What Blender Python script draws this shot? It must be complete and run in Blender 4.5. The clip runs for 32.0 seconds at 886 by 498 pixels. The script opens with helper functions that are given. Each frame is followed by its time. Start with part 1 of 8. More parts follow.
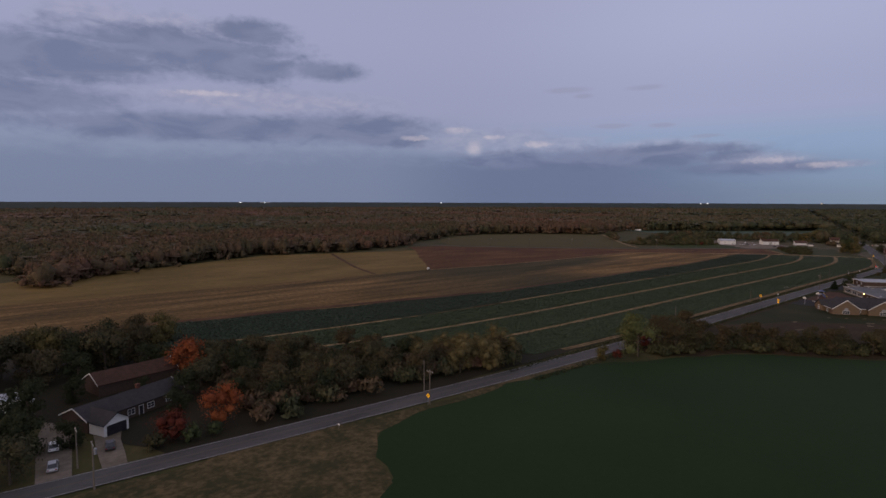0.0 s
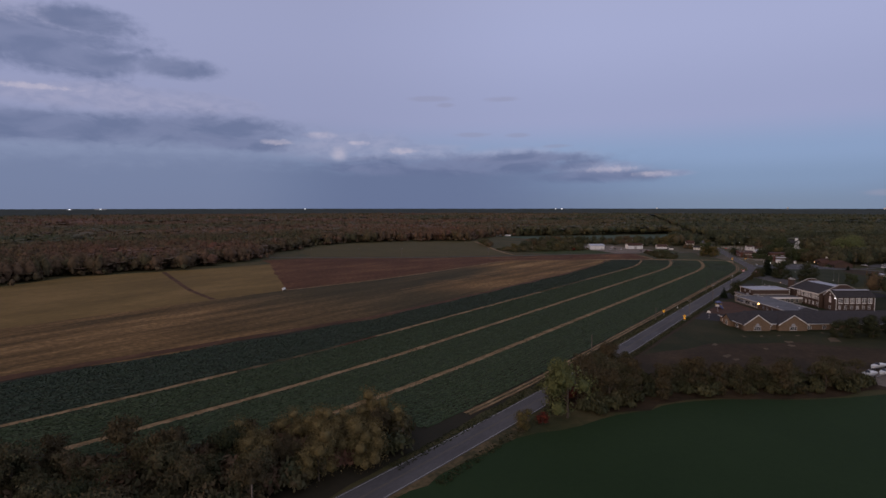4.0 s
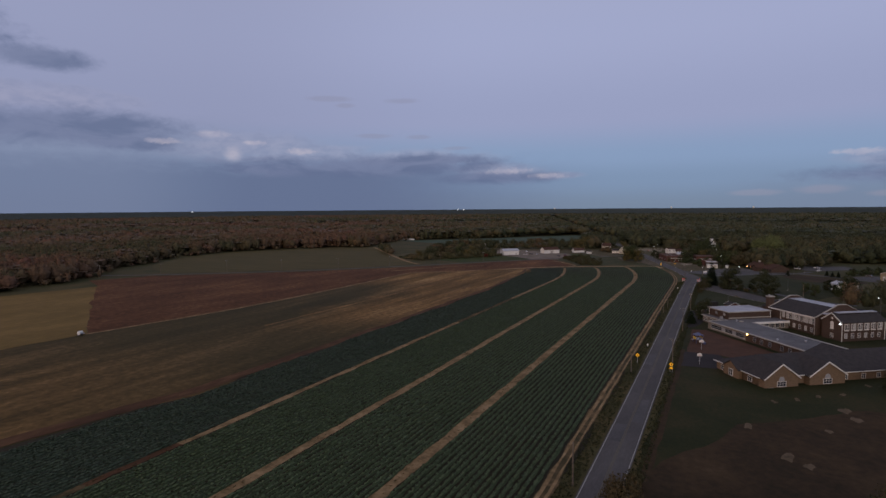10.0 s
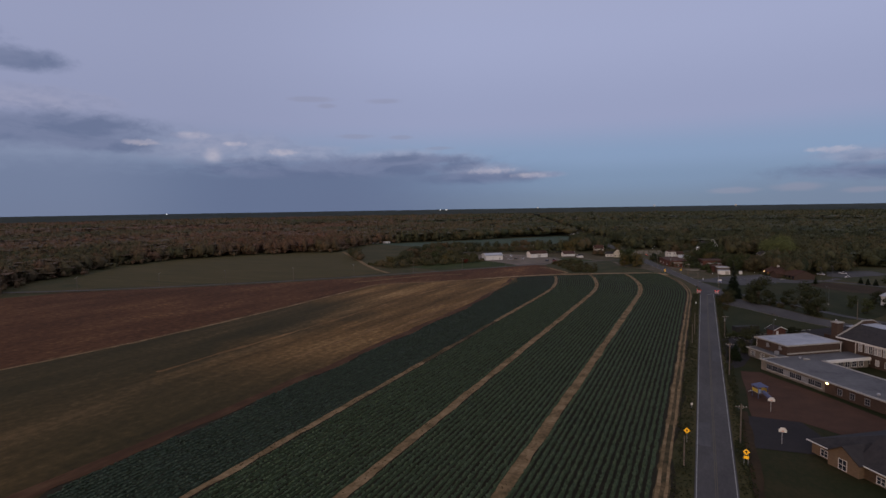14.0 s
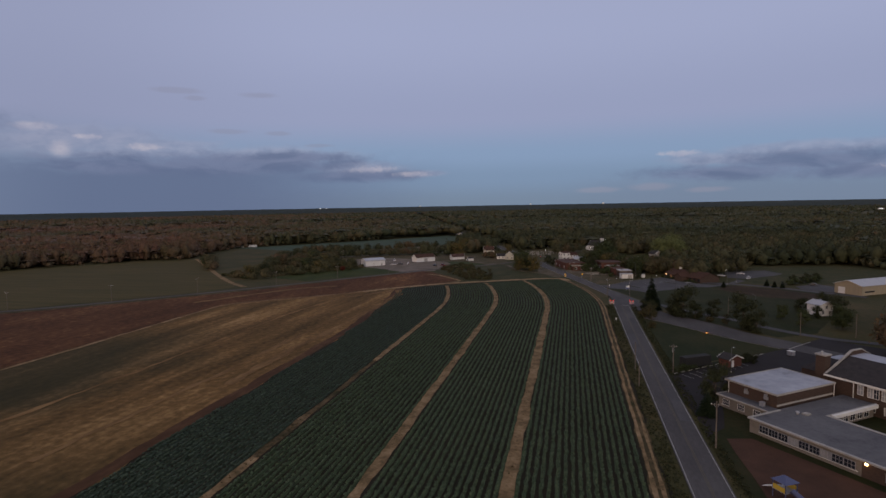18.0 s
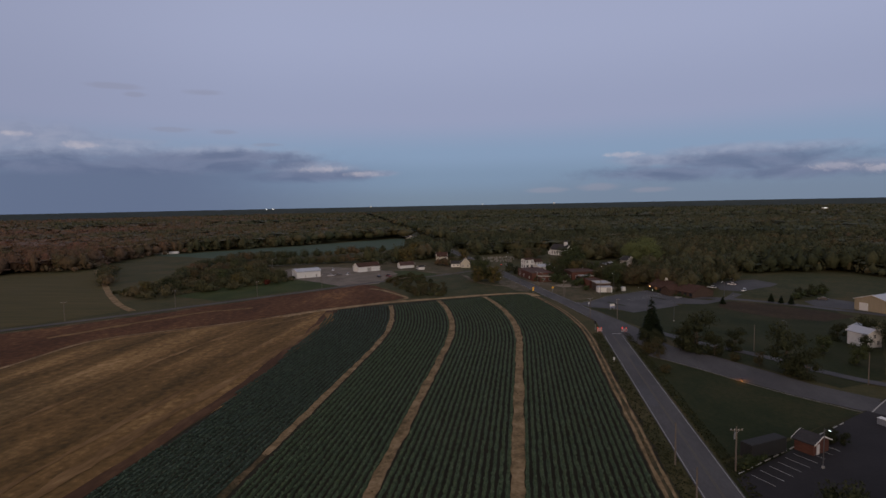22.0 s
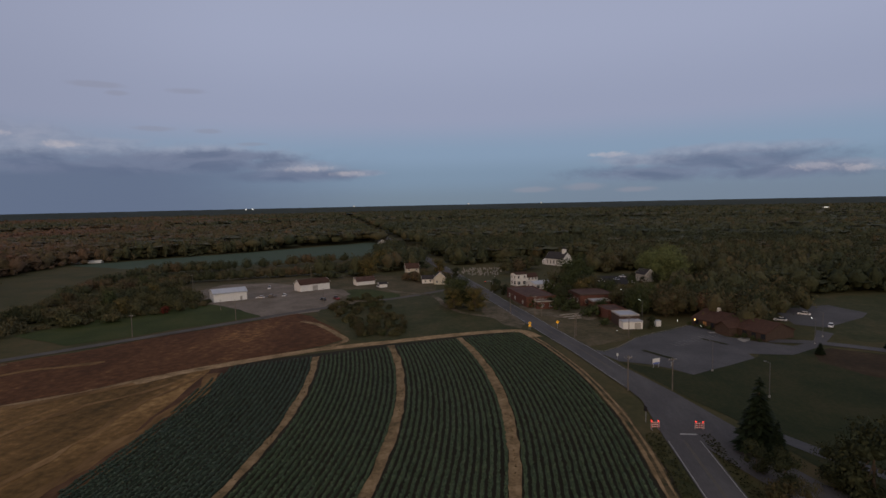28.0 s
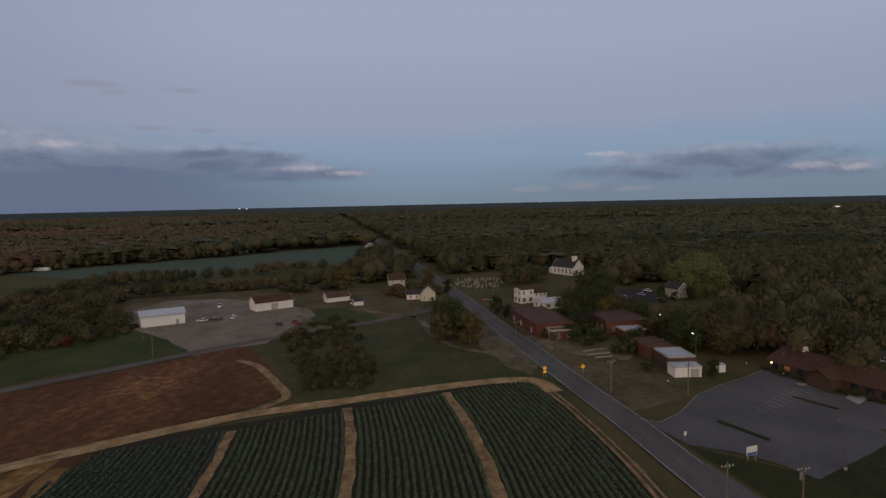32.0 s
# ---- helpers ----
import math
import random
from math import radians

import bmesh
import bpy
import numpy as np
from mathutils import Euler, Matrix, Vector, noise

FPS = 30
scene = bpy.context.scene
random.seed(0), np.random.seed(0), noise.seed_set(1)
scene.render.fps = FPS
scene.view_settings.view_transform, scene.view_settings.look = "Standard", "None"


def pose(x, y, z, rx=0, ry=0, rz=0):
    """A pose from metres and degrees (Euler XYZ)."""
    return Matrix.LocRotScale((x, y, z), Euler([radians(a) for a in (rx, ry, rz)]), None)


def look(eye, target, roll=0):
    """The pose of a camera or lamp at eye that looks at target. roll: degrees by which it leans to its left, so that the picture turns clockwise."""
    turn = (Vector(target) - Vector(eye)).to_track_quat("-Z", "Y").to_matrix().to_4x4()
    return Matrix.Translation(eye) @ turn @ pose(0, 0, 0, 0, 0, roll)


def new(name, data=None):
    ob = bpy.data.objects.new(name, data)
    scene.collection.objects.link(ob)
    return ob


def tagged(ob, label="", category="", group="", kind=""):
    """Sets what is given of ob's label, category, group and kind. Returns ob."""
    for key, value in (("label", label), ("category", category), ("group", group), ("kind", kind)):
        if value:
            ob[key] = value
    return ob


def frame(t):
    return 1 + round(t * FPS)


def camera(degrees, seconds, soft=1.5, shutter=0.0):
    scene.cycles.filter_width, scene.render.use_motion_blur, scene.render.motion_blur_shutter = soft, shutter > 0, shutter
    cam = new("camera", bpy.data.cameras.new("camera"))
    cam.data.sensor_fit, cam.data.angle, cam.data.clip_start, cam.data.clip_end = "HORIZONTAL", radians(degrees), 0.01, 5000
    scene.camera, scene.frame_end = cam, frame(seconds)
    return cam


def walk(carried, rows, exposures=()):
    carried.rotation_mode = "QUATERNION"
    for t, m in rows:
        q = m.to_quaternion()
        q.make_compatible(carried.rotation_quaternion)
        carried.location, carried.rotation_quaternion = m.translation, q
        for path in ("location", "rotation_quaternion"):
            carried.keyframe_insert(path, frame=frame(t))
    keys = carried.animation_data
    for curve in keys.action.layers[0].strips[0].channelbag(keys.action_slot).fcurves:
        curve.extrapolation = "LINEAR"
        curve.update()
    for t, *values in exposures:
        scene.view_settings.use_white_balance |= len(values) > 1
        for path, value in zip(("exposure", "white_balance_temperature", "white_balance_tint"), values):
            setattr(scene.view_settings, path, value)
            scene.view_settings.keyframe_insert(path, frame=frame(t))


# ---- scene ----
cam = camera(76.2, 32.0)
METRES, EYE, TILT, LEAN, TURN = 500.0, 50.0, -1.87, 2.35, -40.6
ROWS = [
    (0.0, 0.0, 0.0, 0.0, 0.13, -3.02, -2.52),
    (0.5, -0.0013, 0.0146, 0.0005, -4.63, -2.69, -2.37),
    (1.0, -0.002, 0.029, 0.0011, -7.42, -2.49, -2.29),
    (1.5, -0.0016, 0.0436, 0.0019, -8.74, -2.35, -2.19),
    (2.0, -0.0006, 0.0582, 0.0025, -10.62, -2.2, -2.08),
    (2.5, 0.0008, 0.073, 0.0029, -12.18, -2.03, -1.99),
    (4.5, 0.0107, 0.1324, 0.0045, -14.36, -1.81, -1.64),
    (5.0, 0.014, 0.1469, 0.0051, -16.69, -1.71, -1.52),
    (5.5, 0.0175, 0.1614, 0.0058, -17.66, -1.67, -1.44),
    (6.0, 0.0215, 0.1759, 0.0064, -18.39, -1.65, -1.36),
    (6.5, 0.0263, 0.1906, 0.007, -19.09, -1.61, -1.3),
    (7.0, 0.0315, 0.2053, 0.0075, -19.57, -1.55, -1.25),
    (7.5, 0.0365, 0.219, 0.0082, -20.29, -1.54, -1.23),
    (8.0, 0.0421, 0.2337, 0.0088, -21.29, -1.53, -1.16),
    (8.5, 0.0482, 0.2478, 0.0093, -21.98, -1.54, -1.18),
    (9.0, 0.0543, 0.2621, 0.0102, -22.43, -1.54, -1.14),
    (9.5, 0.0615, 0.2761, 0.0107, -22.78, -1.53, -1.06),
    (10.0, 0.0684, 0.2901, 0.0116, -23.12, -1.52, -1.0),
    (10.5, 0.0758, 0.3042, 0.0124, -23.45, -1.49, -0.9),
    (11.0, 0.0835, 0.3182, 0.0131, -23.75, -1.5, -0.83),
    (11.5, 0.0915, 0.3321, 0.0139, -23.99, -1.45, -0.75),
    (12.0, 0.0994, 0.3458, 0.0148, -24.25, -1.45, -0.69),
    (12.5, 0.1076, 0.3593, 0.0156, -24.44, -1.45, -0.63),
    (13.0, 0.1159, 0.3732, 0.0162, -24.57, -1.46, -0.57),
    (13.5, 0.1243, 0.3868, 0.017, -24.69, -1.48, -0.52),
    (14.0, 0.1328, 0.4006, 0.0177, -24.81, -1.49, -0.45),
    (14.5, 0.1413, 0.4143, 0.0185, -24.91, -1.51, -0.42),
    (16.5, 0.1757, 0.471, 0.021, -25.3, -1.71, -0.38),
    (17.0, 0.185, 0.4851, 0.0219, -26.68, -1.72, -0.23),
    (17.5, 0.1932, 0.4987, 0.0224, -31.79, -1.64, -0.01),
    (18.0, 0.2013, 0.5123, 0.0233, -36.64, -1.6, 0.24),
    (18.5, 0.2102, 0.5256, 0.024, -38.07, -1.6, 0.3),
    (19.0, 0.22, 0.5385, 0.0249, -38.88, -1.6, 0.41),
    (19.5, 0.2304, 0.5511, 0.0256, -39.48, -1.6, 0.43),
    (20.0, 0.241, 0.5634, 0.0263, -40.02, -1.6, 0.45),
    (20.5, 0.2518, 0.5753, 0.027, -40.51, -1.59, 0.52),
    (21.0, 0.2628, 0.587, 0.028, -40.91, -1.6, 0.54),
    (21.5, 0.2739, 0.5984, 0.0295, -41.25, -1.63, 0.57),
    (22.0, 0.2852, 0.6095, 0.0304, -41.48, -1.62, 0.6),
    (22.5, 0.2969, 0.6207, 0.0311, -41.73, -1.62, 0.63),
    (23.0, 0.3083, 0.6315, 0.0321, -41.94, -1.65, 0.63),
    (23.5, 0.3201, 0.6424, 0.0328, -42.17, -1.66, 0.66),
    (24.0, 0.3319, 0.653, 0.0336, -42.36, -1.66, 0.69),
    (24.5, 0.3438, 0.6633, 0.0345, -42.44, -1.69, 0.69),
    (25.0, 0.3558, 0.6741, 0.0353, -42.54, -1.7, 0.72),
    (25.5, 0.3677, 0.6845, 0.0362, -42.62, -1.71, 0.74),
    (27.5, 0.4156, 0.7256, 0.0383, -42.79, -1.67, 0.72),
    (28.0, 0.4265, 0.7355, 0.0391, -42.84, -1.67, 0.73),
    (28.5, 0.4373, 0.7454, 0.0398, -42.92, -1.67, 0.73),
    (29.0, 0.4482, 0.7554, 0.0406, -42.96, -1.69, 0.74),
    (29.5, 0.4591, 0.7655, 0.0414, -42.98, -1.68, 0.76),
    (30.0, 0.4701, 0.7757, 0.0422, -43.0, -1.71, 0.76),
    (30.5, 0.4812, 0.786, 0.0429, -43.03, -1.75, 0.76),
    (31.0, 0.4922, 0.7963, 0.0438, -43.06, -1.75, 0.76),
    (31.5, 0.5033, 0.8069, 0.0445, -43.08, -1.74, 0.78),
    (32.0, 0.5144, 0.8173, 0.0452, -43.09, -1.74, 0.78),
]
walk(cam, [(t, pose(0, 0, EYE, TILT, LEAN, TURN) @ pose(METRES * x, METRES * y, METRES * z, 90 + pitch, roll, yaw)) for t, x, y, z, yaw, pitch, roll in ROWS],
     [(0.0, 0.18, 7150, 13), (4.0, 0.14, 6750, 13.5), (8.0, 0.09, 6800, 12), (16.0, 0.06, 6900, 9.5), (25.0, 0.02, 7200, 6), (32.0, 0.0, 7450, 4)])

# ---- sky and light: dusk, the glow of the set sun lies behind the camera ----
world = bpy.data.worlds.new("dusk_sky")
scene.world = world
world.use_nodes = True
wt = world.node_tree
wt.nodes.clear()


def wn(kind, **props):
    n = wt.nodes.new(kind)
    for k, v in props.items():
        if k == "operation":
            n.operation = v
        elif k == "label":
            n.label = v
    return n


def wlink(a, b):
    if isinstance(a, (int, float)):
        b.default_value = a
    else:
        wt.links.new(a, b)


def wmath(op, a, b=0.0, c=0.0):
    n = wn("ShaderNodeMath", operation=op)
    for s, v in zip(n.inputs, (a, b, c)):
        wlink(v, s)
    return n.outputs[0]


def wmix(fac, a, b):
    n = wt.nodes.new("ShaderNodeMix")
    n.data_type = "RGBA"
    wlink(fac, n.inputs[0])
    for s, v in ((n.inputs[6], a), (n.inputs[7], b)):
        if isinstance(v, tuple):
            s.default_value = (*v, 1)
        else:
            wt.links.new(v, s)
    return n.outputs[2]


def wsmooth(v, a, b):
    n = wt.nodes.new("ShaderNodeMapRange")
    n.interpolation_type = "SMOOTHSTEP"
    wlink(v, n.inputs[0])
    n.inputs[1].default_value, n.inputs[2].default_value = a, b
    return n.outputs[0]


coords = wt.nodes.new("ShaderNodeTexCoord").outputs["Generated"]
sep = wt.nodes.new("ShaderNodeSeparateXYZ")
wt.links.new(coords, sep.inputs[0])
azim = wmath("MULTIPLY", wmath("ARCTAN2", sep.outputs[1], sep.outputs[0]), 57.2958)
elev = wmath("MULTIPLY", wmath("ARCSINE", sep.outputs[2]), 57.2958)

# clear sky: blue earth shadow low down, pinkish belt above it, grey blue higher
ramp = wt.nodes.new("ShaderNodeValToRGB")
wlink(wmath("DIVIDE", wmath("ADD", elev, 2.0), 92.0), ramp.inputs[0])
ramp.color_ramp.interpolation = "EASE"
SKY = ((0.0, (0.13, 0.20, 0.31)), (0.022, (0.17, 0.235, 0.345)), (0.050, (0.19, 0.278, 0.435)), (0.075, (0.22, 0.318, 0.505)),
       (0.115, (0.285, 0.332, 0.525)), (0.20, (0.324, 0.372, 0.58)), (0.38, (0.36, 0.37, 0.49)), (1.0, (0.34, 0.35, 0.42)))
while len(ramp.color_ramp.elements) < len(SKY):
    ramp.color_ramp.elements.new(0.5)
for e, (at, col) in zip(ramp.color_ramp.elements, SKY):
    e.position, e.color = at, (*col, 1)

# clouds: streaky lenses broken up by noise, in degrees of azimuth and elevation
def streaks(across, scale, detail, warp):
    c = wt.nodes.new("ShaderNodeCombineXYZ")
    wlink(wmath("MULTIPLY", azim, across), c.inputs[0])
    wlink(elev, c.inputs[1])
    n = wt.nodes.new("ShaderNodeTexNoise")
    n.inputs["Scale"].default_value, n.inputs["Detail"].default_value, n.inputs["Roughness"].default_value, n.inputs["Distortion"].default_value = scale, detail, 0.54, warp
    wt.links.new(c.outputs[0], n.inputs["Vector"])
    return n.outputs[0]


billow = streaks(0.34, 0.55, 9, 0.6)
fine = streaks(0.48, 1.4, 6, 0.3)
crumbs = wmath("SUBTRACT", streaks(0.7, 2.2, 4, 0.5), 0.5)
puffs = wmath("SUBTRACT", wmath("MULTIPLY_ADD", fine, 0.35, wmath("MULTIPLY", billow, 0.65)), 0.5)


def bank(az, el, w, h, ragged, soft=0.45, torn=0.0):
    """How deep a direction lies in one bank of cloud: 1 in its heart, 0 outside."""
    a = wmath("DIVIDE", wmath("SUBTRACT", azim, az), w)
    b = wmath("DIVIDE", wmath("SUBTRACT", elev, el), h)
    d = wmath("SQRT", wmath("ADD", wmath("MULTIPLY", a, a), wmath("MULTIPLY", b, b)))
    d = wmath("ADD", d, wmath("MULTIPLY", puffs, ragged))
    if torn:
        d = wmath("ADD", d, wmath("MULTIPLY", crumbs, torn))
    return wsmooth(d, 1.25, soft)


def top_of(masks):
    out = masks[0]
    for m in masks[1:]:
        out = wmath("MAXIMUM", out, m)
    return out


sky = wmix(wmath("MULTIPLY", wsmooth(azim, 22.0, 50.0), 0.48), ramp.outputs[0], wmix(wsmooth(elev, 2.0, 9.0), (0.15, 0.21, 0.34), (0.235, 0.265, 0.42)))
shade = wsmooth(fine, 0.32, 0.68)
lit = wsmooth(billow, 0.36, 0.64)
# slate veil of rain under the eastern banks, thinner under the southern one
wavy = wmath("MULTIPLY_ADD", puffs, 4.0, elev)
veil = wmath("MULTIPLY", wsmooth(wmath("MULTIPLY_ADD", puffs, 6.0, azim), 9.0, 36.0), wsmooth(wavy, 5.6, 3.2))
thin = wmath("MULTIPLY", wsmooth(azim, 3.0, -10.0), wsmooth(wavy, 3.2, 1.2))
grey_wash = wmath("MULTIPLY", wsmooth(azim, 40.0, 58.0), wsmooth(wavy, 9.5, 5.5))
# pale upper lips, then the dark hearts of the banks
lips = top_of([bank(45.5, 5.9, 7.5, 1.5, 2.2), bank(38, 5.3, 6, 0.9, 2.0), bank(30, 5.0, 9.0, 0.9, 2.0), bank(20.5, 3.7, 4.5, 0.8, 1.8), bank(15.5, 3.1, 3.4, 0.4, 1.6), bank(66, 9.3, 13, 1.2, 2.2), bank(76, 14.8, 10, 1.6, 2.4),
               bank(-13, 3.7, 4.5, 0.7, 1.8), bank(-20, 4.3, 8, 0.6, 1.8), bank(-27.5, 2.5, 5.5, 0.6, 1.6)])
bright = top_of([bank(-26.5, 2.5, 1.6, 0.4, 1.2, 0.2, 2.2), bank(-29.6, 2.2, 1.6, 0.35, 1.2, 0.2, 2.2), bank(46.5, 5.2, 0.9, 0.8, 0.25, 0.2, 0.5), bank(48.3, 6.95, 1.6, 0.4, 0.4, 0.2, 1.0), bank(52.4, 6.2, 1.7, 0.28, 1.0, 0.25, 1.8), bank(40.2, 5.55, 1.5, 0.35, 1.0, 0.25, 1.8),
                 bank(44.6, 6.3, 1.4, 0.25, 1.0, 0.25, 1.8), bank(19.8, 3.65, 2.4, 0.35, 1.0, 0.25, 1.8), bank(15.8, 3.1, 1.8, 0.25, 1.0, 0.25, 1.8), bank(-9.8, 4.35, 1.8, 0.3, 1.0, 0.25, 1.8), bank(72, 9.7, 3.0, 0.25, 1.0, 0.3, 2.0)])
hearts = top_of([bank(33, 4.2, 13.5, 1.15, 1.1, 0.4, 0.35), bank(27, 4.8, 5.5, 0.65, 1.1, 0.45, 0.4), bank(42, 3.9, 6.0, 0.9, 1.2, 0.4, 0.35), bank(21, 3.0, 7.0, 0.75, 1.1, 0.3, 0.3),
                 bank(73, 6.6, 16, 1.45, 0.9, 0.5, 0.35), bank(88, 8.2, 12, 1.6, 1.0, 0.5, 0.3), bank(59, 7.0, 9.5, 1.6, 1.0, 0.5, 0.35), bank(55.5, 6.0, 5.0, 0.8, 1.1, 0.5, 0.35),
                 bank(74, 13.4, 11, 1.9, 1.3, 0.5, 0.4), bank(68.5, 12.2, 6.5, 1.5, 1.2, 0.5, 0.4), bank(67.8, 15.2, 4.2, 1.3, 1.2, 0.45, 0.45), bank(61.4, 12.3, 4.2, 1.0, 1.0, 0.45, 0.4), bank(84, 11.5, 10, 2.0, 1.3, 0.55, 0.3),
                 bank(-14, 2.5, 8.5, 0.9, 1.1, 0.25, 0.35), bank(-20.5, 3.2, 9.5, 1.15, 1.2, 0.3, 0.4), bank(-24, 2.2, 8.0, 0.8, 1.1, 0.2, 0.3)])
wisps = top_of([bank(37.5, 10.6, 2.2, 0.28, 1.6), bank(35.9, 10.0, 0.9, 0.24, 1.4), bank(30.3, 10.5, 1.8, 0.3, 2.0), bank(33.3, 7.15, 1.8, 0.24, 1.4), bank(28.6, 7.05, 1.2, 0.22, 1.4), bank(24.9, 5.95, 1.4, 0.2, 1.4)])
pink = top_of([bank(-2.6, 1.15, 2.4, 0.3, 1.6), bank(-7.4, 1.35, 2.2, 0.45, 1.6), bank(-12.2, 0.95, 2.2, 0.3, 1.6)])
sky = wmix(wmath("MULTIPLY", grey_wash, 0.6), sky, (0.20, 0.24, 0.37))
sky = wmix(wmath("MULTIPLY", veil, wmath("MULTIPLY_ADD", wsmooth(azim, 44.0, 58.0), -0.48, 0.94)), sky, (0.114, 0.154, 0.272))
sky = wmix(wmath("MULTIPLY", thin, 0.7), sky, (0.165, 0.222, 0.34))
sky = wmix(wmath("MULTIPLY", wisps, 0.4), sky, (0.235, 0.25, 0.365))
sky = wmix(wmath("MULTIPLY", lips, 0.52), sky, wmix(shade, (0.235, 0.265, 0.41), (0.32, 0.335, 0.475)))
sky = wmix(wmath("MULTIPLY", hearts, 0.84), sky, wmix(wmath("MULTIPLY", lit, 0.7), (0.112, 0.150, 0.270), (0.175, 0.212, 0.35)))
sky = wmix(wmath("MULTIPLY", bright, 0.5), sky, wmix(shade, (0.40, 0.40, 0.53), (0.52, 0.49, 0.58)))
sky = wmix(wmath("MULTIPLY", pink, 0.2), sky, (0.40, 0.34, 0.42))

# afterglow low in the west, behind the flight
west = wmath("MULTIPLY", wsmooth(wmath("ABSOLUTE", wmath("SUBTRACT", wmath("ABSOLUTE", wmath("ADD", azim, 25.0)), 180.0)), 66.0, 10.0), wsmooth(elev, 50.0, 2.0))
sky = wmix(west, sky, (1.75, 1.17, 0.84))
back = wt.nodes.new("ShaderNodeBackground")
wt.links.new(sky, back.inputs[0])
back.inputs[1].default_value = 1.0
wt.links.new(back.outputs[0], wt.nodes.new("ShaderNodeOutputWorld").inputs[0])

# the last soft light from the western horizon
sun = new("sun", bpy.data.lights.new("sun", "SUN"))
sun.data.energy, sun.data.angle, sun.data.color = 0.45, radians(25), (1.0, 0.87, 0.78)
sun.matrix_world = look((0, 0, 0), (0.9, 0.42, -0.28))

# ---- mesh tools ----
from mathutils.geometry import tessellate_polygon

rng = np.random.default_rng(7)


class Geo:
    """Vertices and faces of one part, gathered piece by piece."""

    def __init__(self):
        self.v, self.f = [], []

    def add(self, verts, faces):
        n = len(self.v)
        self.v += [tuple(p) for p in verts]
        self.f += [tuple(n + i for i in f) for f in faces]
        return self

    def box(self, x0, x1, y0, y1, z0, z1):
        v = [(x, y, z) for z in (z0, z1) for y in (y0, y1) for x in (x0, x1)]
        return self.add(v, [(0, 2, 3, 1), (4, 5, 7, 6), (0, 1, 5, 4), (2, 6, 7, 3), (0, 4, 6, 2), (1, 3, 7, 5)])

    def prism(self, poly, z0, z1):
        n = len(poly)
        v = [(x, y, z0) for x, y in poly] + [(x, y, z1) for x, y in poly]
        return self.add(v, [tuple(range(n))[::-1], tuple(range(n, 2 * n))] + [(i, (i + 1) % n, n + (i + 1) % n, n + i) for i in range(n)])

    def tube(self, p, q, r0, r1, n=8):
        p, q = Vector(p), Vector(q)
        t = (q - p).to_track_quat("Z", "Y").to_matrix()
        ring = [Vector((math.cos(2 * math.pi * i / n), math.sin(2 * math.pi * i / n), 0)) for i in range(n)]
        v = [p + t @ (c * r0) for c in ring] + [q + t @ (c * r1) for c in ring]
        return self.add(v, [(i, (i + 1) % n, n + (i + 1) % n, n + i) for i in range(n)] + [tuple(range(n))[::-1], tuple(range(n, 2 * n))])

    def turned(self, m):
        self.v = [tuple(m @ Vector(p)) for p in self.v]
        return self

    def join(self, other):
        return self.add(other.v, other.f)

    def mesh(self, name):
        me = bpy.data.meshes.new(name)
        me.from_pydata(self.v, [], self.f)
        me.update()
        return me


def thing(name, label, category, m, group="", kind=""):
    """An Empty at the base of a thing, to carry its parts."""
    ob = new(name)
    ob.empty_display_size = 0.3
    ob.matrix_world = m
    return tagged(ob, label, category, group, kind)


def part(name, geo, material, parent, label=""):
    ob = new(name, geo.mesh(name) if isinstance(geo, Geo) else geo)
    if material and not ob.data.materials:
        ob.data.materials.append(material)
    ob.parent = parent
    return tagged(ob, label)


def single(name, geo, material, label, category, m=None, group="", kind=""):
    ob = new(name, geo.mesh(name) if isinstance(geo, Geo) else geo)
    if material and not ob.data.materials:
        ob.data.materials.append(material)
    if m is not None:
        ob.matrix_world = m
    return tagged(ob, label, category, group, kind)


def big_mesh(name, verts, faces, tint=None):
    """A mesh from arrays: verts (n, 3), faces (m, 3 or 4), one tint a face."""
    me = bpy.data.meshes.new(name)
    k = faces.shape[1]
    me.vertices.add(len(verts))
    me.vertices.foreach_set("co", np.asarray(verts, np.float32).ravel())
    me.loops.add(faces.size)
    me.loops.foreach_set("vertex_index", faces.astype(np.int32).ravel())
    me.polygons.add(len(faces))
    me.polygons.foreach_set("loop_start", np.arange(0, faces.size, k, dtype=np.int32))
    if tint is not None:
        a = me.attributes.new("tint", "FLOAT", "FACE")
        a.data.foreach_set("value", np.asarray(tint, np.float32))
    me.update(calc_edges=True)
    return me


def smooth_line(pts, step=6.0):
    """A Catmull-Rom line through the points, cut in steps of about that length."""
    p = [Vector(q) for q in pts]
    p = [2 * p[0] - p[1]] + p + [2 * p[-1] - p[-2]]
    out = []
    for a, b, c, d in zip(p, p[1:], p[2:], p[3:]):
        n = max(1, int((c - b).length / step))
        for i in range(n):
            t = i / n
            out.append(0.5 * (2 * b + (c - a) * t + (2 * a - 5 * b + 4 * c - d) * t * t + (3 * b - a - 3 * c + d) * t ** 3))
    return out + [p[-2]]


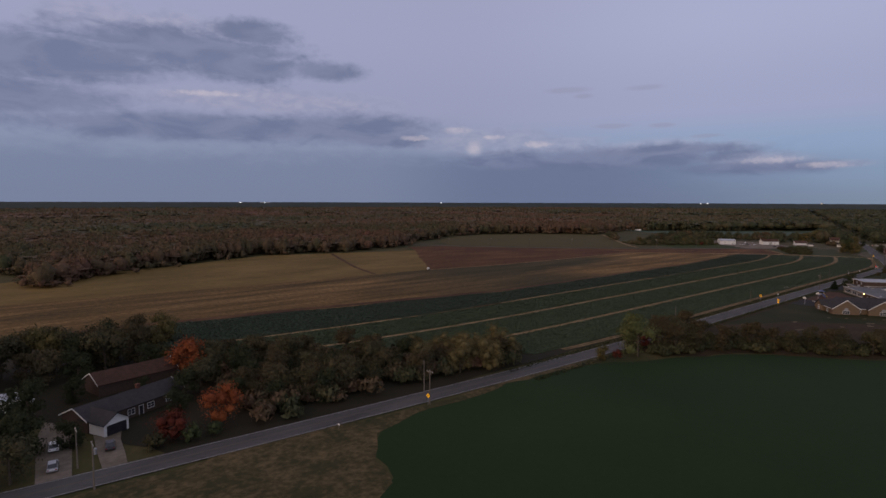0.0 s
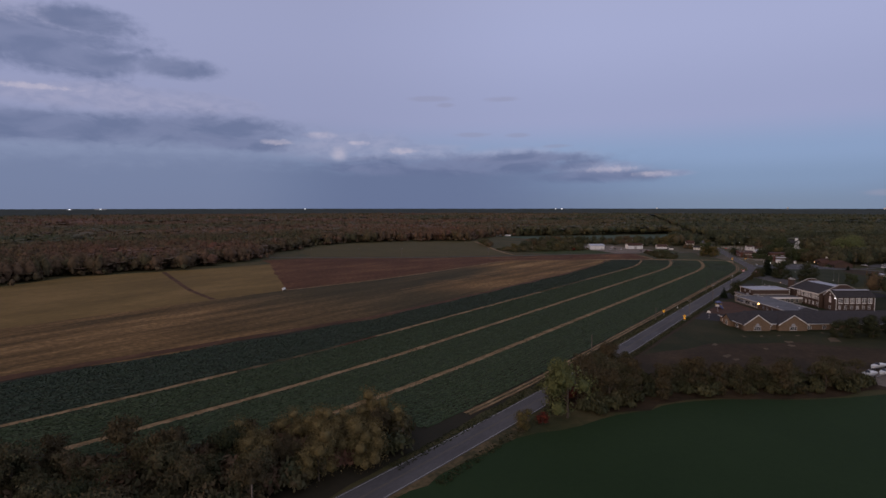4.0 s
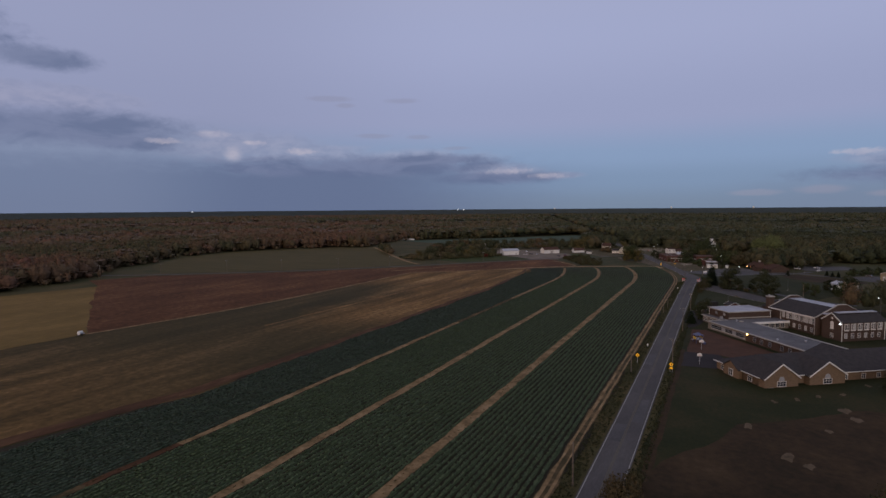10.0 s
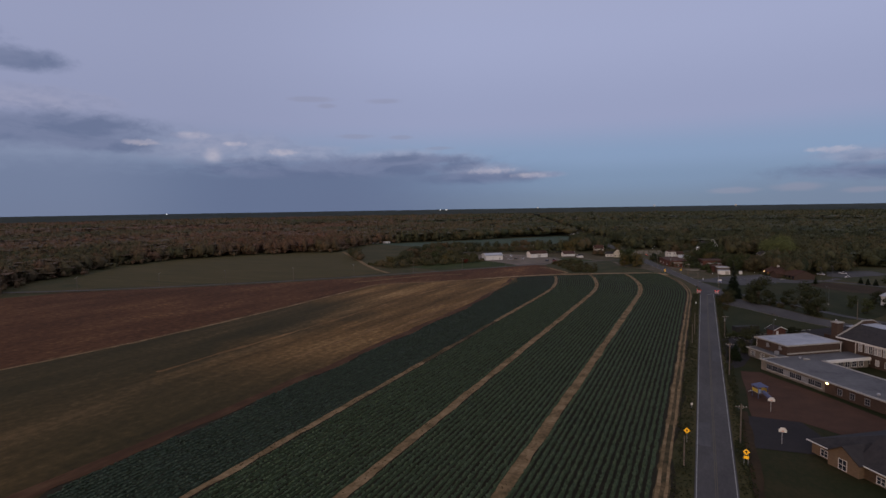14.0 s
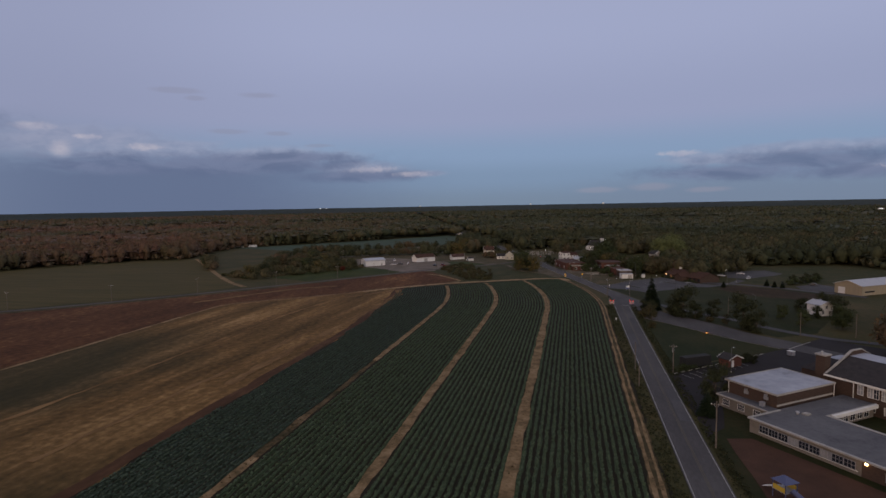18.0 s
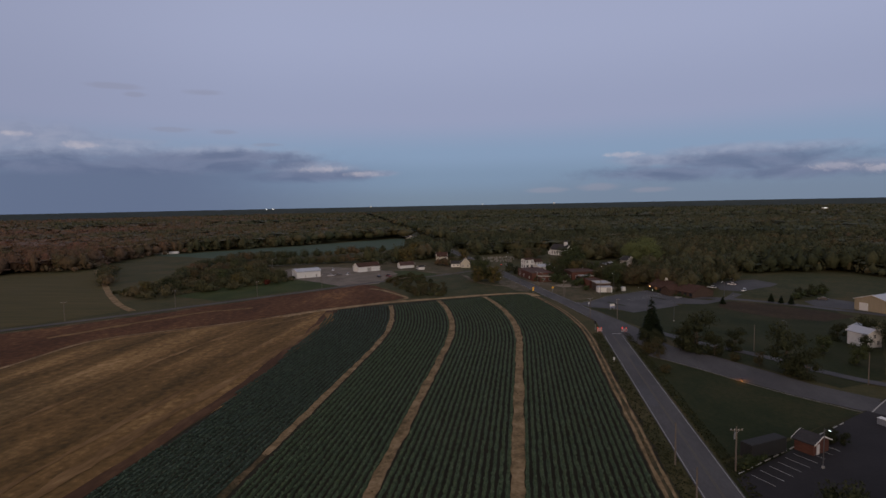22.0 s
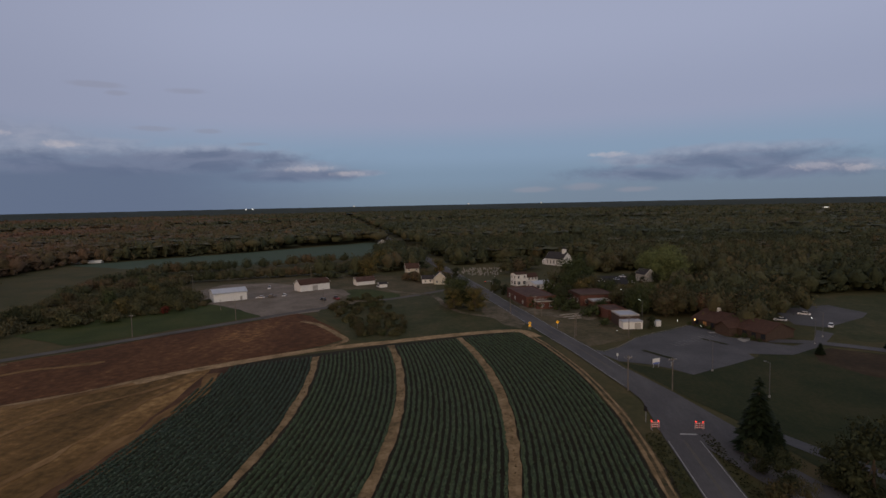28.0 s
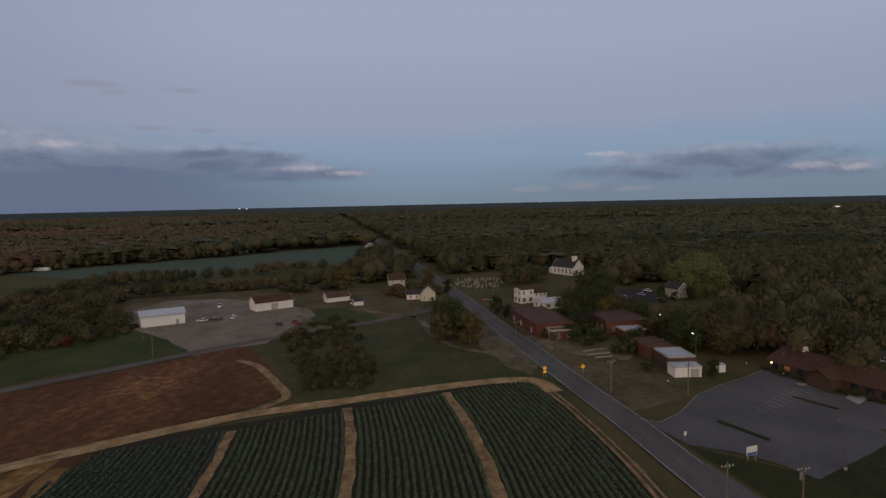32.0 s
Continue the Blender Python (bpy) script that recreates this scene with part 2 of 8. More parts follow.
def ribbon(pts, left, right, z, step=6.0, wobble=0.0):
    """A flat strip along a line, from `left` to `right` metres beside it (left is positive)."""
    line = smooth_line(pts, step)
    g = Geo()
    v = []
    for i, p in enumerate(line):
        d = (line[min(i + 1, len(line) - 1)] - line[max(i - 1, 0)]).normalized()
        n = Vector((-d.y, d.x))
        for off, s in ((left, 1.7), (right, 9.1)):
            w = wobble * (noise.noise((p.x * 0.11, p.y * 0.11, s)) + 0.6 * noise.noise((p.x * 0.43, p.y * 0.43, s)))
            q = p + n * (off + w)
            v.append((q.x, q.y, z))
    return g.add(v, [(2 * i, 2 * i + 1, 2 * i + 3, 2 * i + 2) for i in range(len(line) - 1)])


def patch_geo(pts, z, jitter=0.0, step=5.0):
    """A flat sheet inside an outline, whose edge wavers by about `jitter`."""
    out = []
    n = len(pts)
    for i in range(n):
        a, b = Vector(pts[i]), Vector(pts[(i + 1) % n])
        k = max(1, int((b - a).length / step)) if jitter else 1
        for j in range(k):
            q = a.lerp(b, j / k)
            w = jitter * Vector((noise.noise((q.x * 0.06, q.y * 0.06, 3.1)) + 0.5 * noise.noise((q.x * 0.3, q.y * 0.3, 7.7)), noise.noise((q.x * 0.06, q.y * 0.06, 5.3)) + 0.5 * noise.noise((q.x * 0.3, q.y * 0.3, 1.9))))
            out.append(q + w)
    tris = tessellate_polygon([[Vector((q.x, q.y, 0)) for q in out]])
    faces = []
    for t in tris:
        a, b, c = (out[i] for i in t)
        faces.append(tuple(t) if (b - a).cross(c - a) > 0 else tuple(t)[::-1])
    return Geo().add([(q.x, q.y, z) for q in out], faces)


def patch(name, label, pts, z, material, jitter=0.0, category="ground"):
    return single(name, patch_geo(pts, z, jitter), material, label, category, kind="structure")


# ---- materials ----
def material(name, colours, scale=1.0, rough=0.9, bump=0.0, metal=0.0, stretch=(1, 1, 1), world_space=False, turn=0.0, fine=9.0, fine_amount=0.35, contrast=(0.35, 0.65), spec=0.1, even=False):
    """Two scales of noise between two or three colours, with fine relief; even: the fine one is not stretched."""
    m = bpy.data.materials.new(name)
    m.use_nodes = True
    t = m.node_tree
    p = t.nodes["Principled BSDF"]
    p.inputs["Roughness"].default_value, p.inputs["Metallic"].default_value, p.inputs["Specular IOR Level"].default_value = rough, metal, spec
    src = t.nodes.new("ShaderNodeNewGeometry").outputs["Position"] if world_space else t.nodes.new("ShaderNodeTexCoord").outputs["Object"]
    mp = t.nodes.new("ShaderNodeMapping")
    mp.inputs["Scale"].default_value, mp.inputs["Rotation"].default_value[2] = stretch, radians(turn)
    t.links.new(src, mp.inputs[0])
    big, small = t.nodes.new("ShaderNodeTexNoise"), t.nodes.new("ShaderNodeTexNoise")
    for n, s, d in ((big, scale, 6), (small, scale * fine, 4)):
        n.inputs["Scale"].default_value, n.inputs["Detail"].default_value, n.inputs["Roughness"].default_value = s, d, 0.62
        t.links.new(src if even and n is small else mp.outputs[0], n.inputs["Vector"])
    blend = t.nodes.new("ShaderNodeMix")
    blend.inputs[0].default_value = fine_amount
    t.links.new(big.outputs[0], blend.inputs[2])
    t.links.new(small.outputs[0], blend.inputs[3])
    r = t.nodes.new("ShaderNodeValToRGB")
    t.links.new(blend.outputs[0], r.inputs[0])
    e = r.color_ramp.elements
    while len(e) < len(colours):
        e.new(0.5)
    lo, hi = contrast
    for i, c in enumerate(colours):
        e[i].position, e[i].color = lo + (hi - lo) * i / max(1, len(colours) - 1), (*c, 1)
    t.links.new(r.outputs[0], p.inputs["Base Color"])
    if bump:
        b = t.nodes.new("ShaderNodeBump")
        b.inputs["Strength"].default_value, b.inputs["Distance"].default_value = min(1, bump), 0.1 * max(1, bump)
        t.links.new(blend.outputs[0], b.inputs["Height"])
        t.links.new(b.outputs[0], p.inputs["Normal"])
    return m


def leaf_material(name, colours, rough=0.75, relief=0.35):
    """Foliage: the tint of each tree or clump picks its colour along the ramp."""
    m = bpy.data.materials.new(name)
    m.use_nodes = True
    t = m.node_tree
    p = t.nodes["Principled BSDF"]
    p.inputs["Roughness"].default_value, p.inputs["Specular IOR Level"].default_value = rough, 0.08
    a = t.nodes.new("ShaderNodeAttribute")
    a.attribute_name = "tint"
    info = t.nodes.new("ShaderNodeObjectInfo")
    add = t.nodes.new("ShaderNodeMath")
    add.operation = "MULTIPLY_ADD"
    t.links.new(info.outputs["Random"], add.inputs[0])
    add.inputs[1].default_value = 0.12
    t.links.new(a.outputs["Fac"], add.inputs[2])
    r = t.nodes.new("ShaderNodeValToRGB")
    t.links.new(add.outputs[0], r.inputs[0])
    e = r.color_ramp.elements
    while len(e) < len(colours):
        e.new(0.5)
    for i, c in enumerate(colours):
        e[i].position, e[i].color = i / (len(colours) - 1), (*c, 1)
    # leafy grain: sprays of lighter and darker growth, and their relief
    grain = t.nodes.new("ShaderNodeTexNoise")
    grain.inputs["Scale"].default_value, grain.inputs["Detail"].default_value, grain.inputs["Roughness"].default_value = 0.55, 6, 0.7
    t.links.new(t.nodes.new("ShaderNodeNewGeometry").outputs["Position"], grain.inputs["Vector"])
    v = t.nodes.new("ShaderNodeMapRange")
    v.inputs[1].default_value, v.inputs[2].default_value, v.inputs[3].default_value, v.inputs[4].default_value = 0.34, 0.66, 0.80, 1.22
    t.links.new(grain.outputs[0], v.inputs[0])
    mul = t.nodes.new("ShaderNodeMix")
    mul.data_type, mul.blend_type = "RGBA", "MULTIPLY"
    mul.inputs[0].default_value = 1.0
    t.links.new(r.outputs[0], mul.inputs[6])
    t.links.new(v.outputs[0], mul.inputs[7])
    t.links.new(mul.outputs[2], p.inputs["Base Color"])
    if relief:
        b = t.nodes.new("ShaderNodeBump")
        b.inputs["Strength"].default_value, b.inputs["Distance"].default_value = relief, 0.8
        t.links.new(grain.outputs[0], b.inputs["Height"])
        t.links.new(b.outputs[0], p.inputs["Normal"])
    return m


def plain(name, colour, rough=0.6, metal=0.0, glow=0.0, spec=0.4):
    m = bpy.data.materials.new(name)
    m.use_nodes = True
    p = m.node_tree.nodes["Principled BSDF"]
    p.inputs["Base Color"].default_value, p.inputs["Roughness"].default_value, p.inputs["Metallic"].default_value = (*colour, 1), rough, metal
    p.inputs["Specular IOR Level"].default_value = spec
    if glow:
        p.inputs["Emission Color"].default_value, p.inputs["Emission Strength"].default_value = (*colour, 1), glow
    return m


M_GROUND = material("rough_grass", [(0.030, 0.035, 0.014), (0.054, 0.049, 0.020), (0.081, 0.061, 0.028)], 0.035, world_space=True, fine=14, bump=0.6)
M_LAWN = material("mown_grass", [(0.014, 0.018, 0.006), (0.020, 0.023, 0.008), (0.031, 0.028, 0.011), (0.044, 0.034, 0.015)], 0.05, world_space=True, fine=20, bump=0.4, contrast=(0.36, 0.70))
M_GREENLAWN = material("green_lawn", [(0.012, 0.017, 0.005), (0.018, 0.024, 0.008), (0.028, 0.030, 0.011), (0.042, 0.036, 0.016)], 0.05, world_space=True, fine=18, bump=0.4)
M_YARDGRASS = material("bright_yard_grass", [(0.020, 0.030, 0.008), (0.033, 0.045, 0.012), (0.050, 0.053, 0.017)], 0.05, world_space=True, fine=18, bump=0.4)
M_DRYGRASS = leaf_material("dry_tall_grass", [(0.040, 0.036, 0.016), (0.070, 0.052, 0.025), (0.115, 0.078, 0.039), (0.19, 0.135, 0.075)], relief=0)
M_LEAFDARK = leaf_material("dark_leaves", [(0.018, 0.024, 0.013), (0.030, 0.036, 0.018), (0.044, 0.048, 0.024)])
M_WHEAT = material("young_grain", [(0.012, 0.026, 0.008), (0.017, 0.034, 0.011)], 0.02, world_space=True, fine=30, bump=0.4)
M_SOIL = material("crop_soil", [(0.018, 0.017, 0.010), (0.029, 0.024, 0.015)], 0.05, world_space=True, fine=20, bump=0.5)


def blend_field(name, dry, green, edge, side):
    """Streaky dry grass that turns to another growth across world y between two lines, but only before x = side."""
    m = material(name, dry, 0.05, world_space=True, stretch=(0.20, 1.4, 1), turn=-3, fine=9, fine_amount=0.36, bump=0.6, contrast=(0.36, 0.68), even=True)
    t = m.node_tree
    p = t.nodes["Principled BSDF"]
    ramp_ = [n for n in t.nodes if n.bl_idname == "ShaderNodeValToRGB"][0]
    two = t.nodes.new("ShaderNodeValToRGB")
    t.links.new(ramp_.inputs[0].links[0].from_socket, two.inputs[0])
    e = two.color_ramp.elements
    while len(e) < len(green):
        e.new(0.5)
    for i, c in enumerate(green):
        e[i].position, e[i].color = 0.36 + 0.36 * i / (len(green) - 1), (*c, 1)
    spot = t.nodes.new("ShaderNodeNewGeometry").outputs["Position"]
    xyz = t.nodes.new("ShaderNodeSeparateXYZ")
    t.links.new(spot, xyz.inputs[0])
    wide = t.nodes.new("ShaderNodeTexNoise")
    wide.inputs["Scale"].default_value, wide.inputs["Detail"].default_value = 0.018, 7
    t.links.new(spot, wide.inputs["Vector"])
    fac = None
    for axis, lo, hi in ((1, *edge), (0, side + 45, side - 45)):
        a = t.nodes.new("ShaderNodeMath")
        a.operation = "MULTIPLY_ADD"
        t.links.new(wide.outputs[0], a.inputs[0])
        a.inputs[1].default_value = 90
        t.links.new(xyz.outputs[axis], a.inputs[2])
        a_x = a
        r = t.nodes.new("ShaderNodeMapRange")
        r.interpolation_type = "SMOOTHSTEP"
        r.inputs[1].default_value, r.inputs[2].default_value = lo + 45, hi + 45
        t.links.new(a.outputs[0], r.inputs[0])
        if fac is None:
            fac = r.outputs[0]
        else:
            k = t.nodes.new("ShaderNodeMath")
            k.operation = "MULTIPLY"
            t.links.new(fac, k.inputs[0])
            t.links.new(r.outputs[0], k.inputs[1])
            fac = k.outputs[0]
    more = t.nodes.new("ShaderNodeMapRange")
    more.interpolation_type = "SMOOTHSTEP"
    more.inputs[1].default_value, more.inputs[2].default_value, more.inputs[4].default_value = 412, 325, 0.92
    t.links.new(a_x.outputs[0], more.inputs[0])
    top = t.nodes.new("ShaderNodeMath")
    top.operation = "MAXIMUM"
    t.links.new(fac, top.inputs[0])
    t.links.new(more.outputs[0], top.inputs[1])
    worn = t.nodes.new("ShaderNodeMapRange")
    worn.interpolation_type = "SMOOTHSTEP"
    worn.inputs[1].default_value, worn.inputs[2].default_value, worn.inputs[3].default_value = 220, 310, 0.3
    t.links.new(a_x.outputs[0], worn.inputs[0])
    last = t.nodes.new("ShaderNodeMath")
    last.operation = "MULTIPLY"
    t.links.new(top.outputs[0], last.inputs[0])
    t.links.new(worn.outputs[0], last.inputs[1])
    mix = t.nodes.new("ShaderNodeMix")
    mix.data_type = "RGBA"
    t.links.new(last.outputs[0], mix.inputs[0])
    t.links.new(ramp_.outputs[0], mix.inputs[6])
    t.links.new(two.outputs[0], mix.inputs[7])
    t.links.new(mix.outputs[2], p.inputs["Base Color"])
    return m


M_DRY = blend_field("dry_meadow", [(0.052, 0.033, 0.011), (0.090, 0.053, 0.018), (0.143, 0.081, 0.029), (0.239, 0.142, 0.056), (0.368, 0.230, 0.108)],
                    [(0.026, 0.023, 0.009), (0.038, 0.031, 0.012), (0.054, 0.040, 0.016), (0.090, 0.060, 0.027), (0.160, 0.110, 0.055)], (244, 272), 430)
M_MARGIN = material("brown_field_margin", [(0.040, 0.021, 0.011), (0.066, 0.033, 0.017), (0.110, 0.060, 0.030)], 0.07, world_space=True, stretch=(0.5, 1.2, 1), fine=6, bump=0.5)
M_PLOUGHED = material("bare_brown_soil", [(0.047, 0.020, 0.008), (0.071, 0.030, 0.012), (0.100, 0.045, 0.019), (0.195, 0.096, 0.037), (0.299, 0.166, 0.071)], 0.032, world_space=True, stretch=(0.5, 1.2, 1), turn=-15, fine=12, fine_amount=0.5, even=True, bump=0.5, contrast=(0.38, 0.74))
M_TAN = material("tan_dead_grass", [(0.070, 0.040, 0.016), (0.128, 0.073, 0.029), (0.190, 0.112, 0.048), (0.27, 0.17, 0.080)], 0.10, world_space=True, stretch=(0.35, 1.2, 1), fine=6, bump=0.5, contrast=(0.34, 0.68))
M_STUBBLE = material("tan_stubble", [(0.096, 0.063, 0.020), (0.136, 0.090, 0.029), (0.190, 0.122, 0.045)], 0.03, world_space=True, stretch=(0.5, 1.2, 1), fine=14, bump=0.4)
M_FARGREEN = material("vineyard_grass", [(0.040, 0.037, 0.014), (0.061, 0.052, 0.019), (0.084, 0.065, 0.026), (0.116, 0.080, 0.037)], 0.09, world_space=True, stretch=(2.2, 0.16, 1), turn=40, fine=5, bump=0.4, contrast=(0.32, 0.74))
M_ROUGH = material("rough_weeds", [(0.024, 0.032, 0.012), (0.038, 0.042, 0.017), (0.058, 0.050, 0.023), (0.085, 0.064, 0.033)], 0.06, world_space=True, fine=8, bump=0.8, contrast=(0.36, 0.72))
M_PALEVERGE = material("gravelly_verge", [(0.034, 0.036, 0.016), (0.066, 0.056, 0.032), (0.115, 0.094, 0.066), (0.16, 0.135, 0.10)], 0.09, world_space=True, fine=7, bump=0.5, contrast=(0.34, 0.64))
M_WEEDS = material("brown_weeds", [(0.021, 0.016, 0.008), (0.032, 0.021, 0.011), (0.046, 0.030, 0.015), (0.066, 0.043, 0.023)], 0.07, world_space=True, fine=8, bump=0.8, contrast=(0.35, 0.72))
M_DULLWEEDS = material("dull_weedy_ground", [(0.036, 0.036, 0.016), (0.058, 0.050, 0.025), (0.088, 0.070, 0.040), (0.125, 0.100, 0.064)], 0.06, world_space=True, fine=8, bump=0.6, contrast=(0.34, 0.70))
M_TANWEEDS = material("tan_weeds", [(0.022, 0.028, 0.011), (0.042, 0.038, 0.017), (0.100, 0.072, 0.036), (0.151, 0.107, 0.058)], 0.10, world_space=True, fine=7, fine_amount=0.45, bump=0.6, contrast=(0.34, 0.70))
M_BARE = material("pale_bare_earth", [(0.060, 0.046, 0.028), (0.098, 0.072, 0.046), (0.135, 0.10, 0.066)], 0.25, world_space=True, fine=7, bump=0.4)
M_PANEL = material("grey_panel_wall", [(0.15, 0.135, 0.115), (0.21, 0.19, 0.16)], 0.5, rough=0.7)
M_TEAL = material("far_crop", [(0.042, 0.066, 0.045), (0.055, 0.078, 0.054)], 0.02, world_space=True, fine=12, bump=0.4)
M_TRACK = material("dirt_track", [(0.067, 0.053, 0.025), (0.142, 0.096, 0.048), (0.224, 0.152, 0.081), (0.302, 0.212, 0.121)], 0.22, world_space=True, fine=6, bump=0.5, contrast=(0.33, 0.66))
M_PALETRACK = material("pale_dirt_track", [(0.117, 0.087, 0.045), (0.199, 0.134, 0.070), (0.289, 0.198, 0.108), (0.385, 0.270, 0.158)], 0.22, world_space=True, fine=6, bump=0.5, contrast=(0.33, 0.66))
M_VERGETRACK = material("grassy_track", [(0.022, 0.028, 0.011), (0.050, 0.040, 0.019), (0.105, 0.072, 0.037), (0.18, 0.126, 0.07)], 0.14, world_space=True, fine=6, bump=0.5, contrast=(0.37, 0.68))
M_GRAVEL = material("gravel_yard", [(0.085, 0.070, 0.048), (0.140, 0.116, 0.094), (0.200, 0.168, 0.140)], 0.07, world_space=True, fine=12, bump=0.5, contrast=(0.32, 0.66))
M_ASPHALT = material("asphalt", [(0.055, 0.053, 0.055), (0.073, 0.069, 0.070), (0.092, 0.089, 0.088)], 0.12, world_space=True, stretch=(0.35, 1, 1), fine=20, bump=0.2, rough=0.8, spec=0.08)
M_OLDASPHALT = material("old_asphalt", [(0.058, 0.057, 0.061), (0.078, 0.077, 0.081), (0.10, 0.098, 0.102)], 0.07, world_space=True, fine=22, bump=0.2, rough=0.8, spec=0.05)
M_WARMASPHALT = material("dusty_asphalt", [(0.062, 0.058, 0.053), (0.086, 0.080, 0.072), (0.112, 0.103, 0.092)], 0.07, world_space=True, fine=22, bump=0.2, rough=0.85, spec=0.05)
M_DARKASPHALT = material("fresh_asphalt", [(0.024, 0.022, 0.023), (0.036, 0.033, 0.034)], 0.08, world_space=True, fine=25, bump=0.2, rough=0.8, spec=0.05)
M_PAINT = material("road_paint", [(0.20, 0.20, 0.19), (0.42, 0.42, 0.40)], 1.5, world_space=True, rough=0.7)
M_YELLOWPAINT = material("yellow_road_paint", [(0.085, 0.078, 0.06), (0.12, 0.105, 0.068)], 1.5, world_space=True, rough=0.7)
M_MULCH = material("red_mulch", [(0.052, 0.029, 0.020), (0.080, 0.042, 0.028)], 0.2, world_space=True, fine=20, bump=0.5)
M_LEAF = leaf_material("autumn_leaves", [(0.026, 0.035, 0.020), (0.057, 0.060, 0.031), (0.079, 0.064, 0.035), (0.107, 0.068, 0.043), (0.127, 0.067, 0.046), (0.149, 0.062, 0.043)])
# horizon trees only: dark, slightly bluish ramp with the distance haze mixed in
M_HAZEDWOODS = leaf_material("hazed_far_woodland", [(0.016, 0.024, 0.018), (0.026, 0.033, 0.022), (0.044, 0.040, 0.026)], relief=0.6)
M_LEAFGREEN = leaf_material("green_leaves", [(0.026, 0.037, 0.016), (0.043, 0.054, 0.023), (0.078, 0.090, 0.038)])
M_LEAFLIGHT = leaf_material("light_olive_leaves", [(0.050, 0.058, 0.022), (0.075, 0.085, 0.033), (0.105, 0.115, 0.046)])
M_WILLOW = leaf_material("pale_willow_leaves", [(0.066, 0.084, 0.034), (0.098, 0.118, 0.048), (0.126, 0.146, 0.062)])
M_LEAFYELLOW = leaf_material("yellowing_leaves", [(0.048, 0.048, 0.020), (0.080, 0.070, 0.028), (0.11, 0.086, 0.034)])
M_LEAFPALE = leaf_material("pale_autumn_leaves", [(0.072, 0.060, 0.025), (0.104, 0.084, 0.036), (0.140, 0.112, 0.052)])
M_LEAFLANE = leaf_material("olive_scrub_leaves", [(0.030, 0.034, 0.019), (0.048, 0.051, 0.025), (0.070, 0.068, 0.034), (0.090, 0.076, 0.042)])
M_LEAFORANGE = leaf_material("orange_leaves", [(0.10, 0.032, 0.014), (0.18, 0.048, 0.020), (0.25, 0.080, 0.028)])
M_LEAFRED = leaf_material("dark_red_leaves", [(0.050, 0.014, 0.010), (0.08, 0.020, 0.013), (0.11, 0.030, 0.018)])
M_LEAFBROWN = leaf_material("brown_leaves", [(0.041, 0.038, 0.020), (0.060, 0.049, 0.026), (0.077, 0.057, 0.031)])
M_NEEDLE = leaf_material("dark_needles", [(0.009, 0.015, 0.007), (0.014, 0.022, 0.010), (0.020, 0.028, 0.012)])
M_LEAFSCRUB = leaf_material("scrub_leaves", [(0.036, 0.038, 0.018), (0.055, 0.050, 0.024), (0.070, 0.055, 0.029)])
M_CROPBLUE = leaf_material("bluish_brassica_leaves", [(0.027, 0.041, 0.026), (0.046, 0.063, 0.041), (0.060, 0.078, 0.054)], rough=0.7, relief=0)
M_CROP = leaf_material("brassica_leaves", [(0.035, 0.052, 0.026), (0.059, 0.082, 0.042), (0.078, 0.102, 0.056)], rough=0.7, relief=0)
M_BARK = material("bark", [(0.05, 0.04, 0.03), (0.11, 0.09, 0.07)], 2.0, stretch=(1, 1, 0.2), bump=0.8)
M_POLE = material("weathered_pole_wood", [(0.10, 0.085, 0.070), (0.18, 0.155, 0.13)], 1.5, stretch=(3, 3, 0.15), bump=0.4)
M_WHITEMETAL = material("white_painted_metal", [(0.60, 0.60, 0.57), (0.72, 0.72, 0.69)], 0.5, stretch=(4, 4, 0.3), rough=0.5)
M_ROOFMETAL = material("grey_metal_roofing", [(0.30, 0.32, 0.36), (0.40, 0.42, 0.46)], 0.4, stretch=(3, 0.4, 1), rough=0.45, spec=0.25)
M_SHINGLE = material("dark_shingles", [(0.030, 0.029, 0.031), (0.050, 0.047, 0.049)], 0.8, fine=12, bump=0.5)
M_BROWNROOF = material("brown_shingles", [(0.045, 0.026, 0.020), (0.075, 0.042, 0.032)], 0.8, fine=12, bump=0.5)
M_MEMBRANE = material("pale_roof_membrane", [(0.14, 0.15, 0.17), (0.27, 0.29, 0.33), (0.33, 0.35, 0.40), (0.40, 0.42, 0.46)], 0.10, rough=0.6, fine=5, contrast=(0.30, 0.66))
M_TARROOF = material("grey_tar_roof", [(0.055, 0.056, 0.062), (0.10, 0.10, 0.108), (0.13, 0.13, 0.137)], 0.12, rough=0.7, bump=0.2)
M_BRICK = material("red_brown_brick", [(0.056, 0.040, 0.032), (0.084, 0.058, 0.046)], 1.4, fine=8, bump=0.4, stretch=(1, 1, 3))
M_TANBRICK = material("tan_brick", [(0.130, 0.092, 0.060), (0.19, 0.134, 0.088)], 1.4, fine=8, bump=0.4, stretch=(1, 1, 3))
M_REDBRICK = material("red_brick", [(0.085, 0.040, 0.031), (0.135, 0.062, 0.046)], 1.4, fine=8, bump=0.4, stretch=(1, 1, 3))
M_REDROOF = material("faded_red_roof", [(0.050, 0.032, 0.028), (0.075, 0.046, 0.039), (0.098, 0.064, 0.056)], 0.3, fine=10, bump=0.3)
M_WHITE = material("white_paint", [(0.56, 0.56, 0.54), (0.70, 0.70, 0.67)], 0.8, rough=0.6)
M_CREAM = material("cream_siding", [(0.40, 0.38, 0.31), (0.50, 0.47, 0.39)], 0.8, rough=0.6)
M_TANMETAL = material("tan_metal_siding", [(0.27, 0.225, 0.15), (0.35, 0.295, 0.205)], 0.6, stretch=(3, 3, 0.3), rough=0.55)
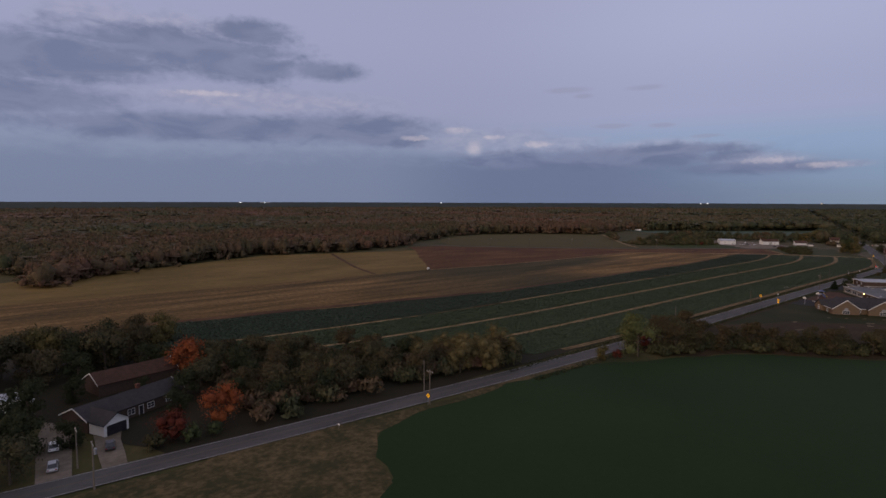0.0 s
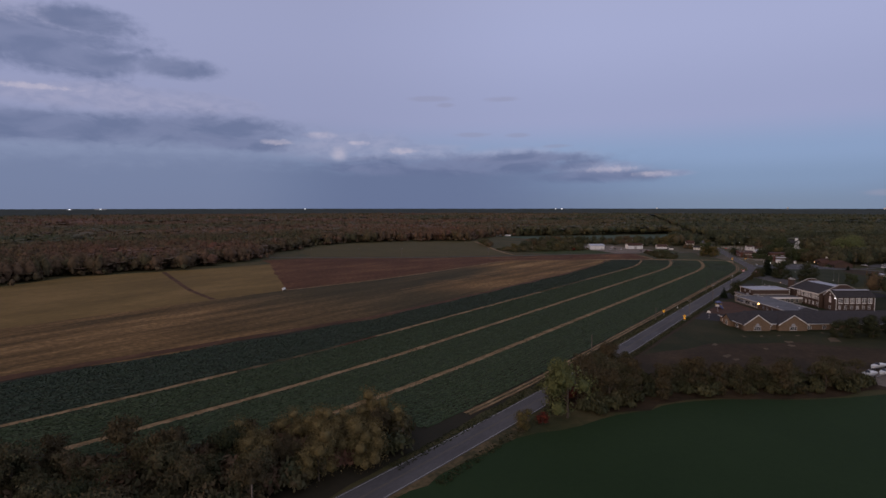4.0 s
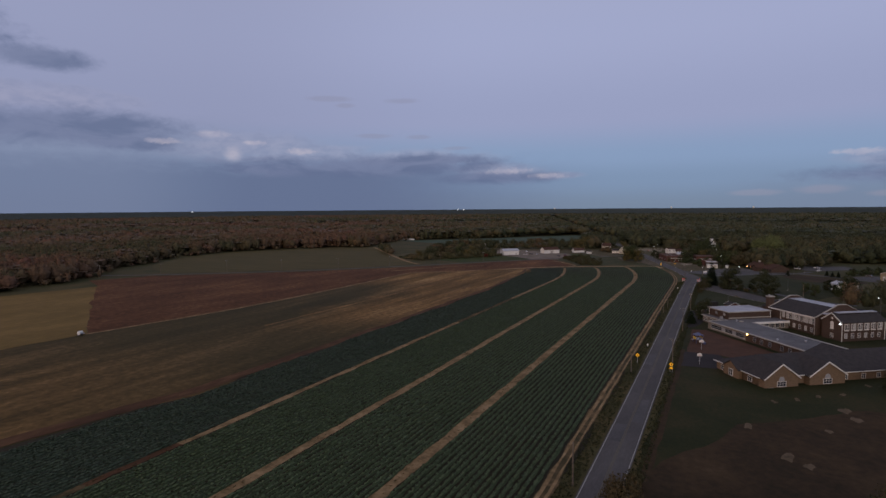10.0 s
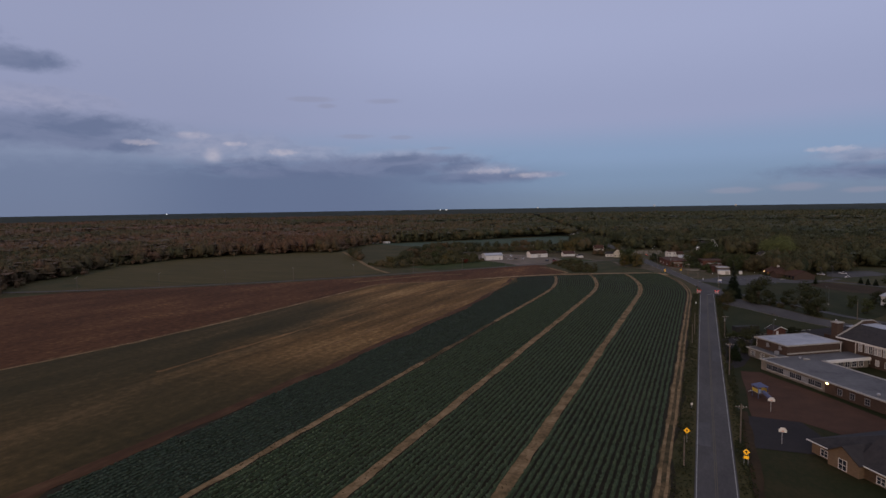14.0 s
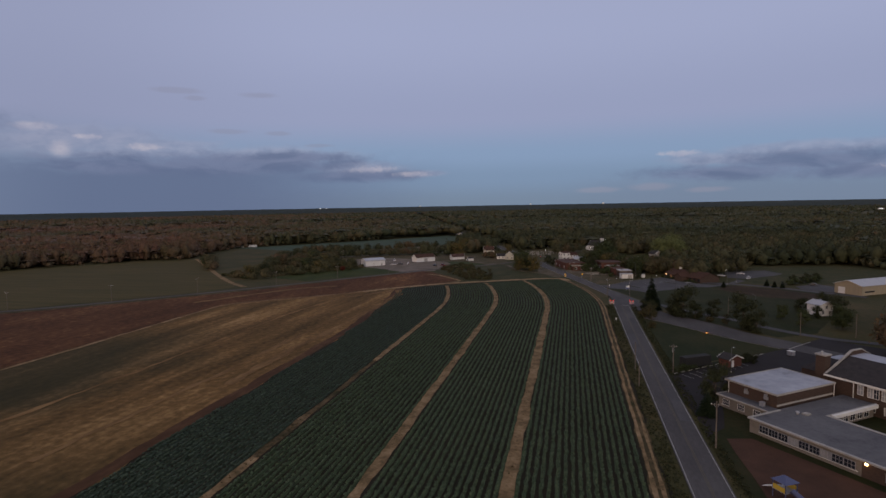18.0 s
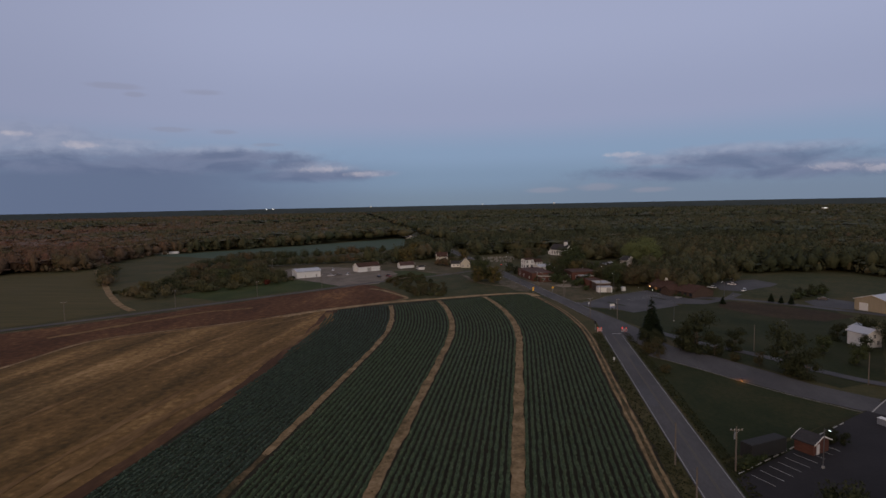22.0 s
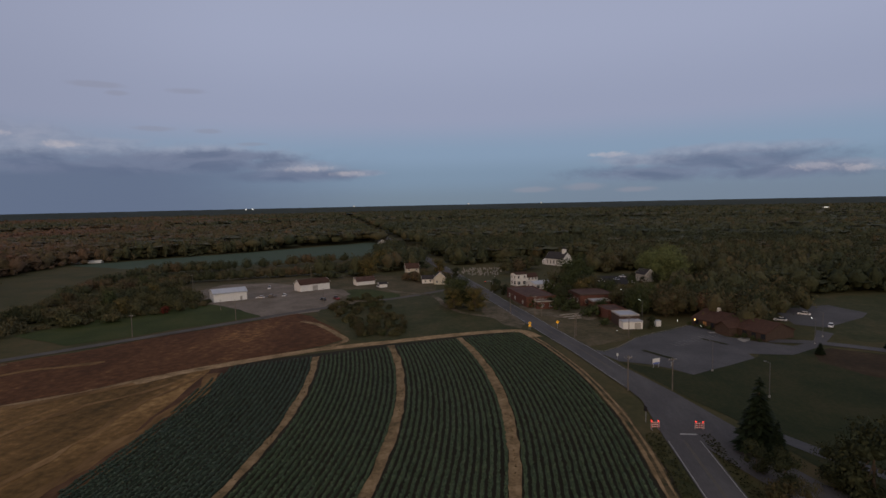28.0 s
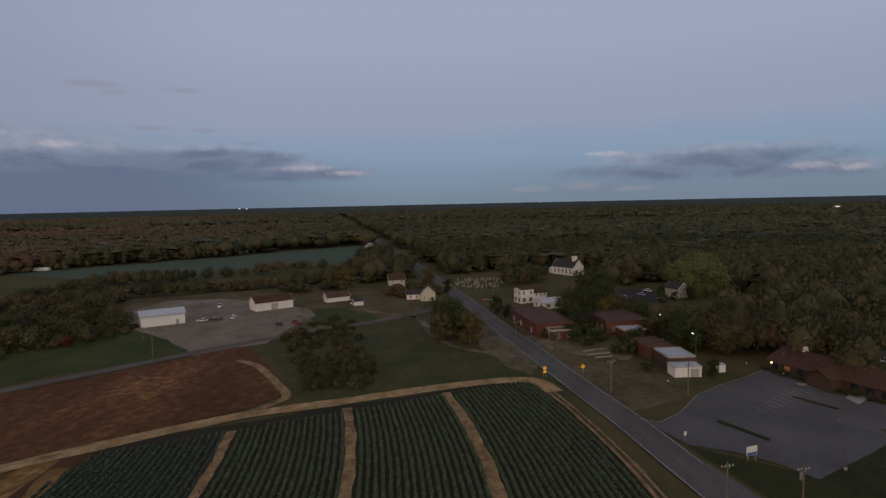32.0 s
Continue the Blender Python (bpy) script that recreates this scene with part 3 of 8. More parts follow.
M_CONCRETE = material("pale_concrete", [(0.26, 0.25, 0.23), (0.38, 0.37, 0.34)], 0.6, bump=0.2)
M_KERB = material("grey_kerb_concrete", [(0.180, 0.173, 0.158), (0.285, 0.270, 0.247)], 0.8, bump=0.2)
M_GLASS = plain("dark_window_glass", (0.02, 0.025, 0.035), 0.08, spec=0.6)
M_PALEBLIND = material("window_blinds", [(0.20, 0.21, 0.22), (0.34, 0.35, 0.36)], 1.2, rough=0.4)
M_STEEL = material("galvanised_steel", [(0.30, 0.31, 0.33), (0.42, 0.43, 0.45)], 2.0, rough=0.45, metal=0.6)
M_DULLSTEEL = material("dull_grey_steel", [(0.085, 0.085, 0.088), (0.14, 0.14, 0.143)], 2.0, rough=0.6, metal=0.3)
M_DARK = material("dark_metal", [(0.018, 0.018, 0.02), (0.035, 0.035, 0.038)], 1.0, rough=0.5)
# sign plates are no lamps: a weak emission imitates their bright reflection
M_SIGNYELLOW = plain("glowing_sign_yellow", (0.85, 0.42, 0.02), 0.4, glow=0.35)
M_LAMPWARM = plain("warm_lamp", (1.0, 0.55, 0.2), 0.5, glow=14)
# strong amber emission for the added source beside the kerb
M_ADDEDAMBER = plain("added_amber_glow", (1.0, 0.36, 0.08), 0.5, glow=120)
M_LAMPWHITE = plain("white_lamp", (0.85, 0.92, 1.0), 0.5, glow=5)
M_LAMPRED = plain("red_warning_lamp", (1.0, 0.05, 0.04), 0.5, glow=1.6)

# ---- ground, fields, roads ----
g = Geo()
RIM = [-1500 + 500 * i for i in range(16)]
v = [(x, y, 0.0) for y in [-5200 + 650 * j for j in range(17)] for x in RIM]
g.add(v, [(j * 16 + i, j * 16 + i + 1, j * 16 + i + 17, j * 16 + i + 16) for j in range(16) for i in range(15)])
single("ground", g, M_GROUND, "rough dusky grassland reaching to the horizon", "ground", kind="structure")


def lane_y(y0, x):
    """The crop lanes follow the road and bend off at their far end."""
    return y0 + 0.0019 * np.maximum(0.0, x - (507 - 0.2 * (y0 - 115))) ** 2 + 0.00055 * np.maximum(0.0, 200 - x) ** 2


def field_end(y):
    return 617 - 0.587 * (y - 134)


ROAD = [(-260, 135), (-120, 125.5), (0, 116.0), (40, 113.0), (80, 110.4), (120, 108.3), (160, 106.8), (200, 106.0), (300, 106.0), (400, 106.1), (520, 106.0)]
LANE = [(436, 47), (449, 58), (460, 68), (472, 76.5), (484, 84.5), (500, 93), (520, 99.8), (534, 103)]
THROUGH = [(519, 100.2), (535, 103.4), (551, 107.4), (566, 111.6), (585, 116.8), (605, 123.2), (627, 130.0), (651, 137.2), (683, 147.3), (730, 161), (860, 202), (1065, 270), (1276, 340), (1700, 480), (2600, 780)]
SIDE = [(360, 575), (405, 482), (470, 397), (520, 347), (567, 306), (612, 268), (655, 233), (690, 196), (712, 178), (736, 158)]

patch("grain_field", "dark green field of young grain beside the road", [(80, 104.8), (110, 103.2), (142, 101.4), (157, 94), (172, 87), (190, 77), (204, 63.5), (219, 43), (232, 31), (256, -10), (280, -400), (-300, -400), (-300, 60), (30, 60), (57, 80), (60, 90), (68, 99)], 0.05, M_WHEAT, 2.0, "field")
patch("weedy_verge", "tan weedy verge along the grain field", [(-200, 128), (0, 112), (40, 109.2), (80, 106.6), (130, 103.9), (158, 102.8), (150, 98.4), (130, 101.6), (100, 103), (78, 103.4), (66, 97.5), (59, 88), (56, 78), (30, 60), (20, 50), (-200, 50)], 0.08, M_TANWEEDS, 3.0)
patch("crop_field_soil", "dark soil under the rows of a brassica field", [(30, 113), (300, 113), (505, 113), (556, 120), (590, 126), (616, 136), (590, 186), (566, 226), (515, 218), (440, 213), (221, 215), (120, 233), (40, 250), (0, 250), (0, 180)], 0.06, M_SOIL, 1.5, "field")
patch("fallow_meadow", "dry tan and green fallow meadow with brown streaks", [(-100, 262), (40, 250), (120, 233), (221, 215), (440, 213), (515, 218), (562, 229), (556, 244), (542, 254), (531, 266), (513, 289), (499, 303), (469, 305), (400, 306), (325, 308), (257, 319), (140, 324), (-100, 347)], 0.09, M_DRY, 3.0, "field")
patch("field_margin", "brown weedy strip between crop and meadow", [(0, 251), (120, 234), (221, 215.5), (300, 213.5), (440, 213.5), (515, 218), (566, 226), (562, 231), (512, 222.5), (440, 217.2), (300, 217.2), (225, 220), (125, 239), (0, 257)], 0.13, M_MARGIN, 1.2, "field")
patch("bare_field", "bare red-brown field between meadow and lane", [(257, 317), (325, 305.5), (400, 303), (430, 302.3), (469, 302.3), (498, 300.5), (512, 286), (530, 263), (541, 251.5), (554, 241.5), (562, 231), (588, 205), (600, 200), (640, 228), (645, 236), (607, 268), (562, 303), (515, 342), (464, 393), (402, 472), (365, 490), (348, 453)], 0.12, M_PLOUGHED, 2.0, "field")
patch("stubble_field", "tan stubble field before the wood", [(-150, 350), (140, 322), (257, 317), (348, 453), (276, 469), (206, 492), (120, 455), (-150, 380)], 0.14, M_STUBBLE, 1.5, "field")
patch("pasture", "dull green pasture with faint vine rows beyond the lane", [(418, 482), (475, 402), (525, 352), (556, 332), (613, 386), (726, 486), (668, 556), (600, 600), (520, 590), (455, 545)], 0.10, M_FARGREEN, 2.0, "field")
patch("far_crop_field", "blue-green crop field between hedges", [(815, 412), (905, 285), (1000, 268), (1120, 312), (980, 420), (860, 530)], 0.10, M_TEAL, 2.0, "field")
patch("rear_car_park", "asphalt car park behind the brick hall", [(734, 90), (734, 72), (770, 66), (772, 84)], 0.12, M_DARKASPHALT, 0.6, "car park")
patch("village_green", "rough grass and scrub between field and village", [(600, 199), (590, 186), (616, 136), (632, 133), (690, 152), (735, 163), (712, 178), (690, 196), (652, 231)], 0.07, M_ROUGH, 1.0)
patch("school_lawn", "dark mown lawn round the school", [(300, 101.5), (190, 101.5), (215, 70), (260, 20), (330, -30), (440, -20), (445, 60), (415, 102)], 0.06, M_LAWN, 2.0)
patch("weed_field", "dark brown weedy ground behind the hedge", [(170, 101), (228, 100.5), (240, 94), (256, 86), (270, 74), (282, 58), (290, 34), (284, 18), (262, 18), (238, 30), (220, 44), (204, 64), (190, 78), (172, 88)], 0.075, M_WEEDS, 4.0)
patch("triangle_lawn", "mown triangle of grass between road and side lane", [(416, 101.8), (489, 101.8), (484.6, 95.4), (473.5, 86.8), (463.5, 80.0), (453.5, 72.1), (444, 62.8)], 0.10, M_GREENLAWN, 0.4)
patch("wide_lawn", "broad mown lawn beside the car park", [(530, 92), (560, 104), (574, 108), (562, 91), (580, 66), (594, 58), (588, 30), (570, 5), (520, 15), (470, 42), (462, 58), (495, 82)], 0.07, M_GREENLAWN, 1.0)
patch("village_lawn", "grass between the brick houses and the car park", [(590, 116), (640, 131), (672, 138), (700, 138), (690, 112), (660, 92), (634, 84), (612, 96), (600, 101)], 0.08, M_DULLWEEDS, 0.8)
patch("shed_lawn", "grass strip beside the white shed", [(586, 300), (612, 276), (640, 252), (652, 262), (672, 288), (640, 320), (600, 335)], 0.09, M_YARDGRASS, 1.5)
patch("ball_field", "dim grass ball field", [(600, 25), (655, 36), (690, 0), (700, -60), (660, -90), (620, -60), (600, -10)], 0.07, M_ROUGH, 2.0)
patch("bare_patch", "dull brown bare earth by the lane", [(586, 47), (592, 38), (583, 26), (566, 9), (556, 4), (546, 20), (551, 34), (563, 45), (576, 50)], 0.115, M_WEEDS, 1.5)
patch("gravel_yard", "pale gravel yard before the white sheds", [(634, 246), (652, 229), (668, 229), (700, 226), (716, 236), (732, 262), (745, 292), (738, 320), (712, 322), (694, 306), (676, 300), (655, 268)], 0.11, M_GRAVEL, 1.6)
patch("weedy_ground", "dull brown weedy ground round the sheds", [(652, 231), (690, 196), (712, 180), (745, 184), (775, 205), (785, 245), (772, 292), (748, 345), (700, 338), (684, 312), (672, 290), (640, 262)], 0.08, M_DULLWEEDS, 2.0)
patch("yard_lawn", "oval of green grass inside a gravel loop", [(709, 234), (719, 229), (714, 215), (700, 200), (690, 197), (679, 209), (686, 222)], 0.10, M_YARDGRASS, 1.0)
patch("car_park", "large cracked asphalt car park", [(587, 114), (585, 110.5), (591, 104.3), (603.5, 96.3), (610, 89.5), (617, 80.5), (625, 72), (620, 68), (607, 65.5), (600, 58), (594, 49), (600, 40), (610, 34), (618, 30), (612, 27), (602, 34), (592, 43), (583, 54), (584, 67), (579, 67), (561, 90.5), (567, 95), (571, 100), (574, 108)], 0.12, M_OLDASPHALT, 0.3, "car park")
patch("upper_car_park", "asphalt car park behind the long brown building", [(622, 24), (627, 33), (657, 28), (668, 0), (650, -6), (640, 2)], 0.12, M_OLDASPHALT, 0.5, "car park")
patch("school_car_park", "dark asphalt yard beside the school", [(366, 101.6), (409, 101.6), (446, 60), (462, 44), (440, 20), (405, 60), (386, 94), (372, 97)], 0.11, M_DARKASPHALT, 0.3, "car park")
patch("playground_mulch", "red mulch playground surface", [(327, 98), (366, 98), (367, 93), (350, 80), (329, 66), (318, 76), (327, 88)], 0.12, M_MULCH, 0.5, "playground")
patch("ball_court", "dark asphalt ball court", [(308, 99), (327, 99), (327, 88), (316, 84), (309, 88)], 0.13, M_DARKASPHALT, 0.2, "court")
patch("gravel_lot", "pale gravel lot beside the brick buildings", [(681, 139), (664, 128), (659, 115), (654, 107), (640, 104), (634, 107), (638, 120), (645, 129), (658, 135)], 0.13, M_PALEVERGE, 1.5)
patch("gravel_verge", "gravelly worn verge beside the village road", [(618, 136), (628, 133.5), (650, 140), (672, 147), (682, 152), (676, 157), (662, 153), (648, 152), (636, 147), (625, 142)], 0.13, M_PALEVERGE, 2.0)
for i, (x, y, r) in enumerate(((282.8, 75.2, 1.0), (286.9, 69.7, 1.1), (291.9, 64.5, 1.1), (296.4, 58.7, 1.0), (282.5, 60.4, 1.7), (276.6, 59.0, 1.5), (308, 51, 1.0), (295.5, 47, 3.2), (261.7, 81.6, 1.5), (247.4, 75.2, 1.8), (244.4, 72.0, 1.2), (266, 66, 0.9))):
    patch("bare_spot", "pale worn spot of bare earth in the lawn", [(x + r * (1.2 + 0.4 * math.sin(3 * a + i)) * math.cos(a), y + r * (0.7 + 0.25 * math.sin(2 * a + i)) * math.sin(a)) for a in [2 * math.pi * k / 14 for k in range(14)]], 0.105 + 0.004 * (i % 4), M_BARE, 0.3)
patch("house_driveway", "pale gravel driveway to the ranch house", [(17.5, 118), (21.5, 117.6), (23, 131), (24, 136), (19, 137), (18, 128)], 0.12, M_GRAVEL, 0.4, "driveway")
patch("yard_driveway", "pale gravel driveway with parked cars", [(7, 118.6), (12.5, 118.4), (14, 130), (16, 145), (12, 152), (9, 140)], 0.12, M_GRAVEL, 0.4, "driveway")
patch("boat_yard", "pale gravel yard with stored boats", [(240, 38), (252, 36), (274, 24), (270, 5), (246, -4), (234, 24)], 0.12, M_GRAVEL, 1.0)


def road(name, label, line, half, z, material_, edge_lines, centre):
    r = thing(name, label, "road", pose(0, 0, 0), kind="structure")
    part("road_surface", ribbon(line, half, -half, z), material_, r)
    if edge_lines:
        for s in (1, -1):
            part("edge_line", ribbon(line, s * (half - 0.32) + 0.065, s * (half - 0.32) - 0.065, z + 0.012), M_PAINT, r, "worn white edge line")
    if centre:
        for s in (0.16, -0.16):
            part("centre_line", ribbon(line, s + 0.06, s - 0.06, z + 0.012), M_YELLOWPAINT, r, "faded yellow centre line")
    return r


road("road_main", "closed two-lane asphalt road beside the crop field", ROAD, 3.5, 0.15, M_ASPHALT, True, True)
road("road_through", "two-lane asphalt road into the village", THROUGH, 3.9, 0.17, M_ASPHALT, True, True)
road("school_lane", "unmarked grey asphalt lane from the junction to the school", LANE, 4.6, 0.158, M_ASPHALT, False, False)
road("road_side", "narrow grey asphalt lane behind the bare field", SIDE, 2.5, 0.16, M_WARMASPHALT, False, False)
for i, (x, y, w, h) in enumerate(((246, 107.6, 5.5, 1.5), (262, 104.6, 9.0, 1.2), (312, 108.0, 7.0, 1.4), (386, 104.2, 12.0, 1.3), (452, 107.8, 8.0, 1.5), (484, 104.5, 6.0, 1.2))):
    patch("road_patch", "paler repaired patch in worn asphalt", [(x - w, y - h), (x + w, y - h * 0.8), (x + w * 0.9, y + h * 0.7), (x - w * 0.95, y + h)], 0.156, M_OLDASPHALT, 0.25, "road")
road("barn_drive", "narrow asphalt drive from the car park to a barn", [(601, 54), (599, 40), (594, 31), (583, 16), (573, 6), (564, -4), (556, -12)], 2.5, 0.165, M_OLDASPHALT, False, False)
road("house_drive", "narrow asphalt drive to a house among trees", [(524, 89), (513, 82.6), (503, 75), (496, 68.4), (489, 63), (478, 56.5), (468, 48.5), (461, 40), (456, 28)], 1.9, 0.165, M_OLDASPHALT, False, False)
patch("barn_lot", "asphalt lot beside the tan barn", [(592, 7), (601, -7), (588, -15), (570, -3), (580, 8)], 0.14, M_OLDASPHALT, 0.4, "car park")
patch("junction", "grey asphalt fan where two roads meet", [(516, 109.6), (540, 109.0), (566, 114), (566, 107), (545, 99.5), (528, 94.5), (516, 91), (517, 102)], 0.185, M_ASPHALT, 0.0, "road")

patch("side_lane_apron", "broad grey asphalt lane mouth behind a kerb", [(444.8, 61.6), (454.2, 71.2), (464.4, 79.4), (474.4, 86.4), (486, 95.6), (490, 99.4), (500, 97), (497, 90.6), (490.5, 79.5), (475.4, 70.1), (463.8, 63.4), (453.3, 53.1)], 0.162, M_ASPHALT, 0.3, "road")
LOOP = [(626, 138), (632, 142), (641, 150), (645, 157), (654, 165), (669, 172), (686, 177), (698, 183), (702, 188)]
tracks = thing("dirt_tracks", "tan dirt lanes between the crop beds", "track", pose(0, 0, 0), kind="structure")
for y0, w, x0, dirt in ((190, 0.95, 60, M_TRACK), (165, 1.15, 84, M_TRACK), (140, 1.3, 116, M_TRACK), (114.6, 1.25, 152, M_VERGETRACK)):
    xs = list(range(x0, 500, 10)) + [500, 515, 530, 545, 560, 575, 590, 602, 612]
    line = [(x, float(lane_y(y0, x))) for x in xs if x < field_end(lane_y(y0, x)) + 3]
    for lo, hi in ((60, 140), (200, 340), (405, 700)) if y0 == 190 else ((0, 700),):
        part("crop_lane", ribbon([p for p in line if lo <= p[0] <= hi], w, -w, 0.16, 1.5, 0.5), dirt, tracks)
    if y0 == 114.6:
        for off, w2 in ((0.72, 0.34), (-0.7, 0.26)):
            part("wheel_rut", ribbon(line, off + w2, off - w2, 0.175, 2.0, 0.22), M_TRACK, tracks, "tan wheel rut in a grassy lane")
    if y0 == 190:
        for lo, hi, weeds in ((130, 180, M_VERGETRACK), (180, 200, M_MARGIN), (330, 410, M_VERGETRACK)):
            part("crop_lane", ribbon([p for p in line if lo <= p[0] <= hi], 0.9, -0.9, 0.155 if weeds is M_VERGETRACK else 0.152, 4.0, 0.7), weeds, tracks, "overgrown stretch of lane")
part("lane_verge", ribbon([(362, 566), (402, 478), (466, 392), (515, 342), (562, 301)], 1.4, -1.4, 0.15, 6.0, 0.8), M_VERGETRACK, tracks)
part("headland_track", ribbon([(604, 131.5), (611, 134.5), (613.5, 140), (607.5, 158), (595, 183), (583, 206), (566, 227), (556, 238), (546, 246)], 2.3, -2.3, 0.17, 2.0, 0.6), M_PALETRACK, tracks)
part("yard_track", ribbon([(583, 206), (596, 199), (604, 204), (614, 211), (624, 220), (629, 228)], 1.2, -1.2, 0.18, 4.0, 0.5), M_TRACK, tracks)
part("yard_track", ribbon([(716, 241), (722, 232), (719, 216), (708, 203), (702, 192), (696, 182)], 1.9, -1.9, 0.18, 3.0, 0.7), M_PALEVERGE, tracks)
part("yard_track", ribbon([(700, 236), (688, 226), (677, 217), (664, 226)], 1.8, -1.8, 0.175, 3.0, 0.7), M_PALEVERGE, tracks)
part("loop_track", ribbon(LOOP, 1.3, -1.3, 0.18, 3.0, 0.6), M_PALEVERGE, tracks)
part("pasture_track", ribbon([(556, 328), (575, 350), (613, 386), (670, 436), (728, 488)], 1.8, -1.8, 0.18, 6.0, 0.5), M_TRACK, tracks)
part("stubble_tramline", ribbon([(212, 320), (222, 360), (240, 410), (262, 468)], 1.6, -1.6, 0.16, 6.0, 0.5), M_MARGIN, tracks, "dark wheel line through stubble")
part("meadow_track", ribbon([(257, 316), (325, 305.5), (388, 302.5), (430, 302.3), (469, 302.3), (497, 300.5), (512, 286), (530, 263.5), (541, 252), (553, 242), (562, 232)], 0.8, -0.8, 0.18, 4.0, 0.9), M_TRACK, tracks)
part("meadow_rut", ribbon([(330, 233), (400, 231), (490, 231.3), (503, 231.2), (519, 232.5), (530, 232.4), (542, 231), (554, 230)], 0.8, -0.8, 0.17, 3.0, 1.3), M_TAN, tracks, "faint tan wheel line through meadow")
part("meadow_rut", ribbon([(300, 262), (400, 258), (480, 256), (515, 250.4), (528, 246.6), (536, 240), (547, 234)], 0.7, -0.7, 0.165, 3.0, 1.3), M_TAN, tracks, "faint tan wheel line through meadow")
part("meadow_edge", ribbon([(380, 223), (440, 222.6), (496, 221.6), (519, 221.6), (541, 223), (556, 227.5)], 1.7, -1.7, 0.16, 3.0, 1.7), M_TAN, tracks, "tan dead grass along the field edge")
part("meadow_edge", ribbon([(498, 297), (511, 283), (528, 262), (540, 250), (552, 240.4), (561, 231)], 1.5, -1.5, 0.162, 3.0, 1.6), M_TAN, tracks, "tan dead grass along the field edge")
part("soil_streak", ribbon([(500, 322), (530, 305), (552, 291), (560, 279), (566, 270)], 1.5, -1.5, 0.168, 3.0, 1.6), M_TAN, tracks, "pale streak in the bare soil")

single("ditch", ribbon([(206, 99.8), (250, 99.4), (300, 99.2), (330, 99.4)], 0.9, -0.9, 0.14, 4.0, 0.5), M_WEEDS, "dark overgrown ditch beside the road", "ditch", kind="structure")

# ---- plants ----
def leaf_quads(r, centres, radii, count, size, flat=0.0):
    """Leaf clumps strewn over the skins of ellipsoids: arrays of corners and the share of each clump's height."""
    k = r.integers(0, len(centres), count)
    n = r.normal(size=(count, 3))
    n /= np.linalg.norm(n, axis=1)[:, None]
    n[:, 2] = np.where(n[:, 2] < -0.55, -n[:, 2], n[:, 2])
    p = centres[k] + n * radii[k] * r.uniform(0.5, 1.32, (count, 1))
    u = np.array((0, 0, 0.75)) + r.normal(scale=0.6, size=(count, 3))
    u /= np.linalg.norm(u, axis=1)[:, None]
    w = np.cross(n + r.normal(scale=0.5, size=(count, 3)), u)
    w /= np.linalg.norm(w, axis=1)[:, None]
    u, w = u * 1.15, w * 0.85
    s = size * r.uniform(0.55, 1.3, (count, 1))
    q = np.stack([p + u * s, p + w * s * 0.8, p - u * s, p - w * s * 0.8], 1)
    return q.reshape(-1, 3)


def crown_blobs(r, h, rad, low=0.3, n=9):
    z = h * (low + (1 - low) * r.uniform(0.08, 0.86, n))
    t = (z / h - low) / (1 - low)
    out = rad * 0.62 * np.sin(np.pi * np.clip(t, 0.12, 0.92)) ** 0.6
    a = r.uniform(0, 2 * np.pi, n) + np.arange(n) * 2.4
    c = np.stack([np.cos(a) * out, np.sin(a) * out, z], 1)
    s = rad * r.uniform(0.36, 0.58, n)
    c[0] = (0, 0, h * (low + 0.62 * (1 - low)))
    s[0] = rad * 0.66
    return c, np.stack([s, s, s * 0.85], 1)


def lumps(r, centres, radii, seg=8, lev=4):
    """Rounded lumpy bodies of foliage behind the loose leaves."""
    n = len(centres)
    ang = np.linspace(0, 2 * np.pi, seg, endpoint=False)
    up = np.linspace(-1.2, 1.25, lev)
    a = ang[None, None, :] + r.uniform(0, 6.28, (n, 1, 1))
    grow = 0.78 * r.uniform(0.72, 1.15, (n, lev, seg))
    ring = np.stack([np.cos(a) * np.cos(up)[None, :, None] * grow, np.sin(a) * np.cos(up)[None, :, None] * grow, np.sin(up)[None, :, None] * grow], 3)
    v = (centres[:, None, None, :] + ring * radii[:, None, None, :]).reshape(-1, 3)
    ids = np.arange(lev * seg).reshape(lev, seg)
    q = np.stack([ids[:-1], np.roll(ids, -1, 1)[:-1], np.roll(ids, -1, 1)[1:], ids[1:]], 2).reshape(-1, 4)
    q = np.concatenate([q, np.array([(ids[-1, k], ids[-1, k + 1], ids[-1, seg - 2 - k], ids[-1, seg - 1 - k]) for k in range(seg // 2 - 1)])])
    return v, (q[None] + (np.arange(n) * lev * seg)[:, None, None]).reshape(-1, 4)


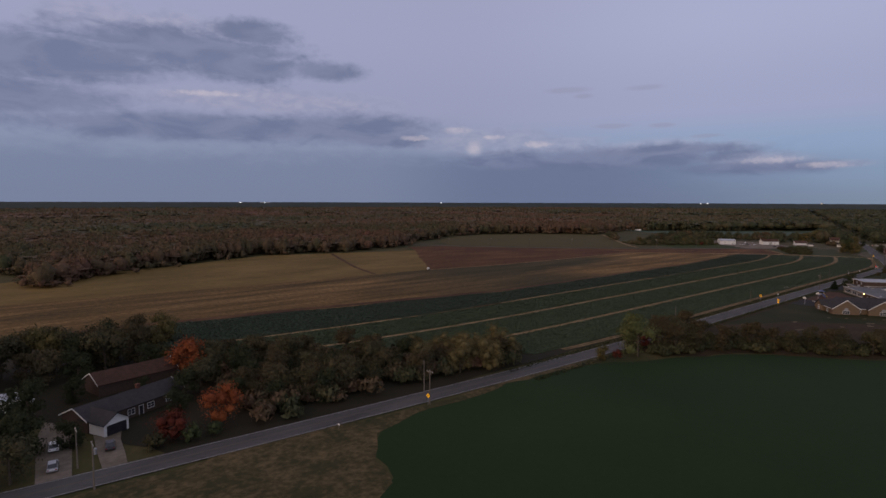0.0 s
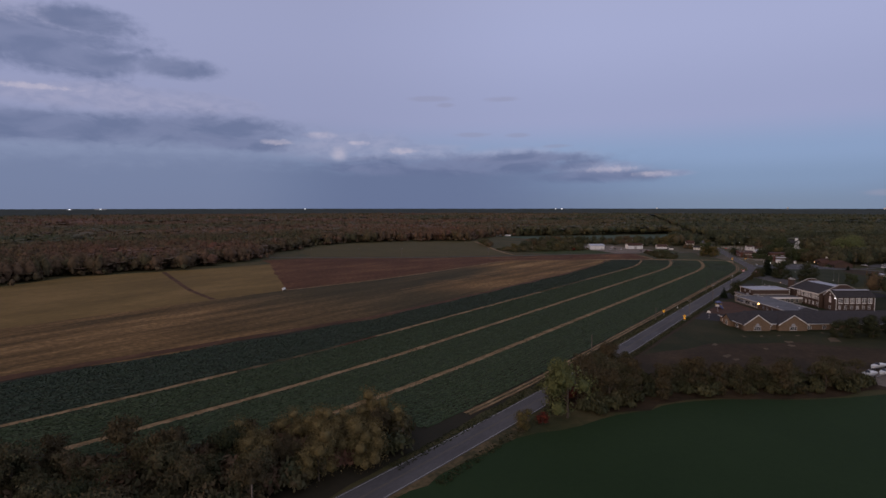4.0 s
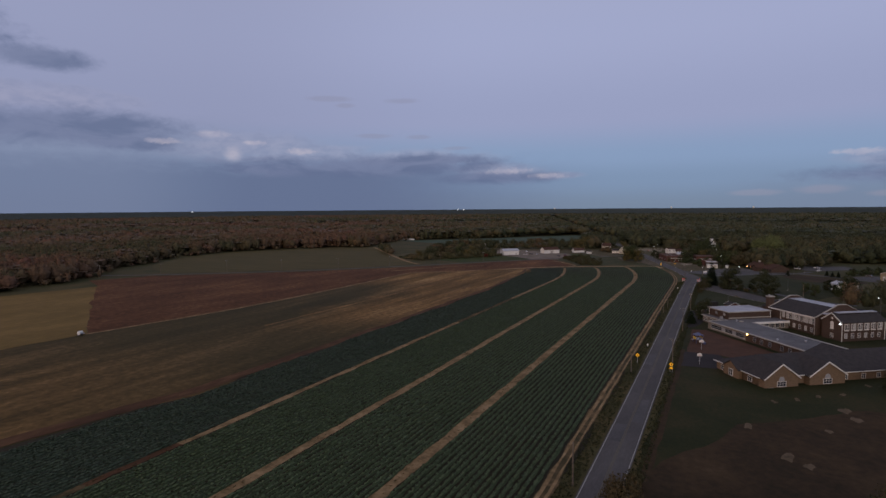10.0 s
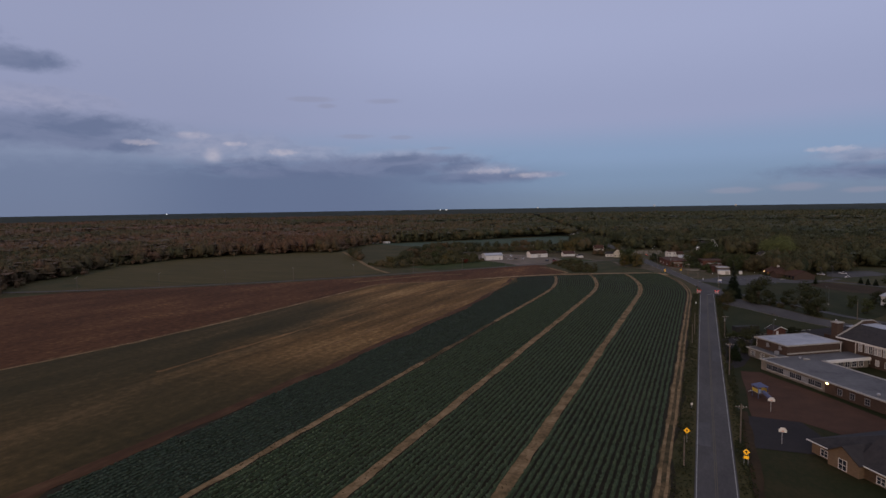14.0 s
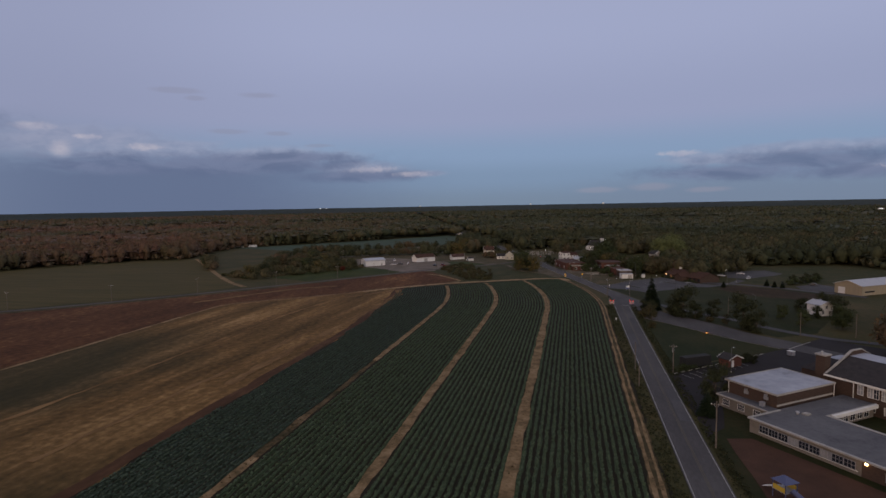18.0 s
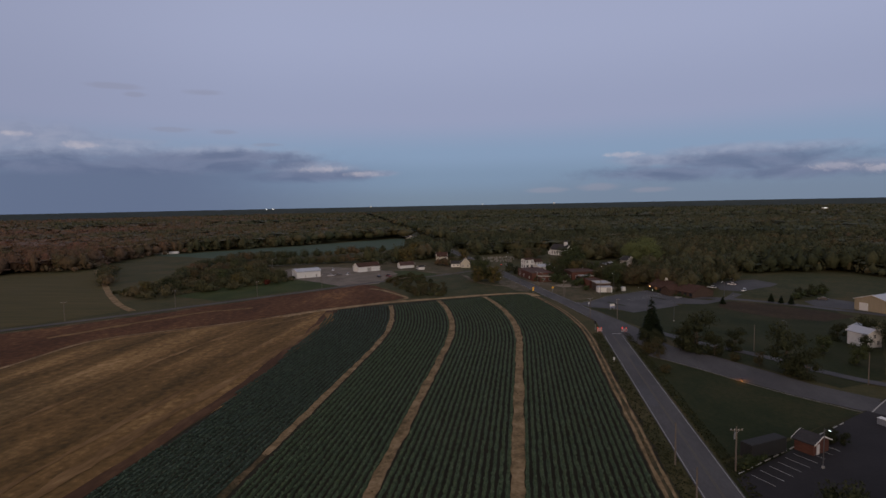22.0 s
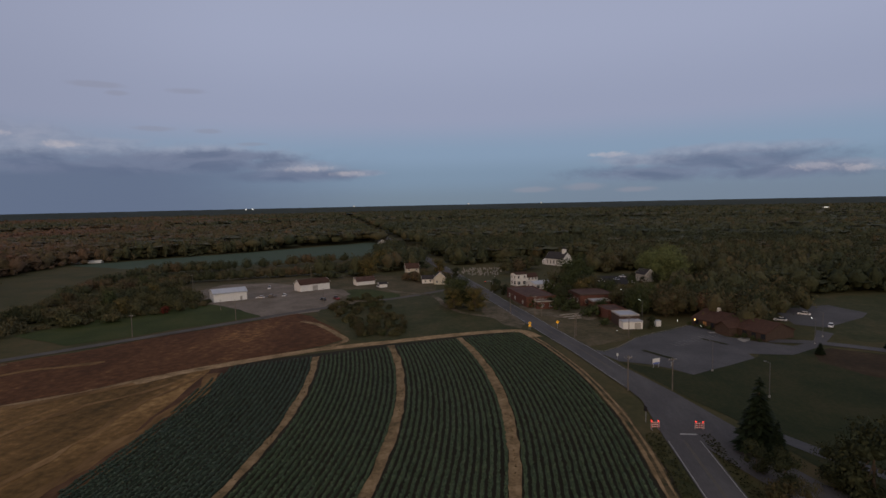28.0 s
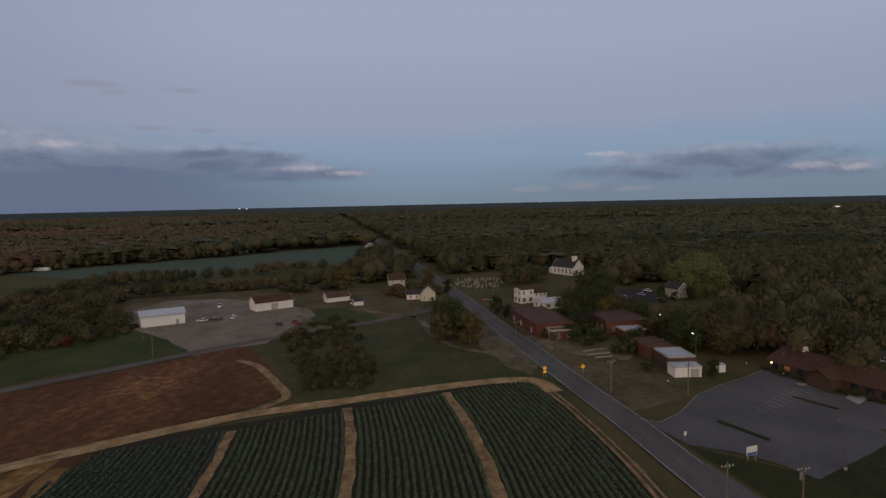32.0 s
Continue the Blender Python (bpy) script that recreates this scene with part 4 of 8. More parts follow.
def tree_meshes(seed, h, rad, leaves, size, mat, low=0.3, tint=(0.2, 0.8), body=0.68):
    r = np.random.default_rng(seed)
    c, s = crown_blobs(r, h, rad, low, 13)
    v1, f1 = lumps(r, c, s * body)
    v2 = leaf_quads(r, c, s, int(leaves * 1.5), size * 0.8)
    own = np.repeat(r.uniform(*tint, len(c)), len(f1) // len(c))
    crown = big_mesh("crown", np.concatenate([v1, v2]), np.concatenate([f1, np.arange(len(v2)).reshape(-1, 4) + len(v1)]), np.concatenate([own, r.uniform(*tint, len(v2) // 4)]))
    crown.polygons.foreach_set("use_smooth", np.concatenate([np.ones(len(f1), bool), np.zeros(len(v2) // 4, bool)]))
    crown.materials.append(mat)
    t = Geo()
    tr = h * 0.018 + 0.06
    t.tube((0, 0, -0.1), (0.1, 0, h * 0.38), tr, tr * 0.7, 7).tube((0.1, 0, h * 0.38), (0, 0.2, h * 0.72), tr * 0.7, tr * 0.3, 6)
    for i in range(5):
        t.tube((0.08, 0.02, h * (0.24 + 0.08 * i)), tuple(c[i + 1] * np.array((0.85, 0.85, 0.98))), tr * 0.42, tr * 0.12, 5)
    trunk = t.mesh("trunk")
    trunk.materials.append(M_BARK)
    return crown, trunk


def conifer_meshes(seed, h, rad):
    r = np.random.default_rng(seed)
    n = 700
    z = h * (0.06 + 0.94 * (1 - np.sqrt(r.uniform(0.0, 1, n))))
    a = r.uniform(0, 2 * np.pi, n)
    reach = rad * (1 - z / h) * r.uniform(0.55, 1.08, n) + 0.12
    d = np.stack([np.cos(a), np.sin(a), np.full(n, -0.25)], 1)
    side = np.stack([-np.sin(a), np.cos(a), r.normal(scale=0.25, size=n)], 1)
    p = np.stack([np.cos(a) * reach * 0.7, np.sin(a) * reach * 0.7, z], 1)
    s = (0.22 + 0.35 * (1 - z / h))[:, None] * rad * 0.42
    v = np.stack([p - d * s * 1.2, p + side * s * 0.6, p + d * s * 1.4, p - side * s * 0.6], 1).reshape(-1, 3)
    crown = big_mesh("crown", v, np.arange(len(v)).reshape(-1, 4), r.uniform(0, 0.8, n))
    crown.materials.append(M_NEEDLE)
    trunk = Geo().tube((0, 0, -0.1), (0, 0, h * 0.9), h * 0.02 + 0.05, 0.03, 7).mesh("trunk")
    trunk.materials.append(M_BARK)
    return crown, trunk


KINDS = {}


def tree(kind, x, y, grow=1.0, turn=None):
    """One tree or bush of a kind, as an Empty with its trunk and crown."""
    crown, trunk, name, label, cat = KINDS[kind]
    m = pose(x, y, 0, 0, 0, (x * 37 + y * 91) % 360 if turn is None else turn)
    ob = thing(name, label, cat, m @ Matrix.Diagonal((grow, grow, grow * (0.92 + 0.16 * ((x * 7 + y * 13) % 1)), 1)))
    part("trunk", trunk, None, ob)
    part("crown", crown, None, ob)
    return ob


def kind(key, seed, h, rad, leaves, size, mat, label, low=0.25, tint=(0.15, 0.85), name="tree", body=0.68):
    KINDS[key] = (*tree_meshes(seed, h, rad, leaves, size, mat, low, tint, body), name, label, "tree" if name == "tree" else "bush")


kind("green", 11, 13, 5.2, 1700, 0.34, M_LEAFGREEN, "leafy dull green tree beside a road", low=0.02)
kind("dusky", 25, 11, 4.8, 1600, 0.33, M_LEAFDARK, "dark shadowed leafy tree by a lane", low=0.0)
kind("lightgreen", 24, 13.5, 5.4, 1900, 0.33, M_LEAFLIGHT, "full light green tree at a hedge end", low=0.0, tint=(0.55, 1.0))
kind("olive", 12, 12, 5.5, 1700, 0.34, M_LEAFYELLOW, "broad tree with yellowing olive-green leaves", low=0.02)
kind("brown", 13, 13, 4.9, 1600, 0.34, M_LEAFBROWN, "brown-leaved autumn tree in dense growth", low=0.02, tint=(0.3, 0.7))
kind("mixed", 14, 14, 5.2, 1700, 0.36, M_LEAF, "dull autumn tree with mixed leaves", low=0.02, tint=(0.16, 0.38))
kind("pale", 26, 12, 6.0, 2000, 0.26, M_LEAFPALE, "broad autumn tree with thin pale yellow-brown leaves", low=0.0, tint=(0.1, 0.9))
kind("thin", 27, 11, 4.2, 1300, 0.24, M_LEAFSCRUB, "thin half-bare brown sapling in scrub", low=0.05, tint=(0.0, 0.8), body=0.4)
kind("orange", 15, 9, 4.6, 1300, 0.24, M_LEAFORANGE, "bright orange-red autumn maple with full crown", low=0.15)
kind("red", 16, 7, 4.2, 1000, 0.24, M_LEAFRED, "small dark red tree beside a house", low=0.12)
kind("willow", 17, 22, 15, 9000, 0.5, M_WILLOW, "very large pale green spreading tree", low=0.0, tint=(0.1, 0.9))
kind("shrub", 18, 4.2, 2.8, 520, 0.28, M_LEAFSCRUB, "brownish tangled bush in rough grass", low=0.02, tint=(0.0, 0.9), name="bush")
kind("greenshrub", 19, 3.6, 2.6, 420, 0.2, M_LEAFGREEN, "dark green rounded bush on grass", low=0.04, tint=(0.0, 0.5), name="bush")
kind("broad", 20, 17, 8.2, 2600, 0.48, M_LEAFGREEN, "tall spreading dark green tree by houses", low=0.08, tint=(0.0, 0.6))
kind("broadbrown", 23, 15, 7.2, 2500, 0.46, M_LEAF, "tall spreading autumn-brown tree by houses", low=0.08, tint=(0.08, 0.4))
KINDS["conifer"] = (*conifer_meshes(21, 13.5, 4.6), "conifer", "tall dark upright spruce tree", "tree")
KINDS["yew"] = (*conifer_meshes(22, 5.0, 1.9), "evergreen", "small dark upright evergreen on grass", "tree")

# trees that stand alone or in short rows
SOLO = [("conifer", 513, 93.5, 1.12), ("conifer", 508.6, 92, 0.62), ("dusky", 496, 83, 1.28), ("dusky", 492, 79, 0.7), ("dusky", 500, 86, 0.75), ("thin", 488, 96.8, 0.62), ("dusky", 498.5, 70.5, 0.7), ("dusky", 474, 65.8, 1.22), ("dusky", 469, 62.5, 0.75), ("dusky", 514, 32, 0.6), ("dusky", 503, 22, 0.85), ("dusky", 500, 31, 0.5), ("dusky", 516, 22, 0.8), ("dusky", 390, 94.6, 0.78), ("thin", 481, 70, 0.45), ("shrub", 486, 75, 0.6), ("yew", 379, 99, 1.35), ("dusky", 499, 95, 0.6), ("dusky", 504, 97.5, 0.5), ("shrub", 493, 98.5, 0.9), ("shrub", 472, 98.4, 0.6), ("green", 484, 42, 0.55), ("green", 497, 45, 0.5), ("broad", 480, 30, 0.55)]
SOLO += [("lightgreen", 164, 95.5, 1.08), ("red", 176, 101, 0.75), ("olive", 152, 100.4, 0.4), ("red", 157, 98.5, 0.4), ("brown", 186, 100.5, 0.75), ("mixed", 196, 101, 0.72), ("brown", 205, 100.2, 0.7), ("brown", 178, 96, 0.8), ("shrub", 214, 101, 0.9), ("shrub", 170, 101.5, 1.0), ("mixed", 190, 95, 0.72), ("shrub", 222, 100.8, 0.7)]
SOLO += [("orange", 42, 126, 1.05), ("orange", 47, 166, 1.35), ("red", 31, 124, 0.9), ("mixed", 4, 122, 0.8), ("brown", -8, 124, 0.9), ("dusky", 7, 134, 0.85), ("dusky", 3, 144, 1.0), ("dusky", 9, 155, 0.95), ("dusky", -5, 136, 0.9), ("dusky", 19, 163, 0.6), ("dusky", 24, 192, 1.1), ("dusky", 32, 206, 1.1), ("mixed", 12, 204, 1.0), ("olive", 52, 214, 0.9), ("dusky", 40, 147, 0.75), ("dusky", 36, 139, 0.55), ("mixed", 45, 150, 0.8), ("dusky", 33, 158, 0.45), ("dusky", 14, 132, 0.6), ("dusky", 22, 180, 0.9), ("dusky", 40, 181, 0.8), ("dusky", 58, 158, 0.9), ("shrub", 27, 121, 0.8), ("greenshrub", 34, 120.5, 0.9), ("greenshrub", 39, 121, 0.8)]
SOLO += [("olive", 653, 156, 1.0), ("broad", 664, 163, 0.85), ("green", 672, 168, 1.1), ("olive", 658, 166, 0.9), ("willow", 757, 46, 1.0), ("broad", 722, 104, 1.15), ("broad", 730, 99, 0.9), ("broad", 714, 103, 0.9), ("broad", 646, 87, 0.75), ("broadbrown", 663, 91, 0.7), ("olive", 672, 86, 0.85), ("greenshrub", 663, 130, 1.3), ("greenshrub", 659, 127, 1.0), ("greenshrub", 663, 120, 1.4), ("green", 690, 116, 0.6), ("green", 697, 120, 0.7), ("greenshrub", 641, 106, 1.4), ("greenshrub", 624, 104, 0.9), ("red", 645, 300, 0.55), ("green", 660, 80, 1.0), ("olive", 652, 84, 0.75)]
SOLO += [("broadbrown", 642, 76, 0.72), ("broadbrown", 652, 66, 0.8), ("broad", 666, 62, 0.8), ("broad", 684, 92, 0.6), ("broad", 655, 100, 0.35), ("greenshrub", 652, 116, 1.0), ("greenshrub", 657, 111, 0.8), ("greenshrub", 662, 113, 1.2), ("green", 668, 116, 0.5), ("green", 656, 120, 0.45), ("dusky", 619.0, 87.6, 0.42), ("greenshrub", 642, 109, 1.0), ("olive", 690, 103, 0.9), ("broad", 700, 109, 0.8), ("dusky", 668, 117, 0.75), ("dusky", 674, 114, 0.85), ("dusky", 661, 121, 0.5), ("dusky", 658, 112, 0.35), ("dusky", 647, 106, 0.42), ("dusky", 692, 140, 0.5), ("dusky", 698, 143, 0.55), ("yew", 584, 46, 0.9), ("dusky", 741, 56, 0.6), ("dusky", 752, 66, 0.5), ("dusky", 738, 64, 0.4), ("green", 729, 72, 0.5)]
SOLO += [("olive", 770, 232, 1.2), ("olive", 778, 240, 1.0), ("dusky", 765, 175, 0.7), ("olive", 793, 190, 0.9), ("olive", 831, 239, 1.2), ("orange", 862, 221, 1.2)]
SOLO += [("shrub", 610, 182, 0.6), ("shrub", 640, 215, 0.8), ("shrub", 648, 208, 0.7), ("shrub", 655, 222, 0.8), ("greenshrub", 660, 205, 0.8)]
SOLO += [("olive", 640, 318, 0.75), ("green", 655, 335, 0.8), ("dusky", 612, 346, 0.9), ("mixed", 628, 330, 0.8), ("olive", 690, 335, 0.7), ("dusky", 668, 312, 0.7), ("olive", 600, 352, 0.8), ("green", 720, 362, 0.75), ("dusky", 705, 350, 0.8), ("brown", 646, 350, 0.85)]
for k, x, y, s in SOLO:
    tree(k, x, y, s)
for x, y, k in ((591, 22, 0.95), (586.6, 19.4, 0.85), (584, 16.2, 0.9)):
    tree("yew", x, y, k)
for i in range(9):
    tree("dusky" if i % 2 else "greenshrub", 598 + 2.4 * i, 8 - 2.9 * i + 0.6 * (i % 3), 0.4 + 0.06 * (i % 3) if i % 2 else 1.0)

def inside(poly, x, y):
    c = np.zeros(len(x), bool)
    px, py = np.array(poly, float).T
    for i in range(len(poly)):
        x0, y0, x1, y1 = px[i - 1], py[i - 1], px[i], py[i]
        c ^= ((y0 > y) != (y1 > y)) & (x < (x1 - x0) * (y - y0) / (y1 - y0 + 1e-9) + x0)
    return c


# wood beside the road and the hedge along the grain field
near = np.random.default_rng(41)


def scatter(poly, step, kinds, lo, hi):
    """Trees at jittered grid places inside an outline."""
    px, py = zip(*poly)
    gx, gy = np.meshgrid(np.arange(min(px), max(px), step), np.arange(min(py), max(py), step))
    x = gx.ravel() + near.uniform(-0.4, 0.4, gx.size) * step
    y = gy.ravel() + near.uniform(-0.4, 0.4, gx.size) * step
    for q in np.flatnonzero(inside(poly, x, y)):
        tree(kinds[int(near.integers(0, len(kinds)))], round(float(x[q]), 2), round(float(y[q]), 2), near.uniform(lo, hi))


WOOD = ("mixed", "brown", "olive", "brown", "mixed", "brown")
scatter([(50, 121), (80, 121), (100, 119), (104, 142), (85, 156), (60, 182), (48, 172)], 6.6, ("mixed", "dusky", "brown", "thin", "dusky", "mixed"), 0.55, 0.82)
scatter([(102, 119), (118, 116.5), (138, 114.5), (134, 124), (121, 138), (104, 145)], 6.0, ("pale", "pale", "pale", "brown", "pale"), 0.56, 0.76)
scatter([(168, 97), (174, 88.5), (191, 79), (205, 66), (220, 46), (232, 36), (240, 42), (230, 62), (214, 80), (198, 93), (182, 99)], 5.6, ("thin", "mixed", "thin", "brown", "thin", "shrub"), 0.42, 0.7)
scatter([(-45, 150), (26, 186), (46, 190), (46, 205), (-45, 205)], 9.0, WOOD, 0.7, 1.1)
scatter([(-30, 119), (6, 119), (2, 160), (-30, 160)], 9.0, ("mixed", "brown", "red"), 0.6, 0.9)
scatter([(303, 52), (312, 42), (326, 30), (322, 26), (306, 36), (298, 46)], 5.0, ("dusky", "thin", "dusky"), 0.5, 0.7)
scatter([(624, 190), (652, 196), (682, 202), (694, 216), (668, 228), (648, 224), (618, 204)], 10.0, ("shrub", "thin", "shrub"), 0.25, 0.5)
scatter([(600, 194), (604, 182), (624, 183), (626, 196), (614, 203)], 5.2, ("thin", "shrub", "greenshrub"), 0.3, 0.6)


# ---- woods: one stand of many trees each ----
def stand(name, label, pts, rad, height, leaves, size, low=0.03, lift=None, hue=None, ring=(9, 4), spread=0.07, mat=None, vary=(0.62, 1.12), core=0.62):
    """Trees at the given places, as one mesh: small dense cores inside loose upright sprays of twigs and leaves."""
    n = len(pts)
    if n == 0:
        return None
    r = np.random.default_rng(n + int(rad * 10))
    patchy = np.array([noise.noise((x * 0.012, y * 0.012, 8.8)) for x, y in pts])
    h = height * np.clip(r.uniform(*vary, n) + (vary[1] - vary[0]) * 0.6 * patchy, 0.45, 1.3)
    w = rad * r.uniform(0.62, 1.3, n)
    z0 = 0.0 if lift is None else lift
    tint = np.clip(r.normal(0.38, 0.2, n) if hue is None else hue + r.normal(0, spread, n), 0, 0.95)
    seg, lev = ring
    ang = np.linspace(0, 2 * np.pi, seg, endpoint=False)
    up = np.linspace(-1.05, 1.32, lev)
    a = ang[None, None, :] + r.uniform(0, 6.28, (n, 1, 1)) + 0.35 * np.arange(lev)[None, :, None]
    lobes = 1 + 0.14 * np.sin(3 * a + r.uniform(0, 6.28, (n, lev, 1))) + r.uniform(-0.15, 0.15, (n, lev, seg))
    out = core * w[:, None, None] * np.cos(up)[None, :, None] * lobes
    mid, half = h * (1 + low) / 2, h * (1 - low) / 2
    zz = mid[:, None, None] + half[:, None, None] * (0.25 + 0.75 * core) * np.sin(up)[None, :, None] * (0.5 + 0.5 * lobes) + r.uniform(-0.05, 0.05, (n, lev, seg)) * h[:, None, None]
    px, py = np.asarray(pts)[:, 0], np.asarray(pts)[:, 1]
    v1 = np.stack([px[:, None, None] + np.cos(a) * out, py[:, None, None] + np.sin(a) * out, zz + np.reshape(z0, (-1, 1, 1))], 3).reshape(-1, 3)
    ids = np.arange(lev * seg).reshape(lev, seg)
    q = [np.stack([ids[:-1], np.roll(ids, -1, 1)[:-1], np.roll(ids, -1, 1)[1:], ids[1:]], 2).reshape(-1, 4)]
    q.append(np.array([(ids[-1, k], ids[-1, k + 1], ids[-1, seg - 2 - k], ids[-1, seg - 1 - k]) for k in range(seg // 2 - (1 if seg % 2 == 0 else 0))]))
    q = np.concatenate(q)
    f1 = (q[None] + (np.arange(n) * lev * seg)[:, None, None]).reshape(-1, 4)
    t1 = np.repeat(tint, len(q))
    # loose clumps
    rows = np.repeat(np.arange(n), leaves)
    m = n * leaves
    d = r.normal(size=(m, 3))
    d /= np.linalg.norm(d, axis=1)[:, None]
    d[:, 2] = np.where(d[:, 2] < -0.5, -d[:, 2], d[:, 2])
    grow = r.uniform(0.55, 1.22, (m, 1))
    c = np.stack([px[rows], py[rows], mid[rows] + (0 if lift is None else lift[rows])], 1) + d * np.stack([w[rows], w[rows], half[rows]], 1) * grow
    u = np.array((0, 0, 0.8)) + r.normal(scale=0.55, size=(m, 3))
    u /= np.linalg.norm(u, axis=1)[:, None]
    b = np.cross(d + r.normal(scale=0.45, size=(m, 3)), u)
    b /= np.linalg.norm(b, axis=1)[:, None]
    u, b = u * 1.25, b * 0.8
    sz = size * r.uniform(0.5, 1.35, (m, 1))
    v2 = np.stack([c + u * sz, c + b * sz * 0.8, c - u * sz, c - b * sz * 0.8], 1).reshape(-1, 3)
    f2 = np.arange(m * 4).reshape(-1, 4) + len(v1)
    v = np.concatenate([v1, v2])
    v[:, 2] = np.maximum(v[:, 2], 0.1)
    me = big_mesh(name, v, np.concatenate([f1, f2]), np.concatenate([t1, np.clip(tint[rows] + r.normal(0, 0.06, m), 0, 1)]))
    me.polygons.foreach_set("use_smooth", np.concatenate([np.ones(len(f1), bool), np.zeros(len(f2), bool)]))
    me.materials.append(mat or M_LEAF)
    return tagged(new(name, me), label, "wood", kind="stuff")


def clustered(p, rad, k, seed):
    """Each place split into k lesser crowns round it."""
    r = np.random.default_rng(seed)
    q = np.repeat(np.asarray(p), k, 0)
    return q + r.normal(0, 0.42 * rad, q.shape)


def copse(label, poly, step, rad, height, hue, mat=None, seed=1):
    """A clump of village trees as one stand, at jittered grid places inside an outline."""
    r = np.random.default_rng(seed)
    px, py = zip(*poly)
    gx, gy = np.meshgrid(np.arange(min(px), max(px), step), np.arange(min(py), max(py), step))
    x, y = gx.ravel() + r.uniform(-0.42, 0.42, gx.size) * step, gy.ravel() + r.uniform(-0.42, 0.42, gx.size) * step
    ok = inside(poly, x, y)
    p = np.stack([x[ok], y[ok]], 1)
    own = np.repeat(hue + r.normal(0, 0.2 if mat else 0.13, len(p)), 3)
    return stand("copse", label, clustered(p, rad, 3, seed), rad * 0.72, height * 0.88, 140, 0.5, 0.06, hue=own, ring=(6, 3), spread=0.03, mat=mat, vary=(0.5, 1.2) if mat else (0.62, 1.12))


def off_line(line, x, y):
    d = np.full(len(x), 1e9)
    for (x0, y0), (x1, y1) in zip(line, line[1:]):
        t = np.clip(((x - x0) * (x1 - x0) + (y - y0) * (y1 - y0)) / ((x1 - x0) ** 2 + (y1 - y0) ** 2), 0, 1)
        d = np.minimum(d, np.hypot(x - x0 - t * (x1 - x0), y - y0 - t * (y1 - y0)))
    return d


OPEN_LAND = [
    [(-400, -500), (-400, 340), (0, 350), (90, 445), (206, 500), (280, 478), (365, 500), (440, 555), (520, 600), (605, 610), (680, 565), (735, 490), (650, 400), (650, 330),
     (700, 335), (765, 290), (780, 235), (820, 205), (850, 170), (880, 110), (850, 70), (770, 90), (730, 70), (690, 78), (640, 60), (670, 38), (700, 5), (712, -60), (665, -100), (560, -90), (480, -60), (330, -80), (300, -500)],
    [(640, 330), (700, 335), (765, 290), (790, 228), (905, 262), (1010, 258), (1130, 312), (985, 428), (860, 540), (740, 505), (650, 410)]]
OPEN_LAND += [[(686, 94), (792, 94), (796, 50), (768, 24), (725, 24), (690, 48)]]


def wood_places(step, near_d, far_d, seed):
    r = np.random.default_rng(seed)
    xs, ys = np.meshgrid(np.arange(-300, far_d + 400, step), np.arange(-far_d * 0.75, far_d + 200, step))
    x, y = xs.ravel() + r.uniform(-0.45, 0.45, xs.size) * step, ys.ravel() + r.uniform(-0.45, 0.45, xs.size) * step
    d = off_line([(0, 0), (150, 100), (460, 142)], x, y)
    a = np.degrees(np.arctan2(y - 60, x - 60))
    b = np.degrees(np.arctan2(y - 142, x - 380))
    keep = (d >= near_d) & (d < far_d) & (a < 95) & (b > -46)
    for poly in OPEN_LAND:
        keep &= ~inside(poly, x, y)
    keep &= off_line([p for p in THROUGH if p[0] > 700], x, y) > 15
    return np.stack([x[keep], y[keep]], 1)


def woods_hue(p):
    """Greens towards the village, rust and brown in the wet woods to the left."""
    t = np.clip((np.degrees(np.arctan2(p[:, 1] - 120, p[:, 0] - 300)) - 8) / 30, 0, 1)
    w = np.array([noise.noise((x * 0.004, y * 0.004, 2.2)) for x, y in p])
    f = np.array([noise.noise((x * 0.02, y * 0.02, 6.1)) for x, y in p])
    return 0.10 + 0.30 * t + (0.16 + 0.24 * t) * w + 0.15 * f


def understorey(name, pts, step, z):
    """Low growth that closes the gaps between the trees of a wood: one tilted clump a place."""
    r = np.random.default_rng(len(pts))
    n = len(pts)
    crowd = np.concatenate([(np.hypot(k[:, None, 0] - pts[None, :, 0], k[:, None, 1] - pts[None, :, 1]) < 1.9 * step).sum(1) for k in np.array_split(pts, 12)])
    z = z * np.interp(crowd, [5, 10], [0.3, 1.0])
    c = np.column_stack([pts, z * r.uniform(0.9, 1.06, n)])
    s = step * 0.85
    q = [np.column_stack([c[:, 0] + dx * s, c[:, 1] + dy * s, c[:, 2] + r.normal(0, 0.05, n) * z]) for dx, dy in ((1, 0), (0, 1), (-1, 0), (0, -1))]
    me = big_mesh(name, np.stack(q, 1).reshape(-1, 3), np.arange(4 * n).reshape(-1, 4), np.clip(woods_hue(pts) + r.normal(0, 0.05, n), 0, 0.95))
    me.materials.append(M_LEAF)
    return tagged(new(name, me), "undergrowth filling the wood", "wood", kind="stuff")


